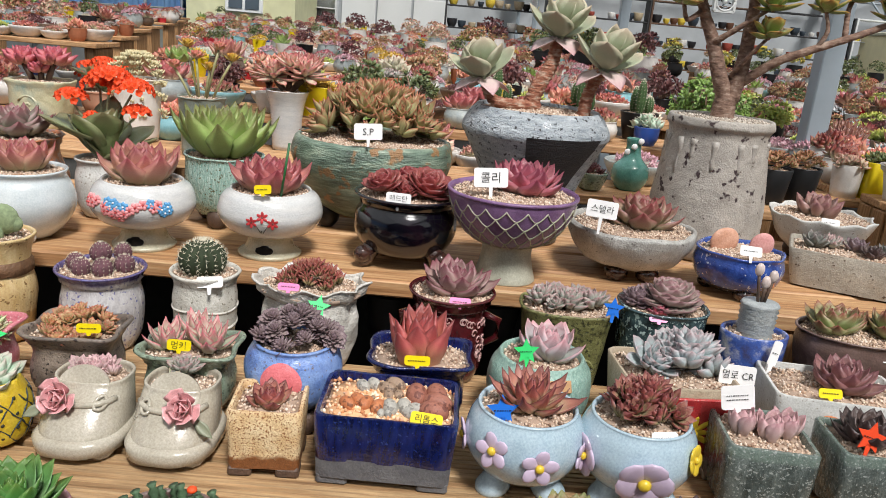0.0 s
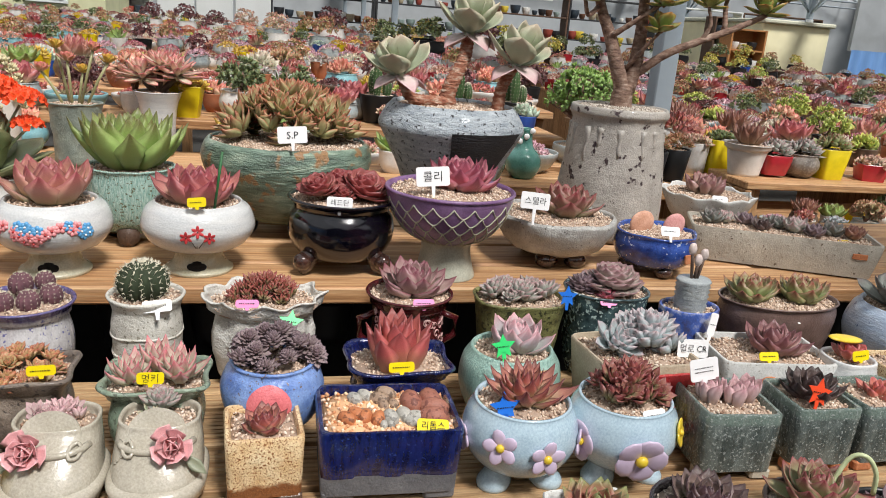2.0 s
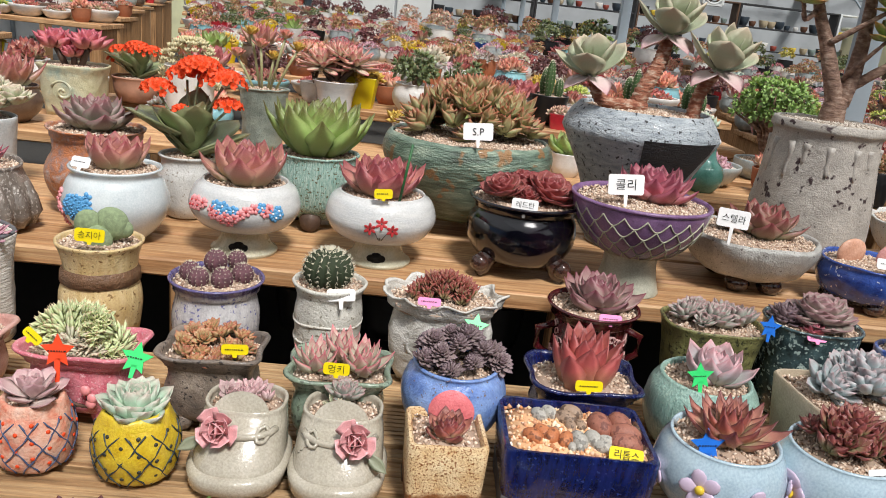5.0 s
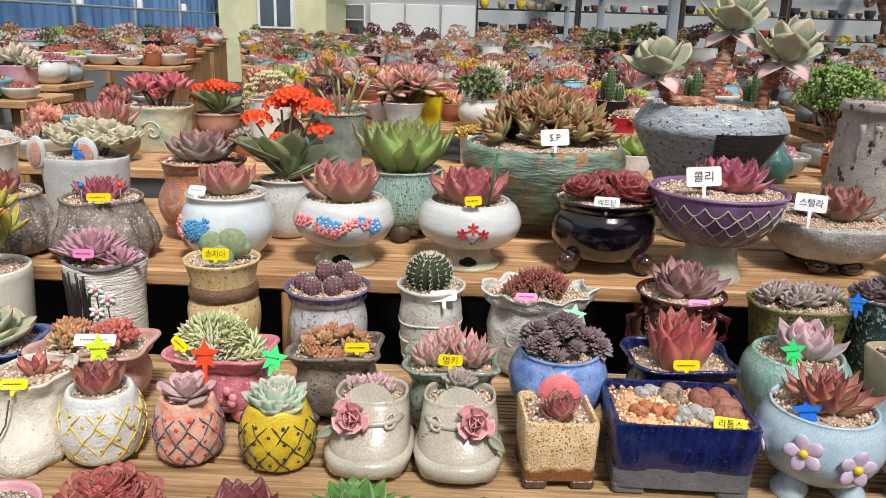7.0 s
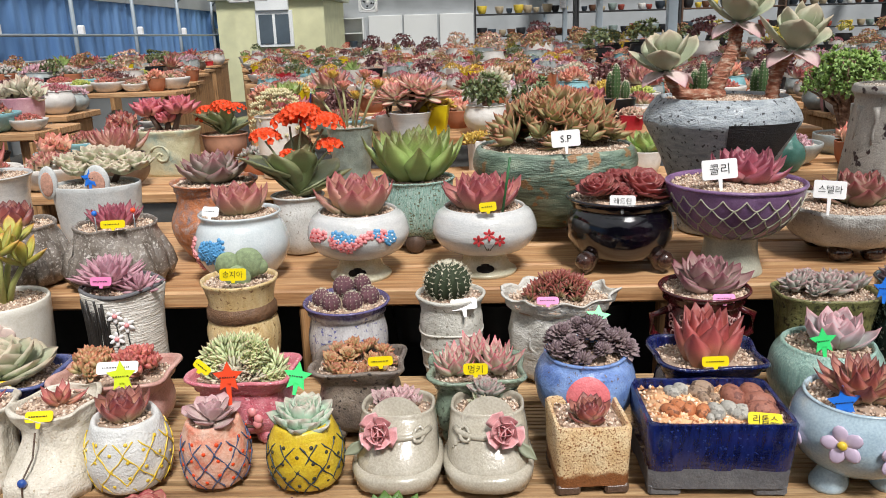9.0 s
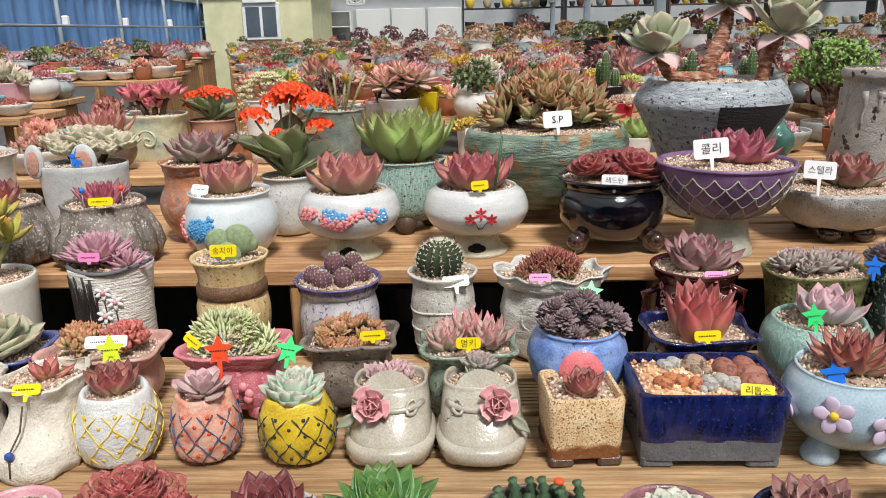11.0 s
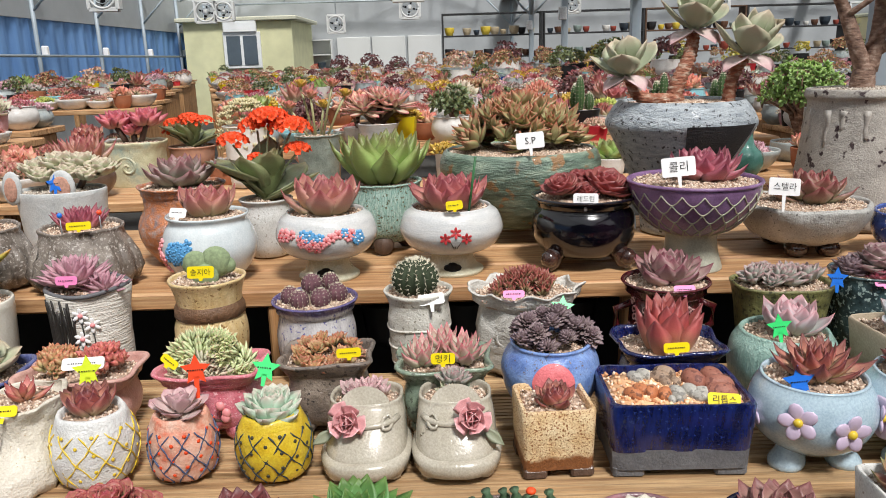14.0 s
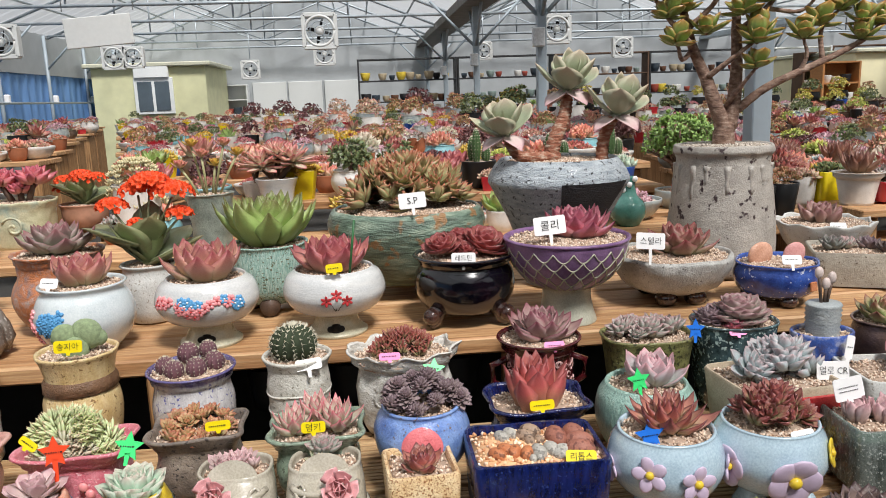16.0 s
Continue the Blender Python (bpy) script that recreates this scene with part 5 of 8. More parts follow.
# white rectangular pot
WHITE_ROUGH = glaze("matt_white_glaze", "bdbdb9", "d4d4d0", 22, 0.45, 0.25, speck="9a948a", speck_amount=0.7, bump=0.35)
root, body, top = potted("matt white rectangular pot with dusky red echeveria", 0.628, 1.012, LOW, [(0.085, 0.006), (0.09, 0.05), (0.098, 0.105)], WHITE_ROUGH, sq=12, asp=0.66, rz=-6, wall=0.008, seg=64, hard=True)
put("medallion", ball(0.016, 0.004, 0.011, 14, 6), BRICK, body, "oval clay medallion", pose(-0.02, -0.064, 0.075))
rosette(root, (0.014, 0, top), 0.06, leaf_mat("leaf_dusky", "a88a84", "96626a", "6d3a48", edge=0.5), 24, POINTED, el_out=20)
# little white pot with a painted spoon and a small tan square pot
prof = [(0.034, 0.004), (0.042, 0.03), (0.046, 0.07), (0.041, 0.1), (0.04, 0.11)]
root, body, top = potted("small white pot with coral rosette and yellow spoon leaf", 0.75, 0.965, LOW, prof, W_GLAZE, sq=2.6)
rosette(root, (0, 0, top), 0.036, M_CORAL, 14, SPOON, el_out=35)
put("spoon", ball(0.034, 0.012, 0.004, 16, 6), P_YELLOW, root, "yellow painted clay spoon", pose(-0.004, 0.01, top + 0.034, 12, 6, 0))
root, body, top = potted("small tan square pot with magenta rosette", 0.885, 0.975, LOW, [(0.05, 0.004), (0.054, 0.04), (0.057, 0.088)], CUBE_TAN, sq=12, rz=-4, seg=56, hard=True)
rosette(root, (0, 0, top), 0.032, M_MAGENTA, 22, PLUMP, el_out=10)
root, body, top = potted("black plastic nursery pot with grit behind the cubes", 1.06, 0.99, LOW, [(0.05, 0.004), (0.06, 0.1)], DARK, hard=True)
rosette(root, (0, 0, top), 0.05, M_GREY, 22, POINTED, el_out=20)

# ================= third row, under the upper shelf's edge =================
T_Y = 1.16
FLOWER_CUP = glaze("cream_cup_glaze", "d9d4c6", "e8e4da", 22, 0.3, 0.4, bump=0.2)
prof = [(0.062, 0.004), (0.068, 0.04), (0.072, 0.1), (0.074, 0.148)]
root, body, top = potted("cream cylinder pot with painted blossoms and yellow-green crassula", -1.11, T_Y, LOW, prof, FLOWER_CUP, hard=False)
for az, z, r in ((-115, 0.1, 0.03), (-70, 0.105, 0.03)):
    disc_flower(body, on_pot(prof, az, z, 0.0002), r, 5, plain("painted_petal%d" % az, "f0d8cc", 0.35), P_RED, wide=0.95, thick=0.05, heart=0.2)
lfg = leaf_geo(L=1, W=0.4, T=0.16, point=2.2, curl=0.1)
crm = mesh_of("leaf", lfg[0], lfg[1], M_YEL, lfg[2])
for k in range(5):
    a = k * 1.35
    tip = Vector((0.05 * math.cos(a), 0.04 * math.sin(a), 0.07 + 0.025 * (k % 3)))
    stem = put("stem", tube([(0.01 * math.cos(a), 0.01 * math.sin(a), top - 0.004), tuple(tip * 0.5 + Vector((0, 0, top))), tuple(tip + Vector((0, 0, top)))], [0.006, 0.005, 0.004], 7), M_YEL, root)
    for q in range(6):
        part("leaf", crm, None, stem, "", Matrix.Translation(tip + Vector((0, 0, top))) @ Matrix.Rotation(q * 1.05 + k, 4, "Z") @ Matrix.Rotation(-radians(25 + 30 * (q % 2)), 4, "Y") @ Matrix.Scale(0.05, 4))

DAISY = glaze("crackled_white_slip", "cfcabf", "e6e2d9", 30, 0.6, 0.1, stretch=(0.6, 0.6, 5), bump=1.0)
prof = [(0.058, 0.004), (0.059, 0.06), (0.060, 0.12), (0.064, 0.17)]
root, body, top = potted("white textured cylinder with dark grass lines and lilac rosettes", -0.9, T_Y, LOW, prof, DAISY, wave=(3, 0.004), lump=0.0022, wall=0.007)
ring = [(0.0635 * math.cos(a), 0.0635 * math.sin(a), 0.172 + 0.0024 * math.cos(3 * a + 1.0)) for a in np.linspace(0, 2 * math.pi, 50)]
put("rim_band", tube(ring, 0.0036, 8), RAW_GREY, body, "charcoal brushed rim")
BLACKLINE = plain("black_slip_line", "26221f", 0.6)
for k in range(14):
    az = -146 + 4.3 * k
    put("grass_line", tube([tuple(on_pot(prof, az + 1.6 * math.sin(i + k), 0.02 + (0.132 + 0.014 * math.sin(k * 2.3)) * i / 6, 0.0026).translation) for i in range(7)], 0.0021, 5), BLACKLINE, body)
for az, z in ((-80, 0.14), (-66, 0.122), (-82, 0.1)):
    disc_flower(body, on_pot(prof, az, z, 0.0025), 0.0135, 6, WHITE_TAG, P_PINK, n=6, wide=0.5, heart=0.3)
    put("stalk", tube([tuple(on_pot(prof, az, z - 0.012, 0.002).translation), tuple(on_pot(prof, az + 2, z - 0.05, 0.002).translation)], 0.0011, 5), BLACKLINE, body)
rosette(root, (-0.018, 0, top + 0.012), 0.062, M_LILAC, 52, dict(W=0.34, T=0.12, point=1.5, curl=0.2), el_out=8, tilt=(0, -6))
rosette(root, (0.034, -0.012, top + 0.004), 0.04, M_LILAC, 44, dict(W=0.3, T=0.14, point=1.6, curl=0.15), el_out=8)

TAN = glaze("tan_banded_glaze", "c9aa72", "dcc596", 40, 0.35, 0.35, stretch=(2, 2, 0.5), speck="8a6a3e", speck_amount=0.68, bump=0.5, low="b98f56", low_z=0.05)
prof = [(0.052, 0.004), (0.055, 0.04), (0.06, 0.09), (0.052, 0.13), (0.057, 0.165), (0.063, 0.18)]
root, body, top = potted("tan ribbed pot with brown band and round-leaved plant", -0.703, T_Y, LOW, prof, TAN, lump=0.0012)
band = glaze("brown_band", "5a4230", "7a5a40", 60, 0.5, 0.2, bump=0.8)
put("band", loft([(0.116, 0.053, 0.053, 0, 0, 2), (0.12, 0.0575, 0.0575, 0, 0, 2), (0.134, 0.057, 0.057, 0, 0, 2), (0.142, 0.052, 0.052, 0, 0, 2)], 44, lump=0.0015, cap=False), band, body, "rough brown clay band")
HAIRY = plain("fuzzy_green", "8fa07a", 0.9, var=0.3, scale=160, bump=0.6)
for dx, dy, dz, r in ((-0.02, -0.004, 0.03, 0.022), (0.012, 0, 0.032, 0.026), (-0.004, -0.012, 0.01, 0.022), (0.03, 0, 0.026, 0.014), (-0.034, 0.004, 0.024, 0.012)):
    put("pad", ball(r, r * 0.55, r, 14, 9), HAIRY, root, "", pose(dx + 0.006, dy, top + dz))

BALLS = glaze("white_violet_rim_glaze", "b5b2b4", "d2d0d0", 30, 0.25, 0.5, speck="6a6a9a", speck_amount=0.66, stretch=(3, 3, 0.6), bump=0.3, top="5d5480", top_z=0.126)
prof = [(0.05, 0.004), (0.062, 0.03), (0.066, 0.08), (0.06, 0.115), (0.068, 0.132), (0.072, 0.138)]
root, body, top = potted("violet-rimmed white pot with clustered ball cacti", -0.528, T_Y, LOW, prof, BALLS, name="potted_cactus", category="potted cactus")
CACT_PLUM = plain("plum_cactus_skin", "6e4a52", 0.8, var=0.35, scale=90, bump=0.8)
SPINE = plain("pale_spines", "d9d2bc", 0.6)


def cactus_ball(parent, at, r, h, mat, ribs=13, spine=0.004, spine_mat=None, rows=7):
    """A ribbed globe with tufts of spines."""
    V, F = [], []
    seg = ribs * 4
    for i in range(13):
        f = -math.pi * 0.35 + (math.pi * 0.85) * i / 12
        for j in range(seg):
            k = 1 + 0.09 * math.cos(2 * math.pi * j * ribs / seg) * max(0, math.cos(f))
            a = 2 * math.pi * j / seg
            V.append((r * math.cos(f) * math.cos(a) * k, r * math.cos(f) * math.sin(a) * k, h * (math.sin(f) + math.sin(math.pi * 0.35)) / (1 + math.sin(math.pi * 0.35))))
    F = [[i * seg + j, i * seg + (j + 1) % seg, (i + 1) * seg + (j + 1) % seg, (i + 1) * seg + j] for i in range(12) for j in range(seg)]
    F.append([12 * seg + j for j in range(seg)])
    ob = put("stem", (np.array(V), F, {}), mat, parent, "", Matrix.Translation(at))
    pcs, rr = [], np.random.default_rng(int(r * 1e4))
    for j in range(ribs):
        a = 2 * math.pi * j / ribs
        for i in range(rows):
            f = -0.7 + 2.15 * i / (rows - 1)
            p = np.array((r * 1.08 * math.cos(f) * math.cos(a), r * 1.08 * math.cos(f) * math.sin(a), h * (math.sin(f) + 0.891) / 1.891))
            nr = np.array((math.cos(f) * math.cos(a), math.cos(f) * math.sin(a), math.sin(f)))
            for q in range(5):
                d = nr + rr.normal(0, 0.65, 3)
                d /= np.linalg.norm(d)
                s = np.cross(d, (0.3, 0.5, 0.8))
                s = s / np.linalg.norm(s) * spine * 0.11
                pcs.append((np.array([p - s, p + s, p + d * spine, p + np.cross(d, s)]), [[0, 1, 2], [1, 3, 2], [3, 0, 2]], {}))
    tagged(put("spine_cover", joined(pcs), spine_mat or SPINE, ob), kind="stuff")
    return ob


for dx, dy, r in ((-0.04, -0.004, 0.0145), (-0.006, 0.014, 0.0165), (0.038, 0.002, 0.0155), (-0.02, -0.028, 0.0145), (0.014, -0.026, 0.0155), (0.022, 0.034, 0.014)):
    cactus_ball(root, (dx, dy, top - 0.002 + 0.012 * (dy > 0.01)), r, r * 2.1, CACT_PLUM, 12, 0.0032)
CACT_POT = glaze("grey_white_pot", "c4c1b6", "d8d5cb", 30, 0.4, 0.3, speck="8f8a7c", speck_amount=0.68, bump=0.5)
prof = [(0.042, 0.004), (0.05, 0.05), (0.052, 0.1), (0.05, 0.13), (0.058, 0.148)]
root, body, top = potted("grey-white lidded-look pot with dark round spiny cactus", -0.356, T_Y, LOW, prof, CACT_POT, lump=0.0016, name="potted_cactus", category="potted cactus")
for z in (0.03, 0.06, 0.09):
    r = radius_at(prof, z)
    put("ridge", tube([(r * math.cos(a), r * math.sin(a), z + 0.002 * math.sin(3 * a)) for a in np.linspace(0, 2 * math.pi, 40)], 0.0022, 6), CACT_POT, body)
cactus_ball(root, (-0.004, 0, top - 0.004), 0.036, 0.062, plain("dark_cactus_skin", "2f3a24", 0.8, var=0.3, scale=90), 17, 0.007, rows=10)
WAVY = glaze("white_slip_over_grey", "9a958c", "c9c6be", 26, 0.5, 0.2, stretch=(1, 1, 1.6), bump=0.9, third="dedbd4")
prof = [(0.062, 0.004), (0.074, 0.03), (0.082, 0.08), (0.074, 0.12), (0.086, 0.14), (0.094, 0.148)]
root, body, top = potted("white rough clay pot with frilled rim and red spiky crest", -0.18, T_Y, LOW, prof, WAVY, wave=(9, 0.007), asp=0.76, lump=0.004, seg=64, fill=0.013)
cluster(root, (0, 0, top + 0.004), (0.052, 0.03), 0.02, leaf_mat("leaf_red_crest", "8a8a5a", "a0564e", "8a2f38", edge=0.6), "redcrest", 34, 0.03, n=18, leaf=dict(W=0.34, T=0.2, point=1.4, curl=0.1, rows=4), el_out=25)
for a in np.linspace(0, 6.28, 9):
    put("swirl_relief", tube([(0.06 * math.cos(a) + 0.012 * math.cos(q) * (1 - q / 9), -0.062 * abs(math.sin(a)) - 0.004, 0.075 + 0.02 * math.sin(q) * (1 - q / 9)) for q in np.linspace(0, 7, 16)], 0.003, 6), WAVY, body) if math.sin(a) < -0.3 else None
# dark red carved cup
OXBLOOD = glaze("oxblood_glaze", "3a1014", "5c1c22", 30, 0.15, 0.7)
prof = [(0.05, 0.004), (0.058, 0.03), (0.058, 0.09), (0.056, 0.13), (0.07, 0.148), (0.073, 0.152)]
root, body, top = potted("oxblood cup pot with carved vine belt and grey-pink echeveria", 0.054, T_Y, LOW, prof, OXBLOOD)
CARVE = glaze("pale_carved_vine", "b98a88", "d8b4ae", 50, 0.4, 0.3)
rv = np.random.default_rng(5)
pcs = []
for k in range(60):
    az, z = rv.uniform(-180, 0), rv.uniform(0.04, 0.12)
    pcs.append(tube([tuple(on_pot(prof, az + 7 * math.cos(q) * (1 - q / 8), z + 0.008 * math.sin(q) * (1 - q / 8), 0.001).translation) for q in np.linspace(0, 6, 11)], 0.0012, 5))
put("vine_relief", joined(pcs), CARVE, body, "pale carved curling vines")
for s in (-1, 1):
    put("handle", tube([(s * 0.056, 0, 0.115), (s * 0.082, 0, 0.105), (s * 0.08, 0, 0.075), (s * 0.058, 0, 0.06)], 0.006, 8), OXBLOOD, body)
rosette(root, (0.006, 0, top), 0.066, leaf_mat("leaf_grey_rose", "b9a8a4", "a5888c", "7a3a4e", edge=0.9), 30, POINTED, el_out=18)
CARVED = glaze("moss_green_clay", "5c5a34", "8a8a58", 34, 0.45, 0.3, speck="3a3a24", speck_amount=0.62, bump=0.9)
prof = [(0.058, 0.004), (0.066, 0.06), (0.074, 0.125), (0.08, 0.142)]
root, body, top = potted("mossy green carved pot with grey-green pink-rimmed rosettes", 0.246, T_Y, LOW, prof, CARVED, sq=3.2, asp=0.72, rz=-4, lump=0.002)
for q, z in ((-0.03, 0.05), (0.004, 0.036), (0.034, 0.055)):
    put("wheel_relief", tube([(q + 0.014 * math.cos(a), -0.05, z + 0.014 * math.sin(a)) for a in np.linspace(0, 6.3, 18)], 0.0022, 6), CARVED, body)
for k, (dx, dy, r) in enumerate(((-0.042, 0.006, 0.032), (0.0, -0.008, 0.036), (0.042, 0.002, 0.034), (-0.02, 0.026, 0.03), (0.022, 0.026, 0.03), (-0.022, -0.024, 0.02))):
    small_rosette(root, (dx, dy, top + 0.012), r, M_GREY, "greycl", n=30, leaf=PLUMP, tilt=(-dy * 500, dx * 400), el_out=5, spin=70 * k)
DKGLAZE = glaze("speckled_blue_black_glaze", "1c2428", "4c6468", 50, 0.2, 0.6, speck="a9bcb8", speck_size=140, speck_amount=0.63, bump=0.3)
prof = [(0.055, 0.004), (0.066, 0.05), (0.07, 0.12), (0.072, 0.15), (0.075, 0.158)]
root, body, top = potted("speckled blue-black pot with dense mauve-grey rosettes", 0.404, T_Y, LOW, prof, DKGLAZE, sq=2.4, asp=0.85)
rosette(root, (0.008, -0.002, top + 0.012), 0.054, leaf_mat("leaf_mauve_grey", "a4aa9e", "a09690", "905a66", edge=0.8, bloom=0.2), 60, dict(W=0.9, T=0.16, point=2.0, curl=0.2, belly=0.66, mucro=0.1), el_out=-5)
small_rosette(root, (-0.04, 0.004, top + 0.008), 0.034, M_PLUM, "plumcl", n=60, leaf=TINYROUND, el_out=-10)
small_rosette(root, (-0.016, -0.036, top + 0.002), 0.022, M_MAGENTA, "magt", n=26, leaf=TINYROUND, el_out=0)
BLUEWHITE = glaze("blue_white_brush_glaze", "4a3a34", "3a5aa8", 26, 0.3, 0.5, third="d6d4cc", bump=0.3)
prof = [(0.04, 0.004), (0.048, 0.05), (0.052, 0.1), (0.054, 0.14)]
root, body, top = potted("blue and white brushed cup with grey corrugated tube stem", 0.545, 1.12, LOW, prof, BLUEWHITE, asp=0.8)
TUBE_GREY = glaze("grey_corrugated_clay", "8f9698", "a9aeae", 40, 0.5, 0.2, bump=0.4)
put("tube_pot", loft([(top - 0.01 + 0.0042 * k, 0.025 + 0.003 * (k % 2) + 0.0002 * k, 0.025 + 0.003 * (k % 2), 0, 0, 2) for k in range(17)], 24), TUBE_GREY, root, "grey corrugated clay tube")
for k, (dx, dz) in enumerate(((-0.012, 0.05), (0.012, 0.04), (0.002, 0.03))):
    st = put("stem", tube([(dx * 0.4, 0, top + 0.055), (dx, 0, top + 0.055 + dz)], 0.003, 6), CLAY_DARK, root)
    put("bud", ball(0.008, 0.006, 0.011, 8, 6), M_PALEPINK, st, "", pose(dx, 0, top + 0.06 + dz))
BROWN_BOWL = glaze("brown_bowl_glaze", "54423c", "75605a", 26, 0.35, 0.4, bump=0.3)
prof = [(0.07, 0.004), (0.1, 0.05), (0.115, 0.11), (0.112, 0.136), (0.118, 0.142)]
root, body, top = potted("wide brown glazed bowl with three olive pointed rosettes", 0.748, T_Y - 0.005, LOW, prof, BROWN_BOWL, asp=0.64, lump=0.001)
for dx, dy, r in ((-0.055, 0.004, 0.056), (0.04, -0.006, 0.058), (-0.01, 0.03, 0.04)):
    rosette(root, (dx, dy, top), r, M_GREENRED, 30, POINTED, el_out=22)
PALEBALL = glaze("pale_blue_brushed_glaze", "9fb2cc", "b9c6d6", 30, 0.3, 0.4, stretch=(1, 1, 3), speck="4a5a8a", speck_size=100, speck_amount=0.7, bump=0.4)
prof = [(0.06, 0.004), (0.09, 0.03), (0.108, 0.08), (0.1, 0.12), (0.088, 0.136)]
root, body, top = potted("pale blue brushed globe pot with slate dark rosettes", 1.01, 1.12, LOW, prof, PALEBALL)
for dx, dy, r in ((-0.04, 0.0, 0.062), (0.05, 0.01, 0.062), (0.0, -0.045, 0.04)):
    rosette(root, (dx, dy, top + 0.01), r * 1.1, M_SLATE, 13, SPOON, el_in=80, el_out=26, core=0.16)

# ================= upper shelf, front =================
HOLE = plain("dark_inside", "0d0b09", 0.9, var=0.1)


def clover(body, prof, z, r, az=-90):
    pcs = []
    for dx, dz in ((0, 0.7), (0, -0.7), (1.0, 0), (-1.0, 0), (0, 0)):
        V, F, A = ball(r, r * 0.82, 0.0016, 12, 5)
        pcs.append((moved(V, on_pot(prof, az, z, 0.0002) @ Matrix.Translation((dx * r, dz * r, 0))), F, A))
    put("drain_hole", joined(pcs), HOLE, body, "dark clover-shaped drain hole")


def pedestal(label, x, y, R, mats, plant, H=0.125):
    bowl = [(R * 0.42, 0.038), (R * 0.8, 0.052), (R * 0.98, 0.075), (R, 0.092), (R * 0.92, 0.114), (R * 0.80, 0.124), (R * 0.78, 0.126)]
    root, body, top = potted(label, x, y, UP, bowl, mats[0], wall=0.005, seg=56)
    foot = [(R * 0.6, 0.0), (R * 0.61, 0.006), (R * 0.5, 0.014), (R * 0.43, 0.028), (R * 0.42, 0.042)]
    ft = put("pedestal", loft([(q[1], q[0], q[0], 0, 0, 2) for q in smooth_line(foot, 4)], 48), mats[1], body, "celadon glazed flared pedestal")
    clover(ft, foot, 0.017, 0.0085)
    plant(root, top)
    return root, body, bowl


root, body, bowl = pedestal("white pedestal bowl with pink and blue clay blossoms, pink echeveria", -0.53, 1.347, 0.094, (W_GLAZE, W_FOOT), lambda r, t: rosette(r, (0, 0, t - 0.002), 0.082, M_PINKGREEN, 34, POINTED, el_in=86, el_out=34, core=0.22))
tiny_flowers(body, bowl, [(-90 + dx * 11, 0.101 - dz * 0.0078) for dx, dz in ((-4.6, 0.4), (-3.9, 0.2), (-4.3, 1.3), (-3.6, 1.1), (-4.8, 1.4), (-1.9, 1.2), (-1.4, 2.0), (-0.6, 2.2), (-1.0, 3.0), (-0.3, 3.4), (0.2, 2.4), (0.7, 1.6), (1.2, 0.9), (1.9, 0.3), (-1.8, 2.2), (2.9, 1.1), (3.3, 0.4), (-3.0, 0.3))], 0.0095, P_PINK, P_RED)
tiny_flowers(body, bowl, [(-90 + dx * 11, 0.101 - dz * 0.0078) for dx, dz in ((-1.6, 0.1), (-0.9, 0.2), (-1.2, 1.0), (-0.5, 1.0), (0.1, 0.9), (2.6, 0.1), (3.6, 1.4), (3.9, 2.2), (4.2, 0.9), (4.3, 1.8))], 0.0095, P_BLUE, WHITE_TAG)
root, body, bowl = pedestal("white pedestal bowl with three red painted flowers, pink echeveria", -0.296, 1.362, 0.097, (W_GLAZE, W_FOOT), lambda r, t: rosette(r, (0, 0, t - 0.002), 0.08, M_PINK, 38, POINTED, el_in=85, el_out=28, core=0.2))
for az, z in ((-86, 0.094), (-97, 0.084), (-75, 0.083)):
    disc_flower(body, on_pot(bowl, az, z, 0.0002), 0.011, 6, P_RED, BLACKLINE, n=6, wide=0.5, thick=0.06, heart=0.12)
for az, b in ((-93, -88), (-86, -87), (-79, -85)):
    put("stalk", tube([tuple(on_pot(bowl, az, 0.082 if az != -86 else 0.088, 0.0006).translation), tuple(on_pot(bowl, b, 0.064, 0.0006).translation)], 0.0007, 5), BLACKLINE, body)
put("support_cane", tube([(0.03, -0.062, 0.115), (0.045, -0.066, 0.225)], 0.0022, 6), plain("green_cane", "2f6a3c", 0.5), root, "green plastic support cane")

# pot with clay hydrangeas
HYD = glaze("celadon_white_glaze", "c2ccd0", "d6dedf", 18, 0.15, 0.7, bump=0.1)
prof = [(0.05, 0.004), (0.074, 0.03), (0.088, 0.066), (0.08, 0.1), (0.071, 0.116), (0.076, 0.127)]
root, body, top = potted("pale glazed pot with blue and pink clay hydrangeas, pink rosette", -0.75, 1.345, UP, prof, HYD)
rh = np.random.default_rng(11)
tiny_flowers(body, prof, [(-112 + 13 * rh.normal(0, 0.7), 0.07 + 0.012 * rh.normal(0, 0.9)) for _ in range(42)], 0.0095, P_BLUE, P_BLUE, 4)
tiny_flowers(body, prof, [(-158 + 9 * rh.normal(0, 0.7), 0.055 + 0.014 * rh.normal(0, 0.8)) for _ in range(20)], 0.0095, P_PINK, P_PINK, 4)
feet(body, 3, 0.055, 0.014, HYD, -60, 0.8)
rosette(root, (0, 0, top), 0.068, M_PINKGREEN, 26, POINTED, el_in=84, el_out=35, core=0.2)

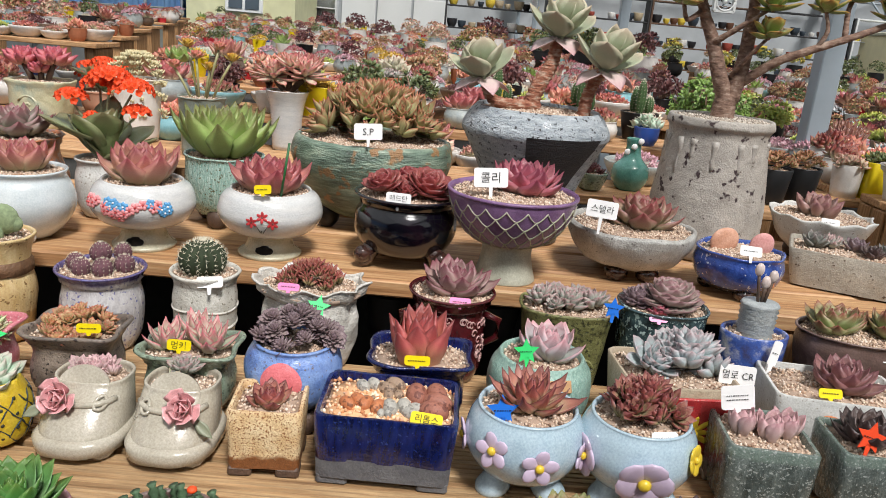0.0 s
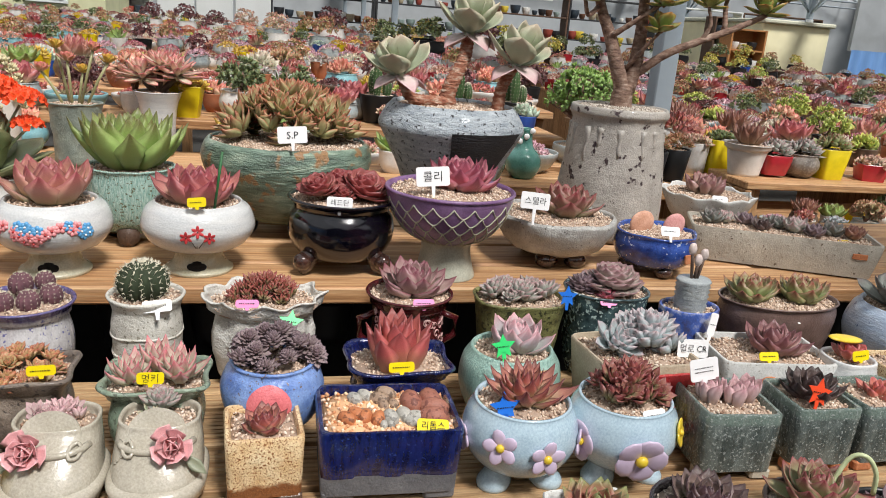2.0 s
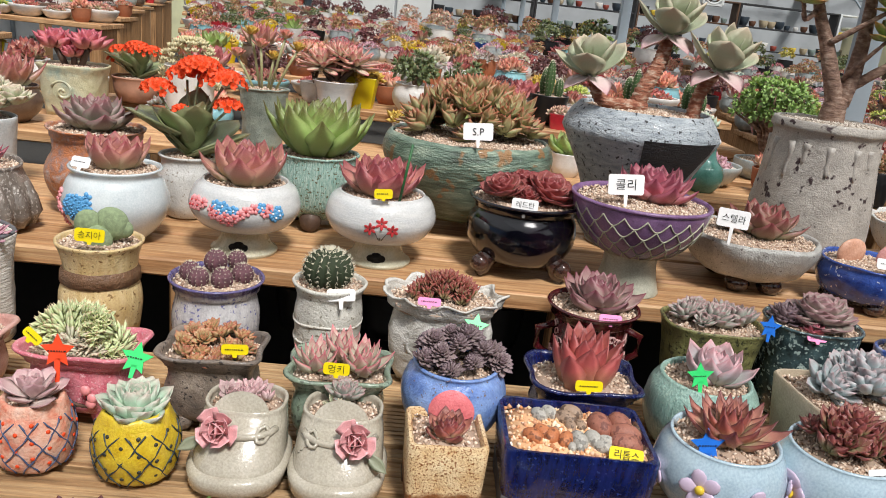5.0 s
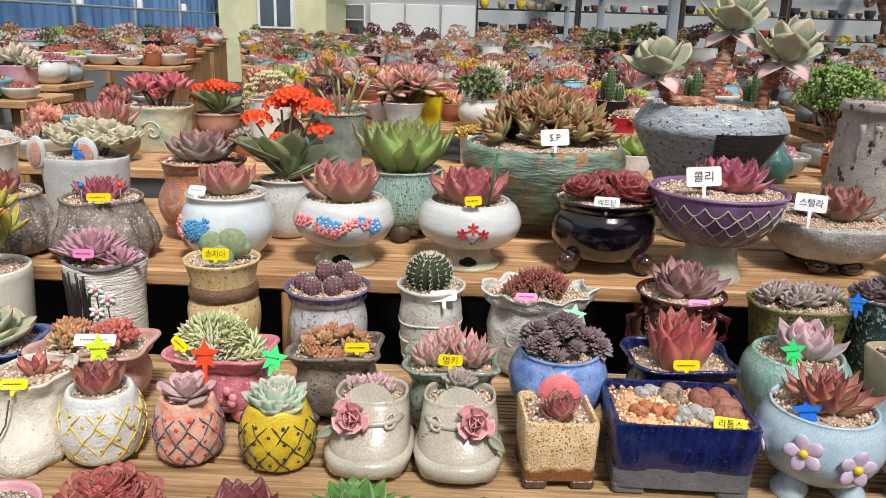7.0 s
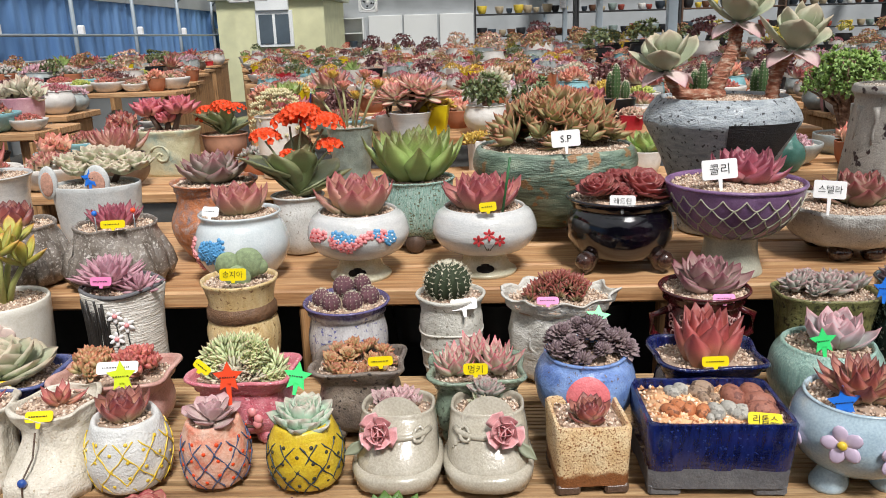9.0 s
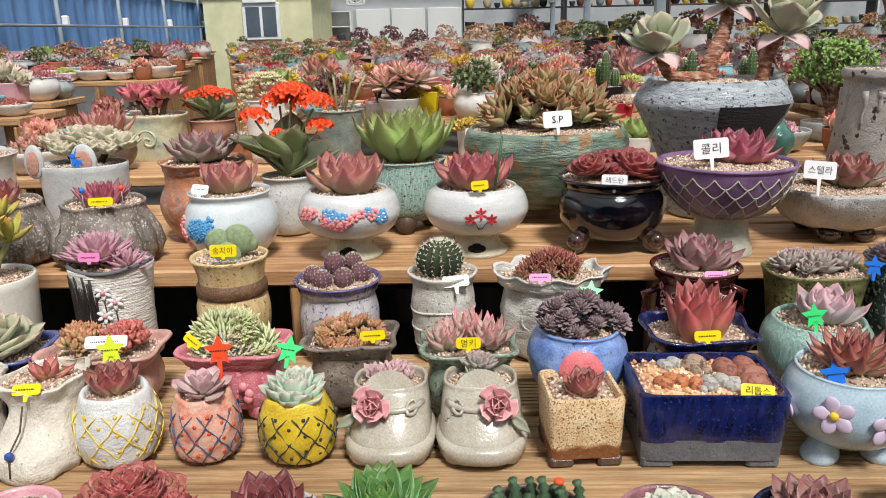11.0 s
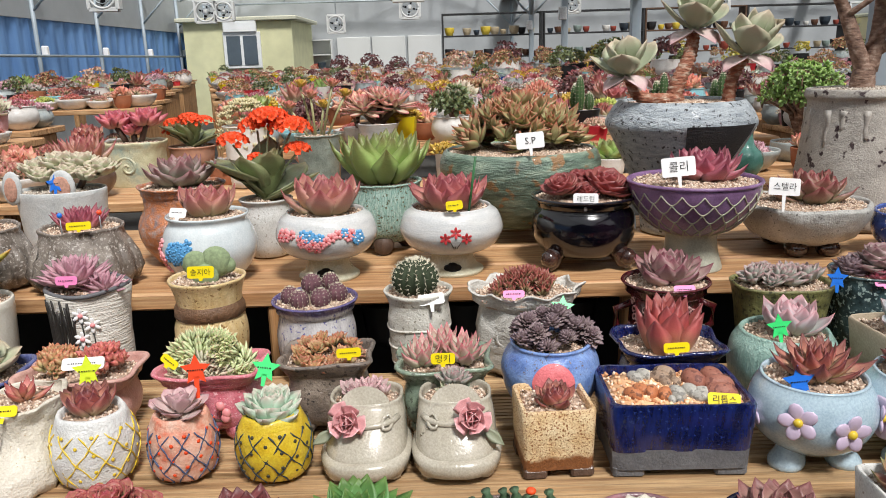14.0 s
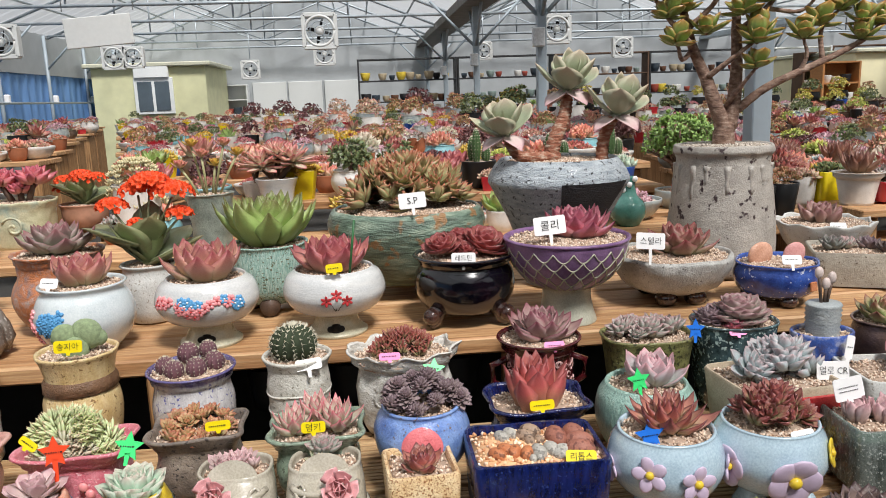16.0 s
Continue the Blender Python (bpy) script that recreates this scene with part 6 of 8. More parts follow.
# black pot on curled feet
BLACK = glaze("blue_black_glaze", "040409", "0a0a12", 14, 0.07, 0.8, third="1c0e18", bump=0.08)
prof = [(0.055, 0.022), (0.08, 0.032), (0.098, 0.066), (0.096, 0.1), (0.085, 0.118), (0.097, 0.13), (0.101, 0.134)]
root, body, top = potted("glossy blue-black pot on curled feet with red rosettes", -0.042, 1.385, UP, prof, BLACK, wall=0.009, fill=0.004)
BRONZE = glaze("bronze_black_glaze", "1a1414", "4a3028", 40, 0.12, 0.9, bump=0.15)
for a in (-40, -140, 90):
    q = radians(a)
    d = Vector((math.cos(q), math.sin(q), 0))
    put("foot", tube([tuple(d * 0.06 + Vector((0, 0, 0.042))), tuple(d * 0.082 + Vector((0, 0, 0.03))), tuple(d * 0.086 + Vector((0, 0, 0.014))), tuple(d * 0.098 + Vector((0, 0, 0.007)))], [0.018, 0.018, 0.013, 0.007], 10), BRONZE, body)
    put("foot_scroll", ball(0.017, 0.017, 0.017, 14, 10), BRONZE, body, "", Matrix.Translation(d * 0.095 + Vector((0, 0, 0.026))))
M_REDROSE = leaf_mat("leaf_red_rose", "b98a80", "a84a4e", "7d2a34", edge=0.5)
for dx, dy, r, tl in ((-0.042, -0.018, 0.044, (12, -14)), (0.036, -0.012, 0.052, (14, 12)), (0.0, 0.03, 0.046, (-10, 0)), (-0.002, -0.04, 0.026, (20, 0))):
    rosette(root, (dx, dy, top + 0.014), r, M_REDROSE, 34, WIDE, el_out=12, tilt=tl)

# purple fish-scale bowl on a pedestal
PURPLE = glaze("purple_glaze", "6c4d74", "8a6a92", 26, 0.35, 0.35, bump=0.3)
SCALE_LINE = glaze("sage_line", "9a9a86", "b0ad98", 60, 0.5, 0.2)
prof = [(0.052, 0.07), (0.08, 0.085), (0.106, 0.118), (0.117, 0.15), (0.119, 0.165)]
root, body, top = potted("purple fish-scale bowl on sage pedestal with magenta echeveria", 0.153, 1.342, UP, prof, PURPLE, seg=64, wall=0.006, fill=0.004)
for j in range(5):
    n = 20
    for k in range(n):
        z0 = 0.152 - 0.0165 * j
        az = -90 + 360 / n * (k + 0.5 * (j % 2))
        w = 360 / n / 2
        put("scale_line", tube([tuple(on_pot(prof, az - w + 2 * w * i / 8, z0 - 0.0165 * math.sin(math.pi * i / 8), 0.0006).translation) for i in range(9)], 0.0013, 5), SCALE_LINE, body)
put("rim_band", tube([(0.1185 * math.cos(a), 0.1185 * math.sin(a), 0.165) for a in np.linspace(0, 2 * math.pi, 64)], 0.0036, 8), PURPLE, body)
SAGE = glaze("sage_pedestal_glaze", "98998a", "b2b2a2", 24, 0.3, 0.4, bump=0.25)
foot = [(0.058, 0.0), (0.058, 0.004), (0.05, 0.03), (0.047, 0.06), (0.052, 0.075)]
put("pedestal", loft([(q[1], q[0], q[0], 0, 0, 2) for q in smooth_line(foot, 4)], 48, lump=0.0008), SAGE, body, "sage glazed pedestal with a seal mark")
rosette(root, (0.022, 0.012, top), 0.074, M_MAGENTA, 34, POINTED, el_in=84, el_out=22, core=0.2)

# shallow white shell bowl
SHELL = glaze("chalky_white_slip", "96948f", "bdbcb7", 24, 0.6, 0.1, bump=0.8, speck="6a6662", speck_amount=0.7)
prof = [(0.066, 0.024), (0.1, 0.04), (0.121, 0.072), (0.126, 0.094), (0.123, 0.1)]
root, body, top = potted("chalky white shallow bowl on dark feet with red-green echeveria", 0.405, 1.44, UP, prof, SHELL, lump=0.003, wave=(5, 0.003), fill=0.005)
for a in (-60, -120, 60, 120):
    put("foot", ball(0.024, 0.022, 0.018, 12, 8), BRONZE, body, "", Matrix.Translation((0.062 * math.cos(radians(a)), 0.062 * math.sin(radians(a)), 0.016)))
rosette(root, (0.02, 0.0, top - 0.002), 0.084, leaf_mat("leaf_green_wine", "93a27a", "9a7a6c", "84343e", edge=0.7), 26, POINTED, el_out=15)

# small cobalt pot with pink stones
COBALT = glaze("cobalt_mottled_glaze", "1f2f6e", "3a5aa8", 40, 0.2, 0.6, speck="b4bccc", speck_size=110, speck_amount=0.68, bump=0.3, low="2a2830", low_z=0.024)
prof = [(0.05, 0.012), (0.074, 0.03), (0.084, 0.058), (0.08, 0.078), (0.082, 0.086)]
root, body, top = potted("cobalt mottled bowl with two pink marbled stone leaves", 0.6, 1.37, UP, prof, COBALT, wave=(6, 0.002))
feet(body, 3, 0.05, 0.02, BRONZE, -90, 0.7)
PEACH = glaze("peach_leaf_skin", "c08a6e", "d8a890", 60, 0.55, 0.1)
PINKST = glaze("pink_leaf_skin", "c98a86", "d8a29c", 60, 0.55, 0.1)
put("leaf", ball(0.03, 0.008, 0.026, 16, 10), PEACH, root, "peach fleshy leaf standing in grit", pose(-0.03, 0.01, top + 0.018, 0, -14, 10))
put("leaf", ball(0.022, 0.008, 0.026, 16, 10), PINKST, root, "pink fleshy leaf standing in grit", pose(0.04, 0.005, top + 0.016, 0, 24, -10))
part("name_plate", block(0.018, 0.004, 0.018, 0.001), BRICK, body, "square clay seal", on_pot(prof, -68, 0.066, 0.0) @ pose(0, -0.009, 0, 90, 0, 0))

# white wavy bowl
prof = [(0.05, 0.02), (0.085, 0.05), (0.105, 0.09), (0.112, 0.108)]
root, body, top = potted("white crimped bowl with blue brush mark and plump mauve rosette", 0.89, 1.665, UP, prof, WHITE_ROUGH, wave=(10, 0.006), lump=0.002)
put("brush_mark", ball(0.008, 0.002, 0.012, 8, 6), plain("blue_brush", "2c3f7a", 0.4), body, "", on_pot(prof, -88, 0.06, 0.0) @ pose(0, 0, 0, 90, 0, 0))
feet(body, 3, 0.05, 0.018, CLAY_DARK, -90, 1.2)
rosette(root, (-0.01, 0, top), 0.062, leaf_mat("leaf_mauve_bronze", "9a8f84", "a07a78", "84525a", edge=0.5), 20, PLUMP, el_in=88, el_out=40, core=0.2)

# long planter
PLANTER = glaze("cream_planter_glaze", "9a9488", "b2ac9f", 22, 0.45, 0.2, speck="5a4c40", speck_size=120, speck_amount=0.72, bump=0.4)
root, body, top = potted("long cream speckled planter box with small dark rosettes", 0.94, 1.437, UP, [(0.183, 0.004), (0.19, 0.035), (0.198, 0.076)], PLANTER, sq=18, asp=0.37, rz=-24, wall=0.009, seg=84, hard=True, limit=2600)
part("name_plate", block(0.03, 0.003, 0.012, 0.001), BRICK, body, "small clay name plate", pose(0.15, -0.0725, 0.046))
for k, (dx, dy, r, m) in enumerate(((-0.21, 0.0, 0.036, M_SLATE), (-0.165, 0.02, 0.03, M_GREY), (-0.1, 0.02, 0.032, M_PLUM), (-0.06, -0.02, 0.03, M_DARK), (-0.01, 0.02, 0.034, M_SLATE), (0.04, 0.0, 0.042, M_GREY), (0.09, -0.02, 0.032, M_PLUM), (0.15, 0.01, 0.036, M_SLATE), (0.21, 0.0, 0.034, M_BROWN))):
    small_rosette(root, (dx * 0.72, dy, top + 0.004), r, m, "long%d" % (k % 2), n=22, leaf=POINTED, el_out=20, spin=50 * k)

# ribbed grey-brown pots
RIB = glaze("stone_brown_glaze", "5a5048", "8f867c", 30, 0.4, 0.3, speck="a9a29a", speck_size=200, speck_amount=0.62, bump=0.6)
for x, y, r, m, lab, n in ((-0.982, 1.335, 0.083, M_MAGENTA, "fluted stone-brown pot with wine red rosette and pins", 44), (-1.185, 1.34, 0.088, M_RED, "fluted stone-brown pot with dark red rosette", 30)):
    prof = [(r * 0.95, 0.004), (r * 1.12, 0.03), (r * 1.04, 0.07), (r * 0.88, 0.1), (r * 0.9, 0.112)]
    root, body, top = potted(lab, x, y, UP, prof, RIB, lump=0.004, seed=4)
    for k in range(9):
        put("flute", tube([tuple(on_pot(prof, -180 + 22 * k + 11, z, -0.004).translation) for z in (0.012, 0.035, 0.06, 0.085)], [0.012, 0.016, 0.013, 0.008], 8), RIB, body)
    rosette(root, (0, 0, top - 0.002), 0.056, m, n, POINTED if n < 40 else dict(W=0.34, T=0.15, point=1.3, curl=0.15), el_in=86, el_out=38, core=0.2)
    if n == 44:
        for dx, dy, c in ((-0.012, -0.05, BLUE_TAG), (0.05, -0.03, ORANGE_TAG)):
            pin = thing("pin", "round-headed pin stuck into the grit", "pin", x + dx, y + dy, UP + top)
            put("needle", tube([(0, 0, -0.01), (0, 0, 0.035)], 0.001, 5), STEEL, pin)
            put("head", ball(0.005, 0.005, 0.005, 8, 6), c, pin, "", pose(0, 0, 0.037))

# ================= upper shelf, back =================
BIGGREEN = glaze("verdigris_banded_glaze", "2c352c", "6f8474", 13, 0.35, 0.35, stretch=(1.0, 1.0, 4.5), speck="94704a", speck_size=30, speck_amount=0.64, bump=0.8, third="aebaa4")
prof = [(0.085, 0.03), (0.13, 0.06), (0.165, 0.12), (0.178, 0.16), (0.172, 0.188), (0.165, 0.196)]
root, body, top = potted("large verdigris banded bowl with clustered olive-red rosettes", -0.137, 1.64, UP, prof, BIGGREEN, seg=64, lump=0.002, asp=0.94, limit=2600, fill=0.004)
feet(body, 3, 0.1, 0.028, DARK, -30, 1.2)
M_SP = leaf_mat("leaf_sp_olive", "98a468", "a89a70", "b05a48", edge=0.7)
rs = np.random.default_rng(3)
for k in range(38):
    f = math.sqrt((k + 0.3) / 38)
    a = k * GOLD
    x, y = 0.128 * f * math.cos(a), 0.088 * f * math.sin(a)
    small_rosette(root, (x, y, top + 0.012 + 0.086 * (1 - f * f)), rs.uniform(0.04, 0.056), M_SP, "sp", n=24, leaf=dict(W=0.5, T=0.13, point=1.25, curl=0.14, belly=0.48, mucro=0.1), tilt=(-y * 420, x * 380), spin=97 * k, el_in=84, el_out=22)

URN = glaze("turquoise_carved_glaze", "86b0a4", "bcd4c8", 60, 0.25, 0.5, stretch=(6, 6, 1), speck="6a6a50", speck_amount=0.66, bump=0.9)
prof = [(0.05, 0.024), (0.072, 0.05), (0.08, 0.1), (0.079, 0.138), (0.083, 0.148)]
root, body, top = potted("turquoise carved urn with large green pointed rosette", -0.437, 1.545, UP, prof, URN, lump=0.002)
feet(body, 3, 0.05, 0.022, CLAY_DARK, -90, 1.1)
rosette(root, (0, -0.004, top + 0.004), 0.124, M_GREEN, 54, dict(W=0.52, T=0.13, point=1.4, curl=0.18, belly=0.52, mucro=0.1), el_in=87, el_out=38, core=0.2)

ORANGE_URN = glaze("orange_grey_raku", "767c86", "bc7446", 42, 0.4, 0.3, third="b4b6b8", bump=0.8)
prof = [(0.06, 0.004), (0.085, 0.04), (0.092, 0.08), (0.078, 0.12), (0.08, 0.15), (0.089, 0.16)]
root, body, top = potted("orange and grey raku jar with large grey-green echeveria", -0.845, 1.5, UP, prof, ORANGE_URN, lump=0.003)
rosette(root, (0, 0, top + 0.004), 0.078, leaf_mat("leaf_sage_mauve", "93a088", "8f8684", "8a5560", edge=0.6), 30, POINTED, el_out=14)

# kalanchoe
prof = [(0.04, 0.004), (0.052, 0.03), (0.056, 0.08), (0.05, 0.11), (0.056, 0.122)]
root, body, top = potted("white crackle pot with orange flowering kalanchoe", -0.68, 1.52, UP, prof, WHITE_ROUGH, name="potted_kalanchoe", category="potted kalanchoe")
kl = leaf_geo(L=1, W=0.78, T=0.05, point=2.2, curl=0.12, belly=0.55, waist=0.3, rows=8)
kme = mesh_of("leaf", kl[0], kl[1], M_KAL, kl[2])


def kalanchoe(root, top, s, heads):
    for k in range(13):
        a = k * GOLD
        el = (18, 42, 62)[k % 3]
        part("leaf", kme, None, root, "", Matrix.Translation((0, 0, top + 0.004 * s + 0.003 * k * s)) @ Matrix.Rotation(a, 4, "Z") @ Matrix.Rotation(-radians(el), 4, "Y") @ Matrix.Scale(s * (0.128 if k % 3 == 0 else 0.1), 4))
    r = np.random.default_rng(8)
    fl = []
    for q in range(5):
        lg = leaf_geo(L=1, W=0.8, T=0.08, point=2.6, curl=0.2, rows=4)
        fl.append((moved(lg[0], Matrix.Rotation(q * 1.2566, 4, "Z") @ Matrix.Rotation(-0.35, 4, "Y")), lg[1], {}))
    fg = joined(fl)
    for hx, hy, hz, hr in heads:
        st = put("flower_stalk", tube([(0, 0, top), (hx * 0.6, hy * 0.6, top + hz * 0.7), (hx, hy, top + hz)], 0.0025 * s, 6), M_KAL, root)
        pcs = []
        for k in range(int(26 * (hr / 0.03) ** 2) + 6):
            f = math.sqrt((k + 0.5) / (26 * (hr / 0.03) ** 2 + 6))
            a = k * GOLD
            d = Vector((f * math.cos(a), f * math.sin(a), math.sqrt(max(0, 1 - f * f)) * 0.7))
            m = Matrix.Translation(Vector((hx, hy, top + hz)) + d * hr) @ d.to_track_quat("Z", "Y").to_matrix().to_4x4() @ Matrix.Scale(0.0095 * s, 4) @ Matrix.Rotation(r.uniform(0, 6), 4, "Z")
            pcs.append((moved(fg[0], m), fg[1], {}))
        tagged(put("flower_head", joined(pcs), P_ORANGE, st, "orange kalanchoe flower head"), kind="stuff")


kalanchoe(root, top, 1.0, ((0.02, 0, 0.16, 0.042), (-0.055, -0.01, 0.12, 0.03), (0.062, 0.0, 0.14, 0.042), (0.075, -0.01, 0.1, 0.026), (-0.006, -0.03, 0.09, 0.014), (-0.01, 0.02, 0.145, 0.036)))

# bunny pot
M_BUNNY = leaf_mat("leaf_pale_jade", "b4c49c", "c4cca8", "cdb4a4", edge=0.6, bloom=0.25)
BUNNY = glaze("grey_white_matt_glaze", "b4b8b8", "cdcfcd", 24, 0.55, 0.15, bump=0.3)
prof = [(0.075, 0.004), (0.085, 0.04), (0.09, 0.1), (0.094, 0.145)]
root, body, top = potted("grey-white bunny-eared pot with pale green clustered rosettes", -1.13, 1.575, UP, prof, BUNNY, asp=0.8, grit=GRIT_GREY)
EAR = plain("ear_pink_grit", "c99a86", 0.9, var=0.3, scale=200, bump=0.6)
for dx in (-0.074, 0.03):
    ear = put("ear", ball(0.021 if dx < 0 else 0.028, 0.008, 0.036, 14, 10), BUNNY, body, "", pose(dx, -0.055, 0.158, 0, 4, 0))
    put("inner_ear", ball(0.014 if dx < 0 else 0.02, 0.004, 0.026, 12, 8), EAR, ear, "pink inner ear", pose(0, -0.0055, -0.002))
put("nose", ball(0.009, 0.007, 0.01, 10, 8), plain("grey_bead", "5a6058", 0.3), body, "", pose(0.01, -0.07, 0.08))
for dx, dy, dz, r in ((-0.06, 0.03, 0.036, 0.046), (-0.015, 0.04, 0.046, 0.05), (0.035, 0.035, 0.044, 0.05), (0.08, 0.025, 0.036, 0.044), (-0.038, 0.0, 0.028, 0.036), (0.02, 0.005, 0.032, 0.038), (0.06, 0.0, 0.028, 0.034)):
    rosette(root, (dx, dy, top + dz), r, M_BUNNY, 28, dict(W=0.74, T=0.2, point=2.2, curl=0.22, belly=0.66, waist=0.4), el_in=86, el_out=14)
for dx in (-0.05, 0.0, 0.05):
    put("stem", tube([(dx * 0.5, 0.02, top - 0.005), (dx, 0.03, top + 0.045)], 0.007, 7), CLAY_DARK, root)

# white pierced pot at the end of the shelf
prof = [(0.07, 0.004), (0.085, 0.06), (0.088, 0.12), (0.095, 0.155), (0.1, 0.163)]
root, body, top = potted("white pierced jar with dusky red echeveria", -1.395, 1.6, UP, prof, W_GLAZE)
for az, z in ((-75, 0.12), (-60, 0.09), (-110, 0.1), (-90, 0.07)):
    put("drain_hole", ball(0.009, 0.016, 0.002, 10, 6), HOLE, body, "", on_pot(prof, az, z, 0.0003, 20))
rosette(root, (0, 0, top), 0.085, M_CORAL, 18, SPEAR, el_out=40)

# slate bowl with a branching echeveria
SLATE = glaze("crackled_blue_grey_slip", "868f96", "b6bdc1", 34, 0.65, 0.1, stretch=(1, 1, 3), speck="3a3a3c", speck_size=95, speck_amount=0.66, bump=1.0)
prof = [(0.076, 0.004), (0.084, 0.06), (0.114, 0.15), (0.15, 0.222), (0.161, 0.246), (0.147, 0.276), (0.135, 0.29)]
root, body, top = potted("large crackled blue-grey bowl with black brushed band", 0.214, 1.637, UP, prof, SLATE, seg=64, wall=0.009, limit=2600, name="potted_echeveria_tree")
BLK = glaze("matt_black_band", "17171a", "26262a", 50, 0.6, 0.1, stretch=(1, 1, 8), bump=0.6)
pv = [[tuple(on_pot(prof, -102 + (62 - 22 * j / 8) * i / 20, 0.247 - 0.16 * j / 8, 0.003).translation) for i in range(21)] for j in range(9)]
put("black_band", (np.array([p for r_ in pv for p in r_]), [[j * 21 + i, j * 21 + i + 1, (j + 1) * 21 + i + 1, (j + 1) * 21 + i] for j in range(8) for i in range(20)], {}), BLK, body, "matt black brushed patch")
BARK_N = Nodes("scarred_stem_bark", 0.85)
BARK_N.bump(BARK_N.noise(70, 4, stretch=(1, 1, 3)), 0.9, 0.008)
BARK_N.colour(BARK_N.ramp(BARK_N.noise(55, 5, stretch=(1, 1, 2.5)), [(0.3, C("7d4636")), (0.5, C("a06a52")), (0.7, C("c9b4a0"))]))
SCAR = BARK_N.mat


def bark_tube(path, r0, r1, ring=0.0012, k=6):
    p = smooth_line(path, k)
    n = len(p)
    rad = [r0 + (r1 - r0) * i / (n - 1) + ring * (i % 2) for i in range(n)]
    return tube(p, rad, 12)


for path, r0, r1, at, R, tl in (
        ([(-0.02, 0, top - 0.01), (-0.008, 0, top + 0.045), (0.018, 0.01, top + 0.1), (0.028, 0.02, top + 0.15)], 0.0175, 0.012, (0.032, 0.03, top + 0.158), 0.082, (10, 8)),
        ([(0.095, -0.02, top - 0.01), (0.1, -0.025, top + 0.05), (0.12, -0.03, top + 0.095)], 0.0135, 0.0105, (0.126, -0.032, top + 0.1), 0.082, (6, 14)),
        ([(0.0, 0.0, top + 0.01), (-0.05, -0.02, top + 0.012), (-0.1, -0.03, top + 0.02), (-0.125, -0.035, top + 0.06)], 0.013, 0.009, (-0.127, -0.036, top + 0.065), 0.075, (6, -8))):
    put("trunk", bark_tube(path, r0, r1, 0.0024, 12), SCAR, root, "ringed brown leafless stem")
    rosette(root, at, R * 1.08, M_SILVER, 9, dict(W=0.86, T=0.06, point=2.0, curl=0.3, belly=0.62, waist=0.32, rows=9), el_in=78, el_out=24, core=0.1, small=0.72, tilt=tl)
    for a_ in (-150, -70, 20, 110):
        lg_ = leaf_geo(W=0.7, T=0.05, point=1.6, curl=-0.2, belly=0.5, waist=0.3)
        put("old_leaf", lg_, M_PALEPINK, root, "pale pink drooping old leaf", Matrix.Translation(at) @ Matrix.Rotation(radians(a_), 4, "Z") @ Matrix.Rotation(radians(14), 4, "Y") @ Matrix.Scale(R * 0.95, 4))

# tall grey jar with a jade tree
GREYJAR = glaze("grey_drip_glaze", "9a948c", "b8b2a9", 16, 0.6, 0.1, speck="3a2a2c", speck_size=46, speck_amount=0.675, bump=0.6)
prof = [(0.116, 0.004), (0.124, 0.04), (0.123, 0.12), (0.111, 0.225), (0.106, 0.275), (0.114, 0.29), (0.112, 0.303)]
root, body, top = potted("tall grey dripped jar with a branching jade tree", 0.62, 1.66, UP, prof, GREYJAR, seg=64, lump=0.0015, grit=GRIT_GREY, name="potted_jade_tree", category="potted tree", wall=0.01, fill=0.002)
rd = np.random.default_rng(21)
DRIP = glaze("pale_drip", "a09a92", "b2aca4", 20, 0.45, 0.3)
for k in range(15):
    az = -180 + 24 * k + rd.uniform(-5, 5)
    l = rd.uniform(0.03, 0.1)
    put("glaze_drip", tube([tuple(on_pot(prof, az + rd.uniform(-1, 1), 0.262 - l * i / 5, -0.003).translation) for i in range(6)], [0.009, 0.008, 0.006, 0.0055, 0.006, 0.004], 7), DRIP, body)
JADE_BARK_N = Nodes("jade_bark", 0.85)
JADE_BARK_N.bump(JADE_BARK_N.noise(40, 4, stretch=(1, 1, 4)), 0.7, 0.006)
JADE_BARK_N.colour(JADE_BARK_N.ramp(JADE_BARK_N.noise(60, 5, stretch=(1, 1, 1.6)), [(0.3, C("5c463e")), (0.52, C("8a6e5e")), (0.75, C("b4a090"))]))
JB = JADE_BARK_N.mat
t0 = top
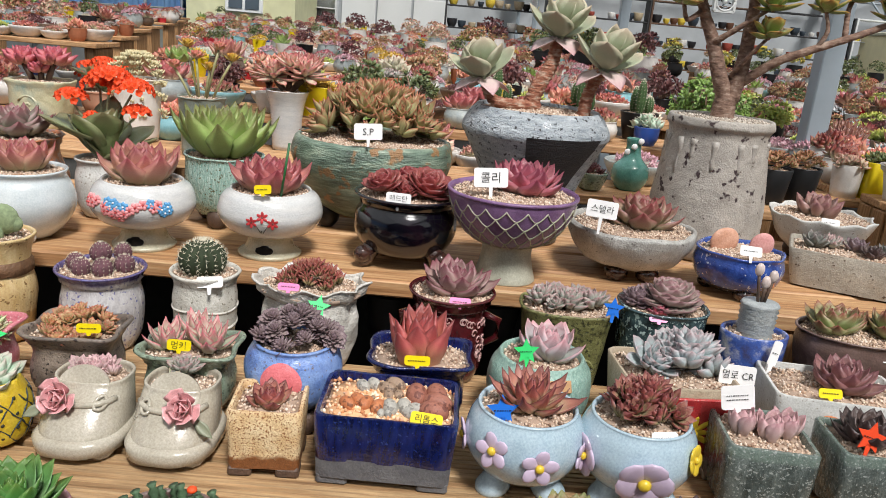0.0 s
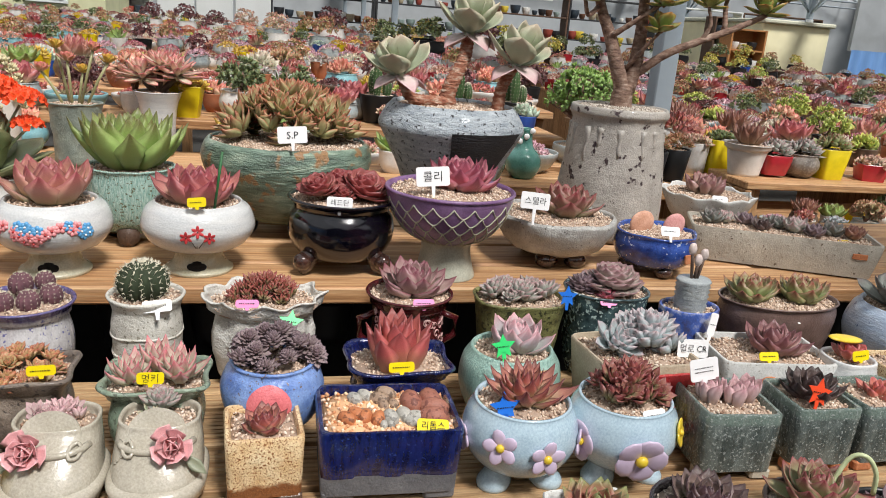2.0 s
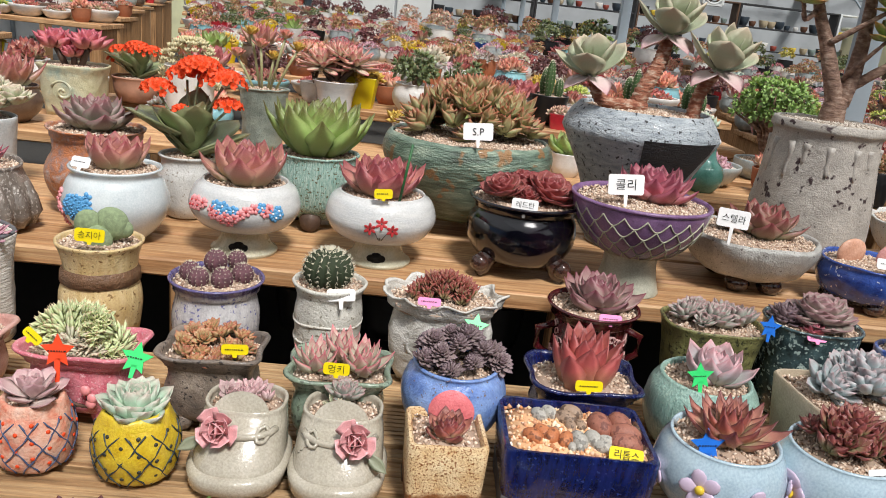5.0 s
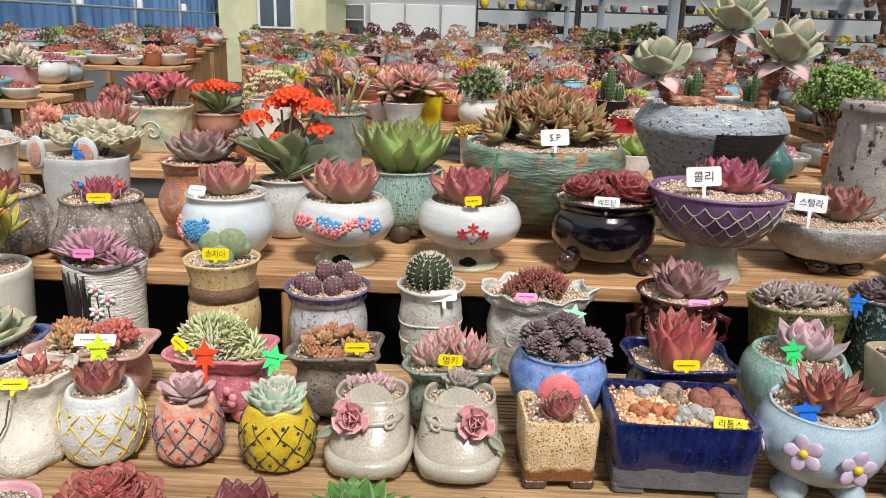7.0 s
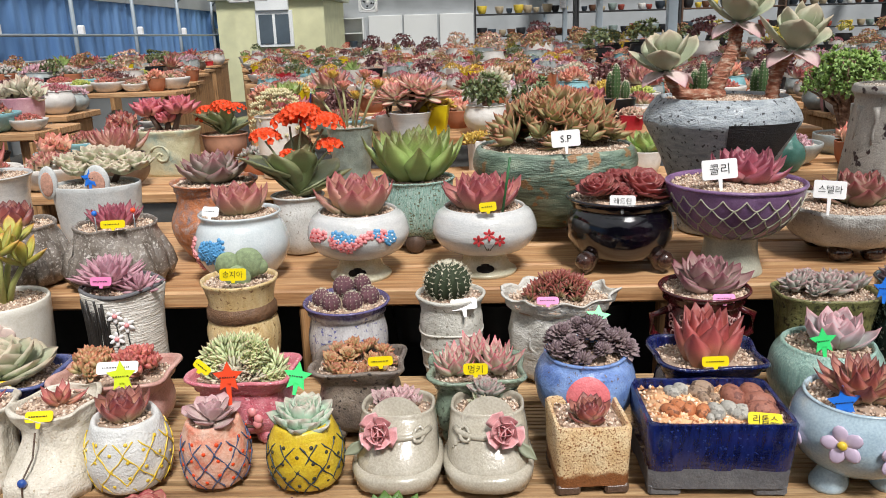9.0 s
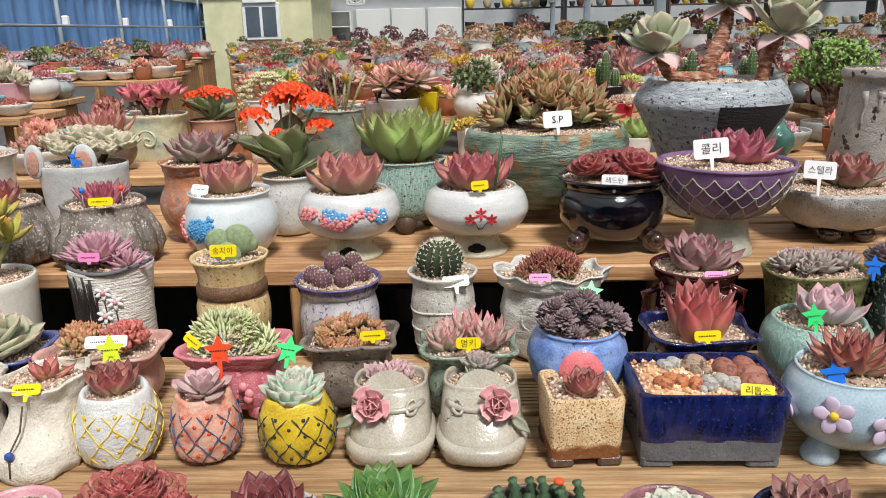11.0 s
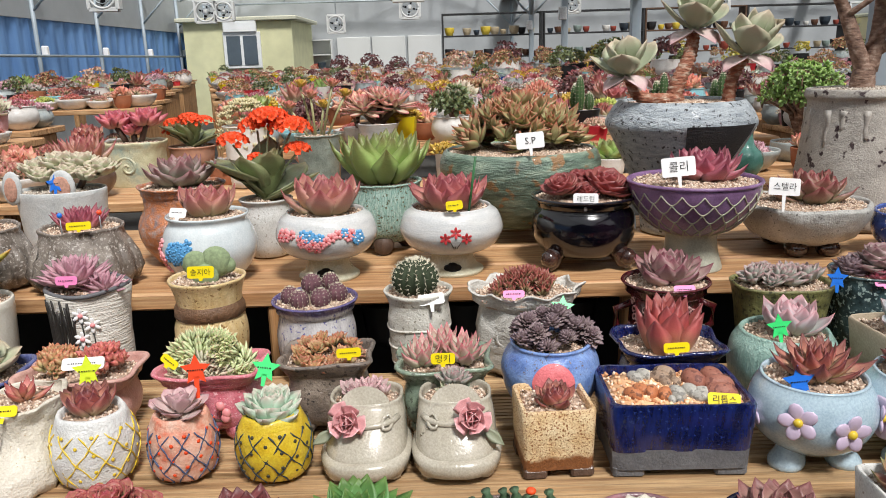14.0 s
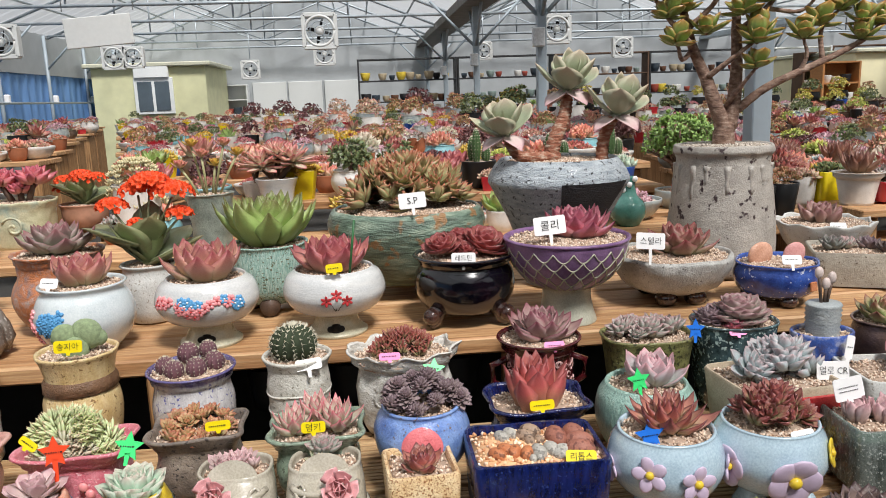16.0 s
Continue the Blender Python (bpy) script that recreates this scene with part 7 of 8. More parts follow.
limbs = (
    ([(0, 0, -0.01), (0.0, 0, 0.03), (0.004, 0, 0.055)], 0.036, 0.03),
    ([(0, 0, 0.04), (-0.025, 0, 0.1), (-0.045, 0.01, 0.16), (-0.075, 0.01, 0.22), (-0.1, 0.01, 0.3), (-0.12, 0, 0.38)], 0.025, 0.009),
    ([(0.01, 0, 0.04), (0.022, 0, 0.11), (0.03, 0.01, 0.2), (0.03, 0.02, 0.3), (0.045, 0.02, 0.42)], 0.025, 0.01),
    ([(0.026, 0, 0.08), (0.08, -0.03, 0.13), (0.15, -0.05, 0.165), (0.23, -0.06, 0.2), (0.3, -0.06, 0.235), (0.34, -0.06, 0.27)], 0.014, 0.006),
    ([(-0.045, 0, 0.16), (0.0, -0.03, 0.2), (0.04, -0.05, 0.235)], 0.009, 0.005),
    ([(-0.075, 0, 0.22), (-0.11, -0.02, 0.25), (-0.15, -0.02, 0.29), (-0.18, -0.02, 0.33)], 0.009, 0.005),
    ([(-0.08, 0.01, 0.22), (-0.12, -0.03, 0.2), (-0.135, -0.04, 0.23)], 0.008, 0.005),
    ([(0.15, -0.05, 0.165), (0.16, -0.06, 0.2), (0.15, -0.06, 0.235)], 0.007, 0.004),
    ([(0.2, -0.055, 0.19), (0.21, -0.03, 0.26), (0.25, -0.03, 0.3)], 0.008, 0.004),
    ([(0.0, 0, 0.09), (0.02, -0.04, 0.14), (0.045, -0.05, 0.175)], 0.007, 0.004),
    ([(0.03, 0.01, 0.26), (0.09, 0, 0.31), (0.14, 0, 0.37)], 0.011, 0.005),
    ([(-0.09, 0.01, 0.27), (-0.03, 0, 0.33), (-0.01, 0, 0.4)], 0.009, 0.005),
    ([(0.09, 0, 0.31), (0.16, -0.02, 0.3), (0.2, -0.02, 0.33)], 0.007, 0.004))
for path, r0, r1 in limbs:
    put("limb", bark_tube([(x, y, z + t0) for x, y, z in path], r0 * 0.74, r1 * 0.72, 0.0006, 5), JB, root)
jl = leaf_geo(L=1, W=0.74, T=0.12, point=2.8, curl=0.12, belly=0.62, waist=0.35, rows=6)
jme = mesh_of("leaf", jl[0], jl[1], M_CRASS, jl[2])
tips = [(-0.12, 0, 0.385), (0.045, 0.02, 0.425), (0.345, -0.06, 0.27), (0.045, -0.05, 0.235), (-0.18, -0.02, 0.335), (-0.137, -0.04, 0.235), (0.15, -0.06, 0.24), (0.25, -0.03, 0.305), (0.047, -0.05, 0.18), (0.14, 0, 0.375), (-0.01, 0, 0.405), (0.2, -0.02, 0.335), (0.29, -0.06, 0.235), (-0.15, -0.02, 0.295), (-0.1, 0.01, 0.31), (0.3, -0.05, 0.27), (0.1, 0.0, 0.33), (0.06, -0.03, 0.255), (-0.05, 0, 0.36), (0.2, -0.04, 0.27), (-0.06, -0.02, 0.26), (0.02, -0.03, 0.3)]
for k, (x, y, z) in enumerate(tips):
    tw = put("twig_tip", ball(0.006, 0.006, 0.008, 8, 6), JB, root, "", pose(x, y, z + t0))
    for q in range(10):
        part("leaf", jme, None, tw, "", Matrix.Rotation(q * 1.5708 * 0.98 + k, 4, "Z") @ Matrix.Rotation(-radians(-8 + 8 * q), 4, "Y") @ Matrix.Scale(rd.uniform(0.04, 0.06), 4))

# ================= lowest row, nearest the walk =================
def low_pot(label, x, R, H, mat, sq=2.0, y=0.675, asp=1.0, grit=None, rz=0, hard=False):
    prof = [(R * 0.7, 0.004), (R * 0.85, H * 0.4), (R * 0.96, H * 0.85), (R, H)]
    return potted(label, x, y, LOWEST, prof, mat, sq=sq, asp=asp, rz=rz, grit=grit or GRIT_GREY, fill=0.009, hard=hard)


PINK_POT = glaze("plain_pink_glaze", "c98a96", "d8a2aa", 24, 0.3, 0.4)
GREY_POT = glaze("light_grey_glaze", "9a9a9a", "b4b4b2", 24, 0.35, 0.3)
root, b, t = low_pot("pink glazed round pot with a bed of grit", -0.81, 0.05, 0.155, PINK_POT)
root, b, t = low_pot("cream pot crowded with red-green rosettes", -0.684, 0.055, 0.155, FLOWER_CUP)
cluster(root, (0, 0, t + 0.006), (0.048, 0.042), 0.025, leaf_mat("leaf_red_lime", "9aa65e", "b86a62", "a0384a", edge=0.9), "redlime", 24, 0.03, n=24, leaf=WIDE, el_out=15)
root, b, t = low_pot("light grey pot with dark crimson upright echeveria", -0.533, 0.06, 0.142, GREY_POT)
rosette(root, (0, 0, t), 0.056, leaf_mat("leaf_crimson", "96303e", "8a2438", "4e1420", rough=0.35), 30, POINTED, el_in=86, el_out=38, core=0.2)
root, b, t = low_pot("pink glazed pot with glossy deep green rosette", -0.414, 0.06, 0.142, PINK_POT)
rosette(root, (0, 0, t + 0.004), 0.066, M_DEEPGREEN, 36, dict(W=0.66, T=0.1, point=1.4, curl=0.2, belly=0.52, waist=0.6), el_in=86, el_out=34, core=0.18)
root, b, t = low_pot("dark brown pot with toothed green stapelia and red buds", -0.252, 0.066, 0.142, BROWN_BOWL)
STAP = plain("toothed_green", "4f6a4c", 0.6, var=0.3, scale=120, bump=0.5)
for k in range(30):
    a = k * GOLD
    f = math.sqrt((k + 0.5) / 30) * 0.054
    p = [(f * math.cos(a) + 0.004 * math.sin(q * 3), f * math.sin(a), t - 0.004 + 0.042 * q * (0.6 + 0.4 * (k % 3) / 2)) for q in np.linspace(0, 1, 9)]
    put("stem", tube(p, [0.009 - 0.003 * (i % 2) - 0.0004 * i for i in range(9)], 8), STAP, root)
for dx, dy in ((-0.03, -0.02), (0.03, -0.03), (0.028, 0.02)):
    put("flower", ball(0.006, 0.006, 0.004, 8, 6), P_ORANGE, root, "orange-red star flower bud", pose(dx, dy, t + 0.042))
root, b, t = low_pot("black and pink pot with mint green rosette", -0.103, 0.063, 0.142, glaze("black_pink_glaze", "2a2426", "b98088", 12, 0.3, 0.4))
rosette(root, (0, 0, t), 0.044, M_MINT, 38, dict(SPOON, W=0.6), el_out=10)
root, b, t = low_pot("dark blue pot with dusky pink pointed rosette", 0.045, 0.066, 0.14, NAVY)
rosette(root, (0, 0, t), 0.058, leaf_mat("leaf_dusky_pink", "9a8a78", "a07272", "7a3e48", edge=0.6), 34, POINTED, el_out=18)
root, b, t = low_pot("white speckled square pot with red-green rosette", 0.19, 0.05, 0.178, WHITE_ROUGH, sq=10, hard=True)
rosette(root, (0, 0, t), 0.052, leaf_mat("leaf_red_heart", "a03a44", "a05a50", "7f8a54", edge=0.3), 26, POINTED, el_out=15)
root, b, t = low_pot("black glazed pot with dense plum rosette", 0.328, 0.064, 0.178, glaze("black_glaze", "1c1a1c", "2c282a", 20, 0.2, 0.6))
rosette(root, (0, 0, t), 0.054, leaf_mat("leaf_plum_dark", "7c8a5e", "74525a", "3a1f30", edge=0.6), 36, POINTED, el_out=14)
root, b, t = low_pot("brown pot with green-red rosette and drooping pale stalk", 0.478, 0.06, 0.17, BROWN_BOWL)
rosette(root, (0, 0, t + 0.01), 0.06, leaf_mat("leaf_green_maroon", "86a06a", "8a8a62", "8a3a46", edge=0.8), 40, POINTED, el_out=10)
put("flower_stalk", tube(smooth_line([(0.01, 0, t + 0.02), (0.03, 0, t + 0.07), (0.045, -0.01, t + 0.08), (0.06, -0.015, t + 0.06), (0.064, -0.015, t + 0.03)], 4), 0.003, 6), M_FUZZY, root, "pale green drooping flower stalk")
root, b, t = low_pot("black nursery pot with grey rosette", 0.6, 0.055, 0.15, DARK)
rosette(root, (0.01, 0, t), 0.045, M_PLUM, 24, POINTED, el_out=15)
root, b, t = low_pot("white glazed square pot with mauve-grey rosette", 0.745, 0.07, 0.172, W_GLAZE, sq=10, hard=True)
rosette(root, (0, 0, t + 0.006), 0.05, leaf_mat("leaf_mauve_fan", "98a08c", "8e8684", "7a5660", edge=0.6), 24, WIDE, el_out=20)

# black nursery pots and trays kept in the dark under the shelf edge
for x in (-0.6, -0.43, -0.27, -0.06, 0.15, 0.33):
    tagged(put("nursery_pot", shell([(0.04, 0), (0.052, 0.08), (0.054, 0.085)], seg=24), DARK, None, "empty black plastic nursery pot under the shelf", pose(x, 1.4, 0.86)), category="plant pot", group="empty nursery pots under the shelf")

# ---- plant labels ----
plant_label(0.106, 1.285, 1.213, "콜리", WHITE_TAG, 0.06, 0.034, 0.022, roll=4, size=0.02)
plant_label(0.319, 1.335, 1.163, "스텔라", WHITE_TAG, 0.058, 0.032, 0.03, roll=-5, size=0.016)
plant_label(-0.054, 1.298, 1.158, "레드탄", WHITE_TAG, 0.045, 0.02, 0.012, roll=-2, size=0.012)
plant_label(-0.133, 1.478, 1.246, "S.P", WHITE_TAG, 0.056, 0.032, 0.014, roll=4, size=0.019)
plant_label(-0.334, 1.112, 1.038, "", WHITE_TAG, 0.042, 0.018, 0.012, roll=6, lean=30)
plant_label(0.461, 0.958, 1.025, "멀로 CR", WHITE_TAG, 0.052, 0.028, 0.02, roll=-3, size=0.014)
plant_label(0.431, 0.876, 1.03, "", WHITE_TAG, 0.044, 0.032, 0.02, roll=8, rows=2)
plant_label(-0.785, 1.29, 1.156, "", WHITE_TAG, 0.03, 0.018, 0.01, roll=-5, lean=30)
plant_label(-0.808, 0.925, 1.021, "", WHITE_TAG, 0.058, 0.017, 0.006, roll=2, lean=35, label="white rounded plant label lying on the rim")
plant_label(0.319, 0.8, 1.004, "", WHITE_TAG, 0.032, 0.015, 0.01, roll=6, lean=35)
plant_label(0.994, 1.04, 1.043, "", WHITE_TAG, 0.034, 0.03, 0.03, roll=-12)
plant_label(0.59, 1.298, 1.118, "", WHITE_TAG, 0.04, 0.019, 0.012, roll=-3, lean=25)
plant_label(0.864, 1.57, 1.125, "", WHITE_TAG, 0.04, 0.018, 0.012, roll=-4, lean=25)
plant_label(0.742, 1.09, 1.021, "", WHITE_TAG, 0.04, 0.013, 0.006, lean=50)
plant_label(0.557, 1.06, 1.021, "", WHITE_TAG, 0.014, 0.04, 0.03, roll=-14)
plant_label(0.885, 0.91, 1.005, "", WHITE_TAG, 0.014, 0.03, 0.03, roll=-8)
Y = "yellow plastic plant label with handwriting"
plant_label(-0.694, 1.103, 1.096, "송지아", YELLOW_TAG, 0.042, 0.019, 0.004, label=Y, size=0.012)
plant_label(-0.317, 0.922, 1.014, "멍키", YELLOW_TAG, 0.033, 0.015, 0.004, label=Y, size=0.012)
plant_label(-0.447, 0.938, 1.02, "", YELLOW_TAG, 0.034, 0.013, 0.004, roll=3, label=Y)
plant_label(0.008, 0.944, 1.011, "", YELLOW_TAG, 0.036, 0.014, 0.004, roll=2, label=Y)
plant_label(0.027, 0.812, 0.995, "리톱스", YELLOW_TAG, 0.04, 0.016, 0.004, roll=-5, lean=30, label=Y, size=0.011)
plant_label(-0.291, 1.274, 1.158, "", YELLOW_TAG, 0.03, 0.016, 0.004, roll=5, label=Y)
plant_label(-0.952, 1.262, 1.143, "", YELLOW_TAG, 0.044, 0.014, 0.004, roll=2, label=Y)
plant_label(-0.69, 0.925, 1.02, "", YELLOW_TAG, 0.026, 0.012, 0.004, roll=-38, lean=20, label=Y)
plant_label(0.6, 0.962, 1.007, "", YELLOW_TAG, 0.034, 0.014, 0.004, lean=25, label=Y)
plant_label(0.74, 0.93, 1.02, "", YELLOW_TAG, 0.03, 0.016, 0.004, roll=6, label=Y)
plant_label(0.849, 0.93, 1.0, "", YELLOW_TAG, 0.034, 0.014, 0.004, lean=25, label=Y)
plant_label(0.969, 1.385, 1.076, "", YELLOW_TAG, 0.034, 0.014, 0.004, label=Y)
plant_label(1.045, 1.36, 1.082, "", YELLOW_TAG, 0.034, 0.014, 0.004, label=Y)
plant_label(-0.87, 0.832, 0.997, "", YELLOW_TAG, 0.036, 0.014, 0.008, lean=35, roll=3, label=Y)
plant_label(-0.985, 0.93, 0.992, "", YELLOW_TAG, 0.036, 0.014, 0.008, lean=35, roll=3, label=Y)
plant_label(0.523, 0.635, 0.955, "", YELLOW_TAG, 0.022, 0.026, 0.03, roll=-14, rows=2, label=Y)
plant_label(-0.2, 0.9, 0.984, "", YELLOW_TAG, 0.014, 0.018, 0.02, roll=6, label=Y)
K = "pink plastic plant label with handwriting"
plant_label(-0.204, 1.092, 1.049, "", PINK_TAG, 0.034, 0.012, 0.004, lean=30, label=K)
plant_label(0.066, 1.098, 1.046, "", PINK_TAG, 0.034, 0.014, 0.004, lean=30, label=K)
plant_label(0.382, 1.1, 1.046, "", PINK_TAG, 0.03, 0.01, 0.004, lean=40, label=K)
plant_label(-0.903, 1.098, 1.09, "", PINK_TAG, 0.034, 0.014, 0.004, label=K)
plant_label(-0.784, 0.886, 1.026, "", LIME_TAG, star=0.021, stake=0.016, roll=4, label="fluorescent lime star-shaped plant label")
plant_label(-0.642, 0.886, 1.023, "", ORANGE_TAG, star=0.021, stake=0.04, roll=3, label="bright orange star-shaped plant label")
plant_label(-0.55, 0.886, 1.023, "", GREEN_TAG, star=0.02, stake=0.016, roll=-8, lean=30, label="bright green star-shaped plant label")
plant_label(-0.142, 1.0, 1.057, "", GREEN_TAG, star=0.018, stake=0.016, roll=-8, lean=40, label="bright green star-shaped plant label")
plant_label(0.162, 0.972, 1.027, "", GREEN_TAG, star=0.019, stake=0.016, roll=6, label="bright green star-shaped plant label")
plant_label(0.12, 0.818, 1.013, "", BLUE_TAG, star=0.021, stake=0.016, roll=5, label="bright blue star-shaped plant label")
plant_label(0.31, 1.106, 1.055, "", BLUE_TAG, star=0.018, stake=0.016, roll=-4, label="bright blue star-shaped plant label")
plant_label(0.584, 0.825, 1.015, "", ORANGE_TAG, star=0.021, stake=0.016, roll=-14, label="bright orange star-shaped plant label")
plant_label(-1.11, 1.512, 1.182, "", BLUE_TAG, star=0.02, stake=0.016, roll=2, label="bright blue star-shaped plant label")
plant_label(-0.985, 0.815, 1.006, "", PINK_TAG, star=0.019, stake=0.016, roll=8, label="pale pink star-shaped plant label")

# ================= the nursery behind =================
def mound(count, R, spread, dome, leaf, n=9, el_out=15, seed=1):
    r = np.random.default_rng(seed)
    g = rosette_geo(n, 1.0, dict(leaf, rows=3), el_out=el_out)
    pcs = []
    for i in range(count):
        f = math.sqrt((i + 0.3) / count)
        a = i * GOLD
        x, y = spread * f * math.cos(a), spread * f * math.sin(a)
        m = Matrix.Translation((x, y, dome * (1 - f * f))) @ pose(0, 0, 0, -y / spread * 45, x / spread * 45, r.uniform(0, 360)) @ Matrix.Scale(R * r.uniform(0.8, 1.2), 4)
        pcs.append((moved(g[0], m), g[1], g[2]))
    return joined(pcs)


def shrub(count, R, spread, high, leaf, stem=0.006, seed=2):
    """A little tree: stems with tufts at their ends."""
    r = np.random.default_rng(seed)
    g = rosette_geo(8, 1.0, dict(leaf, rows=3), el_out=10)
    pcs, stems = [], []
    for i in range(count):
        d = Vector(r.normal(0, 1, 3))
        d.z = abs(d.z) * 0.8
        d.normalize()
        p = Vector((0, 0, high)) + d * spread * r.uniform(0.6, 1.0)
        pcs.append((moved(g[0], Matrix.Translation(p) @ d.to_track_quat("Z", "Y").to_matrix().to_4x4() @ Matrix.Scale(R * r.uniform(0.7, 1.2), 4)), g[1], g[2]))
        if i % 3 == 0:
            stems.append(tube([(0, 0, 0), (p.x * 0.3, p.y * 0.3, high * 0.7), tuple(p)], [stem, stem * 0.7, stem * 0.4], 5))
    return joined(pcs), joined(stems)


PLAST_Y = plain("yellow_pot_plastic", "e0c818", 0.4, var=0.1)
PLAST_R = plain("red_glazed_pot", "b02a34", 0.3, var=0.15, coat=0.4)
PLAST_B = plain("blue_glazed_pot", "2f55a8", 0.3, var=0.15, coat=0.4)
TERRA_PALE = plain("pale_terracotta", "b98a72", 0.8, var=0.2)
TERRA = plain("terracotta", "a86848", 0.8, var=0.15)
BG_WHITE = glaze("far_white_glaze", "d0ccc6", "e6e2dc", 20, 0.3, 0.3)
BG_GREY = glaze("far_grey_glaze", "8c979a", "b4bab6", 20, 0.35, 0.3)
BG_PINK = glaze("far_pink_glaze", "b98494", "d8b0b4", 14, 0.35, 0.3)
BG_BROWN = glaze("far_brown_glaze", "4a3a32", "75604e", 20, 0.4, 0.3)
BG_TURQ = glaze("far_turquoise_glaze", "6fa6b0", "93bfc4", 20, 0.3, 0.3)
M_DEEPRED = leaf_mat("leaf_black_red", "7a2c3c", "5c1c30", "3c1626", edge=0.3)
M_LIME = leaf_mat("leaf_lime", "9ab84a", "b4c85e", "c9b45a", edge=0.4)
M_GOLDEN = leaf_mat("leaf_golden", "c9a83a", "d8bc4a", "c98a3a", edge=0.4)
M_SALMON = leaf_mat("leaf_salmon", "e0c4a8", "e0a08c", "d06464", edge=0.6)
M_FIR = leaf_mat("leaf_fir_green", "3f5a30", "55743c", "7a6a3c", edge=0.4)
M_GREYPINK = leaf_mat("leaf_grey_pink", "c4c4a8", "d4b4a4", "c4807c", edge=0.7)

LOWBOWL = [(0.055, 0.0), (0.08, 0.02), (0.098, 0.05), (0.1, 0.062)]
CUP = [(0.04, 0.0), (0.055, 0.03), (0.06, 0.07), (0.062, 0.085)]
TALL = [(0.036, 0.0), (0.045, 0.06), (0.052, 0.12)]
ROUND = [(0.04, 0.0), (0.07, 0.03), (0.078, 0.06), (0.068, 0.09), (0.07, 0.098)]
LOD_MOUND = simple_rosettes(17, 0.029, 0.07, 0.032, 7)
LOD_BIG = simple_rosettes(1, 0.11, 0.01, 0.0, 20, 0.42, (85, 12))
LOD_BUSH = simple_rosettes(48, 0.028, 0.078, 0.0, 5, 0.6, (60, 5), 4, True, 0.055)
protos, park = [], Matrix.Translation((-7.6, -6.5, 0.0))


def proto(label, prof, mat, geo, leaf, sq=2.0, hard=False, stems=None, weight=1.0, zone="clr", kind="succulent", lod=None):
    lod = lod or LOD_MOUND
    root = thing("potted_" + kind, label, "potted " + kind, 0, 0, 0, group="potted plants on the far tables")
    root.matrix_basis = park @ pose(0.35 * (len(protos) % 6), 0.35 * (len(protos) // 6), 0.0)
    V, F, A = shell(prof, sq, 1.0, 0.005, 0.012, hard=hard, seg=20)
    put("pot", (V, F, A), mat, root, sharp=40 if hard else None)
    r, h = prof[-1]
    put("soil", loft([(h - 0.014, r * 0.85, r * 0.85, 0, 0, sq), (h - 0.008, r * 0.88, r * 0.88, 0, 0, sq)], 16), GRIT_GREY, root)
    tagged(put("plant", (geo[0] + np.array((0, 0, h - 0.008)), geo[1], geo[2]), leaf, root), kind="stuff")
    if stems:
        tagged(put("stem", (stems[0] + np.array((0, 0, h - 0.012)), stems[1], {}), JB, root), kind="stuff")
    far = (prof, sq, mat, lod, leaf)
    protos.append((root, weight, zone, far))


m1 = mound(22, 0.024, 0.068, 0.024, TINY)
m2 = mound(13, 0.034, 0.06, 0.028, TINYROUND, seed=3)
m3 = mound(7, 0.05, 0.05, 0.035, POINTED, n=14, seed=4)
big = rosette_geo(26, 0.1, dict(POINTED, rows=5), el_out=15)
big2 = rosette_geo(34, 0.11, dict(SPEAR, rows=5), el_in=84, el_out=25)
s1, st1 = shrub(46, 0.03, 0.075, 0.035, SPOON)
s2, st2 = shrub(40, 0.036, 0.085, 0.045, WIDE, seed=5)
s3, st3 = shrub(14, 0.045, 0.075, 0.08, SPOON, seed=6)
proto("white low bowl of tiny red rosettes", LOWBOWL, BG_WHITE, m1, M_SCARLET, weight=2.4, zone="cl")
proto("white low bowl of pink-green rosettes", LOWBOWL, BG_WHITE, m2, M_PINKGREEN, weight=1.6, zone="cl")
proto("white low bowl of grey-pink rosettes", LOWBOWL, BG_WHITE, m2, M_GREYPINK, weight=0.9)
proto("turquoise bowl of salmon rosettes", ROUND, BG_TURQ, m3, M_SALMON, weight=0.8, zone="cl")
proto("grey glazed bowl of mauve rosettes", ROUND, BG_GREY, m2, M_LILAC, weight=1.0)
proto("grey round pot with large pink echeveria", ROUND, BG_GREY, big, M_PINK, lod=LOD_BIG, weight=1.3)
proto("brown bowl with wine red agave-like rosette", ROUND, BG_BROWN, big2, M_PINKGREEN, lod=LOD_BIG, weight=1.2)
proto("brown bowl with bronze pointed rosette", ROUND, BG_BROWN, big2, M_BROWN, lod=LOD_BIG, weight=1.2, zone="r")
proto("black nursery pot with black-red leafy dome", CUP, DARK, s1, M_DEEPRED, lod=LOD_BUSH, stems=st1, weight=0.35, zone="c")
proto("black nursery pot with lime shrub", TALL, DARK, s1, M_LIME, lod=LOD_BUSH, stems=st1, weight=0.35, zone="r")
proto("white bowl with fir green shrub", ROUND, BG_WHITE, s1, M_FIR, lod=LOD_BUSH, stems=st1, weight=0.8, zone="cr")
proto("pink cup with cream-green rosettes", CUP, BG_PINK, m3, M_CREAM, weight=0.6)
proto("terracotta pot with grey-green cluster", CUP, TERRA, m2, M_GREY, weight=1.0)
proto("yellow plastic pot with golden rosettes", [(0.04, 0), (0.055, 0.1)], PLAST_Y, m2, M_GOLDEN, sq=7, hard=True, weight=0.7)
proto("red square pot with grey rosettes", [(0.05, 0), (0.06, 0.07)], PLAST_R, m2, M_GREYPINK, sq=7, hard=True, weight=0.8)
proto("blue pot with mint rosettes", CUP, PLAST_B, m3, M_MINT, weight=0.5)
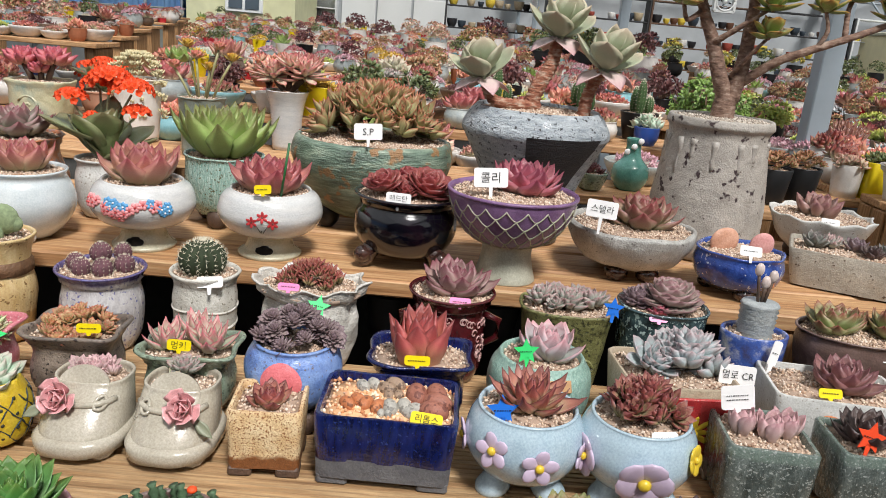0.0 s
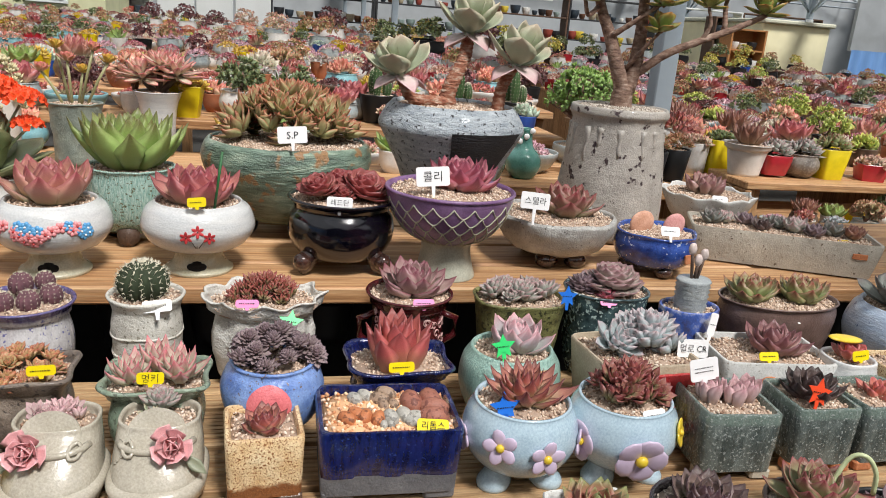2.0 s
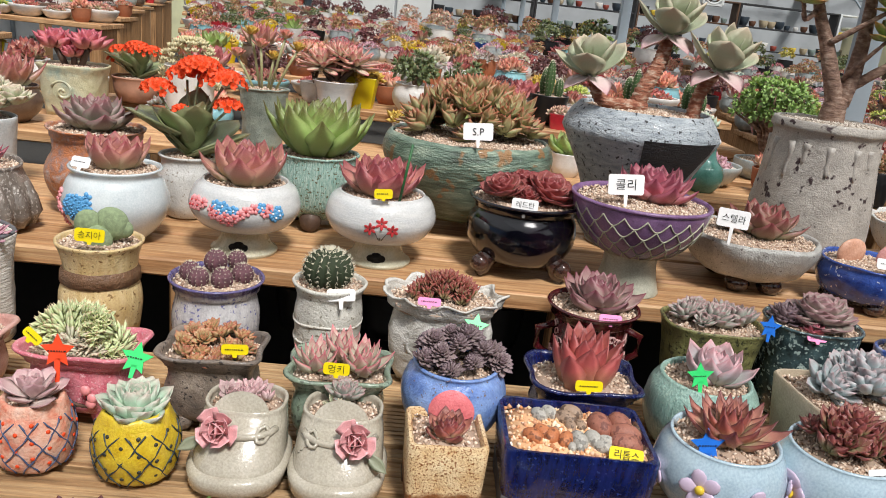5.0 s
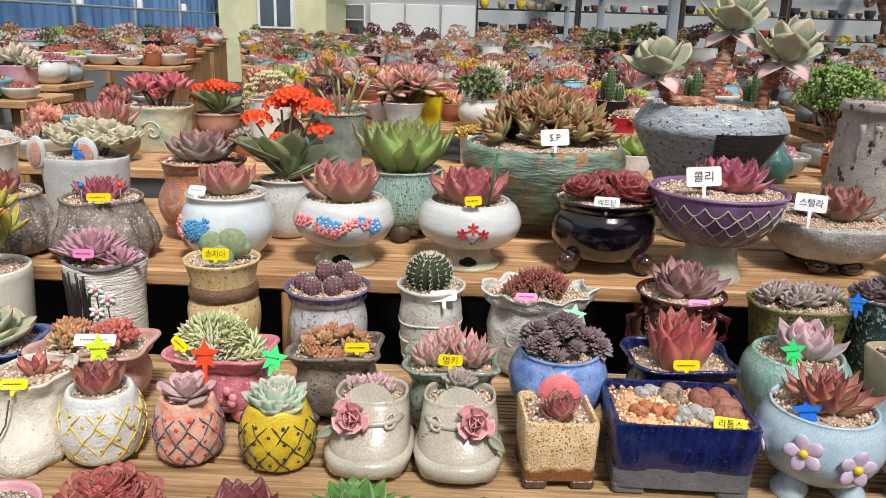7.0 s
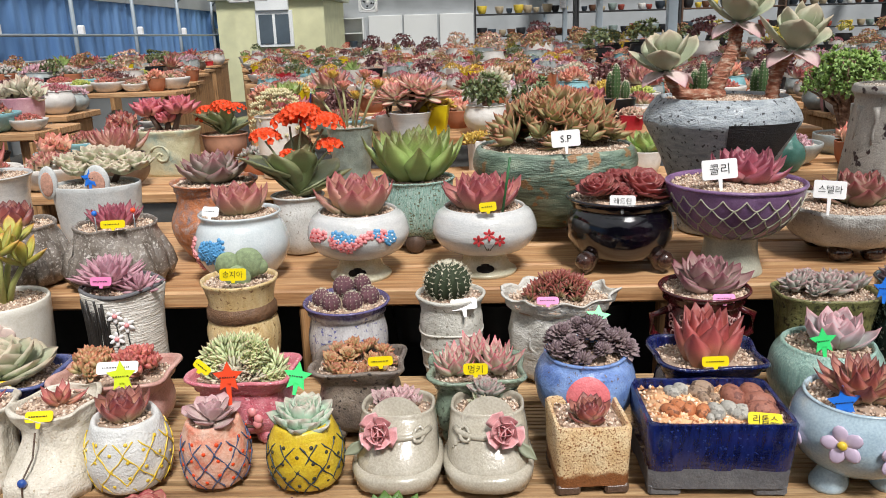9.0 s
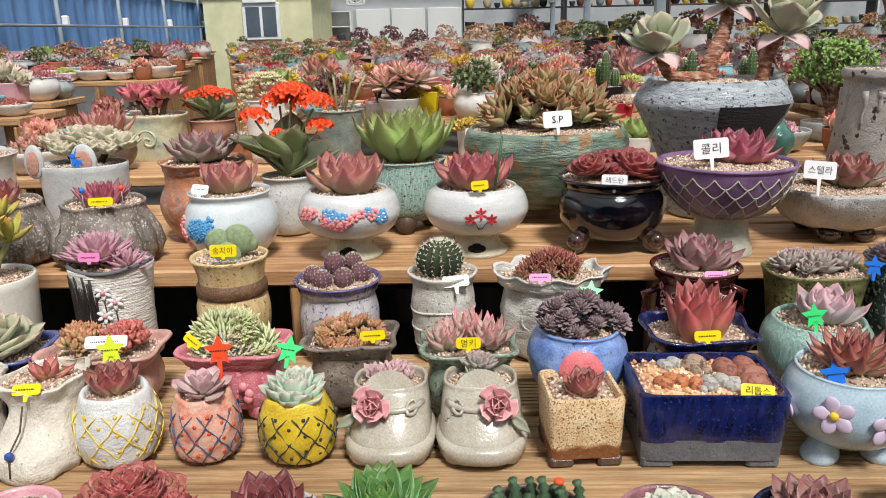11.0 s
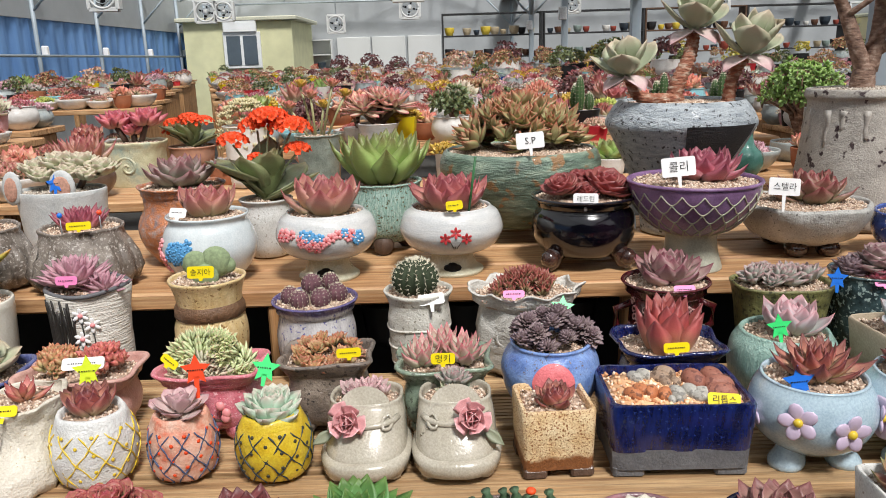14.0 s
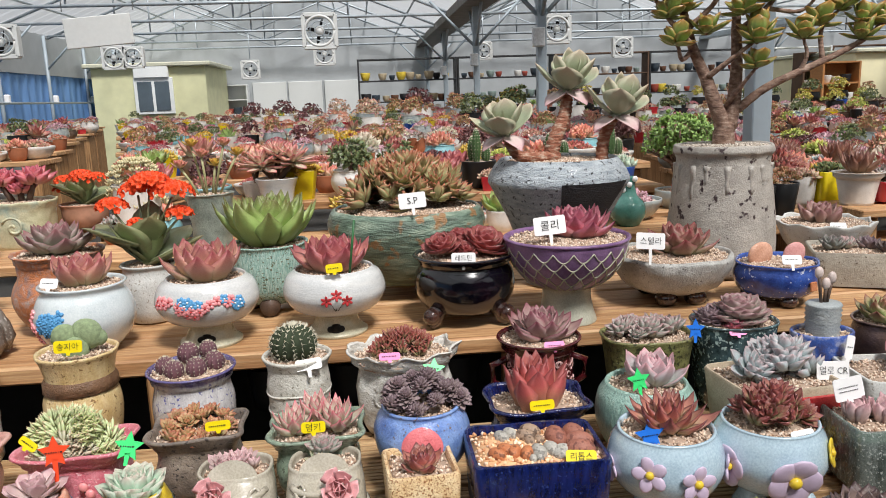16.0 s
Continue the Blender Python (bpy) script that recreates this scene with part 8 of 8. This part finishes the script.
proto("tall white box pot with golden rosettes", [(0.034, 0), (0.04, 0.13)], BG_WHITE, m2, M_GOLDEN, sq=8, hard=True, weight=0.5, zone="c")
proto("grey bowl with olive and orange shrub", ROUND, BG_GREY, s2, M_OLIVE, lod=LOD_BUSH, stems=st2, weight=0.9, zone="cr")
proto("white pot with stalked salmon rosettes", CUP, BG_WHITE, s3, M_SALMON, lod=LOD_BUSH, stems=st3, weight=0.4)
proto("black bowl with powder blue cluster", ROUND, DARK, m2, M_BLUE, weight=1.2, zone="r")
proto("grey bowl with lilac-plum cluster", LOWBOWL, BG_GREY, m1, M_LILAC, weight=1.8, zone="r")
proto("white bowl with magenta cluster", ROUND, BG_WHITE, m1, M_MAGENTA, weight=1.2)
proto("brown pot with lime rosettes", CUP, BG_BROWN, m3, M_LIME, weight=0.5, zone="r")
proto("white bowl with lime rosettes", LOWBOWL, BG_WHITE, m2, M_LIME, weight=0.9)
proto("white bowl with cream-green rosettes", LOWBOWL, BG_WHITE, m2, M_CREAM, weight=0.7)
proto("white bowl with grey rosettes", ROUND, BG_WHITE, m3, M_CREAM, weight=0.6)
proto("cream pot with green pointed rosette", CUP, BG_WHITE, big, M_GREEN, lod=LOD_BIG, weight=0.7)
proto("terracotta pot with coral rosettes", CUP, TERRA, m3, M_SALMON, weight=1.2)


proto("brown low bowl of dark wine rosettes", LOWBOWL, BG_BROWN, m1, M_DEEPRED, weight=1.3)
proto("turquoise low bowl of crimson rosettes", LOWBOWL, BG_TURQ, m2, M_RED, weight=1.0)
proto("white bowl of plum and red spiky rosettes", ROUND, BG_WHITE, m3, M_RED, weight=1.3)
proto("grey pot with tall orange-green shrub", ROUND, BG_GREY, s2, M_OLIVE, lod=LOD_BUSH, stems=st2, weight=1.0, zone="b", kind="shrub")
proto("dark pot with tall green shrub", ROUND, DARK, s1, M_FIR, lod=LOD_BUSH, stems=st1, weight=1.2, zone="b", kind="shrub")
proto("dark pot with tall yellow-green shrub", ROUND, DARK, s2, M_YEL, lod=LOD_BUSH, stems=st2, weight=0.6, zone="b", kind="shrub")
proto("dark pot with black-red leafy dome", ROUND, BG_WHITE, s1, M_DEEPRED, lod=LOD_BUSH, stems=st1, weight=0.4, zone="b", kind="shrub")
proto("white bowl with round cream-green shrub", ROUND, BG_WHITE, s2, M_GREYPINK, lod=LOD_BUSH, stems=st2, weight=0.4, zone="b", kind="shrub")


def pick(r, zone):
    c = [((p, d), w) for p, w, z, d in protos if zone in z]
    k = r.choice(len(c), p=np.array([w for _, w in c]) / sum(w for _, w in c))
    return c[k][0]


def bench(x0, x1, y, z, depth=0.3, name="display_bench", legs=True, end=False):
    root = tagged(thing(name, "pine board bench crowded with potted succulents", "bench", (x0 + x1) / 2, y, 0, group="benches behind the stand"), kind="structure")
    w = x1 - x0
    for k in range(2):
        board(0, (k - 0.5) * depth / 2, z - 0.03, w, depth / 2 - 0.008, 0.03, PINE, root)
    n = max(2, int(w / 1.4) + 1)
    for k in range(n):
        board(-w / 2 + 0.06 + (w - 0.12) * k / (n - 1), 0, 0, 0.07, depth * 0.7, z - 0.034, PINE_Z, root, "leg")
    if end:
        for s in (-1, 1):
            for q in range(3):
                board(s * (w / 2 - 0.015), (q - 1) * depth / 3, 0.3, 0.03, depth / 3 - 0.01, z - 0.334, PINE_Z, root, "end_board")
        board(0, 0, z - 0.26, w - 0.08, depth, 0.025, PINE, root, "lower_board")


distant = []


def fill(x0, x1, y, z, zone, seed, step=(0.13, 0.21), size=(0.75, 1.15), dy=0.05, near=True):
    """Pots side by side along a board; those far away are gathered into one crowd."""
    r = np.random.default_rng(seed)
    x = x0 + r.uniform(0.04, 0.14)
    while x < x1 - 0.05:
        s = r.uniform(*size)
        one, far = pick(r, zone)
        m = pose(x, y + r.uniform(-dy, dy), z, 0, 0, r.uniform(0, 360)) @ Matrix.Scale(s, 4)
        if near:
            copy_thing(one, m)
        else:
            distant.append((far, m))
        x += r.uniform(*step) * max(1.0, s)


def crowd():
    """All far pots as one mesh, a material slot for each glaze and leaf."""
    slots, Vs, Fs, Ms, al, ri, k = {}, [], [], [], [], [], 0
    cache = {}
    for (prof, sq, pm, geo, lm), m in distant:
        key = (id(prof), sq)
        if key not in cache:
            r, h = prof[-1]
            cache[key] = loft([(q[1], q[0], q[0], 0, 0, sq) for q in prof] + [(h, r * 0.9, r * 0.9, 0, 0, sq), (h - 0.01, r * 0.85, r * 0.85, 0, 0, sq)], 12)
        P = cache[key]
        up = prof[-1][1] - 0.008
        for (V, F, A), mat, off in ((P, pm, 0), (geo, lm, up)):
            W = moved(V + np.array((0, 0, off)), m)
            Vs.append(W)
            Fs += [[i + k for i in f] for f in F]
            Ms += [slots.setdefault(mat.name, len(slots))] * len(F)
            al.append(A.get("along", np.zeros(len(V))))
            ri.append(A.get("rim", np.zeros(len(V))))
            k += len(V)
    me = mesh_of("distant_pots", np.vstack(Vs), Fs, None, {"along": np.concatenate(al), "rim": np.concatenate(ri), "under": np.full(k, 0.75)}, smooth=True, sharp=50)
    for name in slots:
        me.materials.append(bpy.data.materials[name])
    me.polygons.foreach_set("material_index", Ms)
    ob = part("distant_pots", me, None, None, "countless potted succulents crowding the far nursery tables")
    tagged(ob, category="potted succulents", kind="stuff")


# middle benches, row after row
rows = [(2.72, 1.115), (3.15, 1.16), (3.6, 1.12), (4.1, 1.16), (4.65, 1.14), (5.25, 1.17), (5.9, 1.14), (6.6, 1.16), (7.4, 1.14), (8.3, 1.16), (9.3, 1.14), (10.4, 1.15), (11.6, 1.13), (13.0, 1.14), (14.6, 1.14), (16.2, 1.14)]
for k, (y, z) in enumerate(rows):
    xl, xr = -0.30 * y - 0.25, 0.26 * y + 0.15
    bench(xl, xr, y, z)
    grow = 1 + max(0, y - 7) * 0.045
    fill(xl, xr, y - 0.07, z, "c", 100 + k, (0.13 * grow, 0.18 * grow), (0.7 * grow, 1.0 * grow), 0.03, y < 3.8)
    if y < 9:
        fill(xl, xr, y + 0.08, z, "c", 200 + k, (0.13, 0.2), (0.65, 1.0), 0.03, y < 3.8)

# taller shrubs standing among the far rows
for k, (x0, x1, y) in enumerate(((-0.2, 2.0, 6.7), (0.3, 2.4, 8.4), (0.2, 3.0, 10.5), (2.6, 7.0, 9.5), (3.2, 8.6, 11.6))):
    fill(x0, x1, y, 1.16 if y != 9.5 else 1.07, "b", 700 + k, (0.24, 0.36), (1.3, 2.0), 0.1, False)
for k, (x0, x1, y) in enumerate(((-4.2, -2.4, 5.0), (-5.0, -2.6, 6.2))):
    fill(x0, x1, y, 1.16, "b", 720 + k, (0.35, 0.6), (0.9, 1.3), 0.1, False)

# the row of round shrubs on the far bench: wine red, cream-green, olive and golden
far_shrubs = [q for q in protos if q[2] == "b"]
for x, kind, size in ((-1.431, 3, 1.55), (-1.089, 3, 1.6), (-0.775, 3, 1.4), (-0.464, 4, 1.6), (-0.16, 0, 1.5), (0.194, 0, 1.5), (0.514, 0, 1.6), (0.897, 0, 1.7), (0.132, 2, 1.1), (1.279, 1, 1.5)):
    distant.append((far_shrubs[kind][3], pose(x, 8.9, 1.15, 0, 0, 40 * x) @ Matrix.Scale(size, 4)))

# benches along the curtain, with boarded ends
for k, (x0, x1, y, z) in enumerate(((-3.1, -1.95, 2.95, 1.14), (-3.9, -2.25, 3.75, 1.13), (-4.4, -2.15, 4.9, 1.16), (-5.2, -2.5, 6.1, 1.15), (-5.6, -2.9, 7.4, 1.16), (-6.0, -3.3, 8.8, 1.15), (-6.1, -3.7, 10.4, 1.15), (-6.1, -4.2, 12.2, 1.15), (-6.1, -4.8, 14.2, 1.15))):
    bench(x0, x1, y, z, 0.36, end=y < 3.5)
    fill(x0, x1, y - 0.08, z, "l", 300 + k, (0.11, 0.16), (0.7, 1.15), 0.03, y < 5)
    fill(x0, x1, y + 0.09, z, "l", 330 + k, (0.12, 0.18), (0.9, 1.5), 0.03, y < 5)
    if y < 6:
        fill(x0, x1, y, z - 0.235, "l", 360 + k, (0.2, 0.34), (0.6, 0.8), 0.05)

# right-hand tables, lower, packed with plants
for k, (y, z) in enumerate(((3.25, 0.96), (3.62, 0.95), (4.0, 0.96), (4.4, 0.96), (4.85, 0.93), (5.3, 0.97), (5.8, 0.95), (6.4, 1.0), (7.0, 0.98), (7.7, 1.03), (8.5, 1.02), (9.4, 1.07), (10.4, 1.06), (11.5, 1.1))):
    x0, x1 = max(1.62, 0.26 * y + 0.55), 0.98 * y + 1.0
    bench(x0, x1, y, z, 0.34, end=(k == 0))
    grow = 1 + max(0, y - 6) * 0.05
    fill(x0, x1, y - 0.08, z, "r", 400 + k, (0.15 * grow, 0.22 * grow), (0.85 * grow, 1.25 * grow), 0.03, y < 4.2)
    if y < 8.6:
        fill(x0, x1, y + 0.09, z, "r", 430 + k, (0.15, 0.24), (0.95, 1.4), 0.03, y < 4.2)

# the bench just behind the stand and what stands on it
bench(-2.0, 1.12, 2.12, 1.055, 0.26)
bench(-1.9, 0.3, 2.56, 0.998, 0.2)
bench(-1.9, -1.09, 2.82, 1.036, 0.2)
SWIRL = glaze("cream_celadon_swirl", "b9b48c", "d2ccaa", 18, 0.4, 0.3, third="9db0a4", bump=0.6)
root, body, top = potted("cream celadon pot with spiral relief and pink stalked rosettes", -1.37, 2.6, 0.998, [(0.06, 0.004), (0.07, 0.05), (0.072, 0.1), (0.078, 0.125)], SWIRL, sq=3, lump=0.003)
root.matrix_basis = root.matrix_basis @ Matrix.Scale(1.3, 4)
put("spiral_relief", tube([(0.028 * q / 9 * math.cos(q), -0.0695, 0.065 + 0.028 * q / 9 * math.sin(q)) for q in np.linspace(0.5, 9, 30)], 0.004, 6), SWIRL, body)
for dx, dz, r in ((-0.045, 0.05, 0.055), (0.035, 0.055, 0.055), (0.0, 0.03, 0.04)):
    put("stem", tube([(dx * 0.4, 0, top - 0.005), (dx, 0, top + dz)], 0.008, 7), CLAY_DARK, root)
    rosette(root, (dx, 0, top + dz), r, leaf_mat("leaf_bright_pink%d" % int(dz * 1000), "e0a098", "d87080", "b04a66"), 26, PLUMP, el_out=15)
root, body, top = potted("terracotta ribbed bowl with orange kalanchoe", -1.224, 2.75, 1.036, [(0.046, 0.004), (0.06, 0.03), (0.064, 0.06), (0.068, 0.07)], TERRA_PALE, name="potted_kalanchoe", category="potted kalanchoe")
root.matrix_basis = root.matrix_basis @ Matrix.Scale(1.25, 4)
kalanchoe(root, top, 0.75, ((0.0, 0, 0.075, 0.036), (0.04, 0, 0.07, 0.03), (-0.045, 0, 0.065, 0.03), (-0.06, -0.02, 0.045, 0.014), (0.02, -0.03, 0.07, 0.03)))
MOSSY = glaze("mossy_grey_jar", "6a746c", "97a094", 26, 0.5, 0.2, bump=0.8)
root, body, top = potted("mossy grey jar with tall stalked golden rosettes", -0.65, 2.06, 1.055, [(0.05, 0.004), (0.055, 0.08), (0.062, 0.15), (0.066, 0.16)], MOSSY, lump=0.003)
for k in range(6):
    dx, dy, dz = (-0.07 + 0.03 * k), 0.02 * ((k % 2) - 0.5), 0.08 + 0.028 * ((k * 2) % 3)
    put("stem", tube([(dx * 0.3, dy, top - 0.005), (dx * 0.7, dy, top + dz * 0.6), (dx, dy, top + dz)], 0.0035, 7), M_OLIVE, root)
    rosette(root, (dx, dy, top + dz), 0.027, M_GOLDEN if k % 2 else M_SALMON, 16, SPOON, el_out=30)
root, body, top = potted("white footed jar with large pink-rimmed branching rosettes", -0.525, 2.58, 0.998, [(0.04, 0.004), (0.045, 0.06), (0.05, 0.13), (0.062, 0.17), (0.064, 0.175)], W_GLAZE)
root.matrix_basis = root.matrix_basis @ Matrix.Scale(1.15, 4)
for dx, dz, r in ((-0.04, 0.04, 0.08), (0.05, 0.05, 0.085), (0.01, 0.07, 0.07)):
    put("stem", tube([(0, 0, top - 0.005), (dx, 0, top + dz)], 0.009, 7), CLAY_DARK, root)
    rosette(root, (dx, 0, top + dz), r, leaf_mat("leaf_pink_rim%d" % int(r * 1000), "dcd8c0", "e0bcb0", "d8707c", edge=0.9), 28, dict(W=0.32, T=0.1, point=1.8, curl=0.1), el_out=-10)
root, body, top = potted("white ribbed jar of trailing cream donkey tail", -0.88, 2.2, 1.055, [(0.055, 0.004), (0.062, 0.08), (0.066, 0.17), (0.07, 0.18)], BG_WHITE)
DONK = leaf_mat("leaf_cream_tail", "d9d4ac", "e2dab4", "d8c49a", edge=0.2)
bean = rosette_geo(9, 1.0, dict(W=0.4, T=0.35, point=2.5, rows=3), el_out=20)
bm_ = mesh_of("tail", bean[0], bean[1], DONK, bean[2])
rt = np.random.default_rng(4)
for k in range(15):
    a = k * GOLD
    q = rt.uniform(0.02, 0.11)
    for j in range(7):
        f = j / 6
        part("tail_tuft", bm_, None, root, "", pose(0.075 * math.cos(a) * min(1, 0.3 + f * 1.2), 0.06 * math.sin(a) * min(1, 0.3 + f * 1.2), top + 0.045 - q * 1.4 * f * f + 0.03 * (1 - f), 0, 0, 60 * j) @ Matrix.Scale(0.016, 4))
# green vase, snail-dark cactus pot and black nursery pots right of it
VASE = glaze("teal_vase_glaze", "3f7468", "5f958a", 20, 0.2, 0.6)
vase = tagged(put("vase", shell([(0.034, 0.0), (0.052, 0.03), (0.05, 0.065), (0.028, 0.09), (0.021, 0.12), (0.024, 0.145)], wall=0.004), VASE, None, "small teal glazed bottle vase with clay blossoms", pose(0.554, 2.12, 1.055)), category="vase")
for a in (-100, -60, -140):
    put("blossom", ball(0.009, 0.005, 0.009, 8, 6), WHITE_TAG, vase, "", pose(0.026 * math.cos(radians(a)), 0.026 * math.sin(radians(a)), 0.125 + 0.0004 * (a + 100)))
root, body, top = potted("green checked pot with dark red crest", 0.433, 2.06, 1.055, [(0.03, 0.004), (0.042, 0.03), (0.046, 0.05)], GREEN_GLAZE)
cluster(root, (0, 0, top), (0.03, 0.02), 0.018, M_DEEPRED, "dkcr", 10, 0.02, n=18, leaf=TINY)
for x, y in ((0.95, 2.1), (1.06, 2.16), (0.86, 2.2), (0.78, 2.08)):
    root, body, top = potted("black nursery pot with red-leaved sedum", x, y, 1.055, [(0.04, 0.004), (0.053, 0.1)], DARK, hard=True)
    cluster(root, (0, 0, top + 0.012), (0.05, 0.045), 0.022, M_OLIVE if x != 0.86 else M_GREYPINK, "sedum", 16, 0.03, n=12, leaf=TINY)
fill(-1.88, -1.5, 2.56, 0.998, "l", 905, (0.13, 0.18), (0.8, 1.1), 0.03)
fill(-1.2, -0.66, 2.56, 0.998, "c", 906, (0.13, 0.18), (0.8, 1.1), 0.03)
fill(-0.4, 0.28, 2.56, 0.998, "c", 907, (0.13, 0.18), (0.8, 1.1), 0.03)
fill(-1.88, -1.36, 2.82, 1.036, "l", 908, (0.13, 0.18), (0.8, 1.1), 0.03)
fill(2.24, 3.36, 2.76, 0.972, "r", 909, (0.15, 0.2), (0.9, 1.2), 0.03)
fill(-2.0, -1.25, 2.1, 1.055, "l", 901, (0.15, 0.2), (0.8, 1.1))
fill(-0.25, 0.3, 2.18, 1.055, "c", 902, (0.14, 0.2), (0.7, 1.0))
fill(0.55, 0.85, 2.2, 1.055, "r", 903, (0.16, 0.2), (0.8, 1.1))
# round green bush in a grey bowl and tall candle cacti beyond
root, body, top = potted("grey bowl with a round bright green bush", 0.85, 2.42, 1.055, [(0.06, 0.0), (0.085, 0.03), (0.088, 0.06)], BG_GREY)
gb, gs = shrub(260, 0.021, 0.13, 0.14, SPOON, 0.008, seed=9)
tagged(put("crown", (gb[0] + np.array((0, 0, top)), gb[1], gb[2]), leaf_mat("leaf_bush_green", "5f8a34", "78a444", "8aa44a"), root), kind="stuff")
put("trunk", (gs[0] + np.array((0, 0, top)), gs[1], {}), JB, root)
bench(0.62, 1.12, 2.45, 1.055, 0.24)
CANDLE = plain("candle_green", "3f5a30", 0.7, var=0.3, scale=60, bump=0.5)
for x, y, z, n in ((0.5, 2.75, 1.115, 5), (0.72, 2.78, 1.115, 4), (0.2, 2.75, 1.115, 3)):
    root, body, top = potted("dark pot with tall green candle cacti", x, y, z, [(0.05, 0.004), (0.07, 0.1)], DARK, hard=True, name="potted_cactus", category="potted cactus")
    for k in range(n):
        a = k * 2.2
        h = 0.07 + 0.03 * ((k * 7) % 3)
        cactus_ball(root, (0.03 * math.cos(a), 0.03 * math.sin(a), top - 0.004), 0.016, h, CANDLE, 9, 0.005, rows=12)
# plastic and glazed pots on the table edge at the right
for x, y_edge, prof, mat, lab, geo, lm in ((1.745, True, [(0.062, 0.0), (0.07, 0.05), (0.085, 0.12), (0.1, 0.13)], BG_WHITE, "white footed bowl with bronze spiky rosette", big2, M_BROWN), (1.868, True, [(0.05, 0.01), (0.06, 0.05), (0.066, 0.09)], PLAST_R, "red glazed square pot on feet with grey rosettes", m3, M_GREY), (2.005, True, ROUND, RIB, "carved grey round pot with grey rosettes", m3, M_GREY), (2.142, True, [(0.05, 0.0), (0.065, 0.125)], PLAST_Y, "bright yellow plastic pot with green rosettes", m3, M_GREENRED), (1.76, False, [(0.055, 0.0), (0.07, 0.15)], PLAST_Y, "bright yellow plastic pot with small green plants", m2, M_FIR), (1.64, False, [(0.05, 0.0), (0.06, 0.13)], BG_WHITE, "white plastic pot with green shrub", m2, M_GREYPINK)):
    root, body, top = potted(lab, x, 2.78 if y_edge else 3.0, 0.972 if y_edge else 0.936, prof, mat, sq=6 if mat in (PLAST_Y, PLAST_R) else 2, hard=mat in (PLAST_Y, PLAST_R))
    put("plant", (geo[0] + np.array((0, 0, top)), geo[1], geo[2]), lm, root)
bench(1.66, 3.4, 2.76, 0.972, 0.3, end=True)
bench(1.2, 1.9, 3.0, 0.936, 0.16)
# lower shelf of the right-hand table with trays of small plants
bench(1.75, 2.9, 2.56, 0.79, 0.3)
fill(1.75, 2.9, 2.5, 0.79, "r", 951, (0.12, 0.16), (0.55, 0.8), 0.02)
fill(1.75, 2.9, 2.62, 0.79, "r", 952, (0.12, 0.16), (0.55, 0.8), 0.02)
# the patterns that the copies were made from are taken away again
for p_root, _, _, _ in protos:
    for o in [*p_root.children_recursive, p_root]:
        bpy.data.objects.remove(o)
crowd()
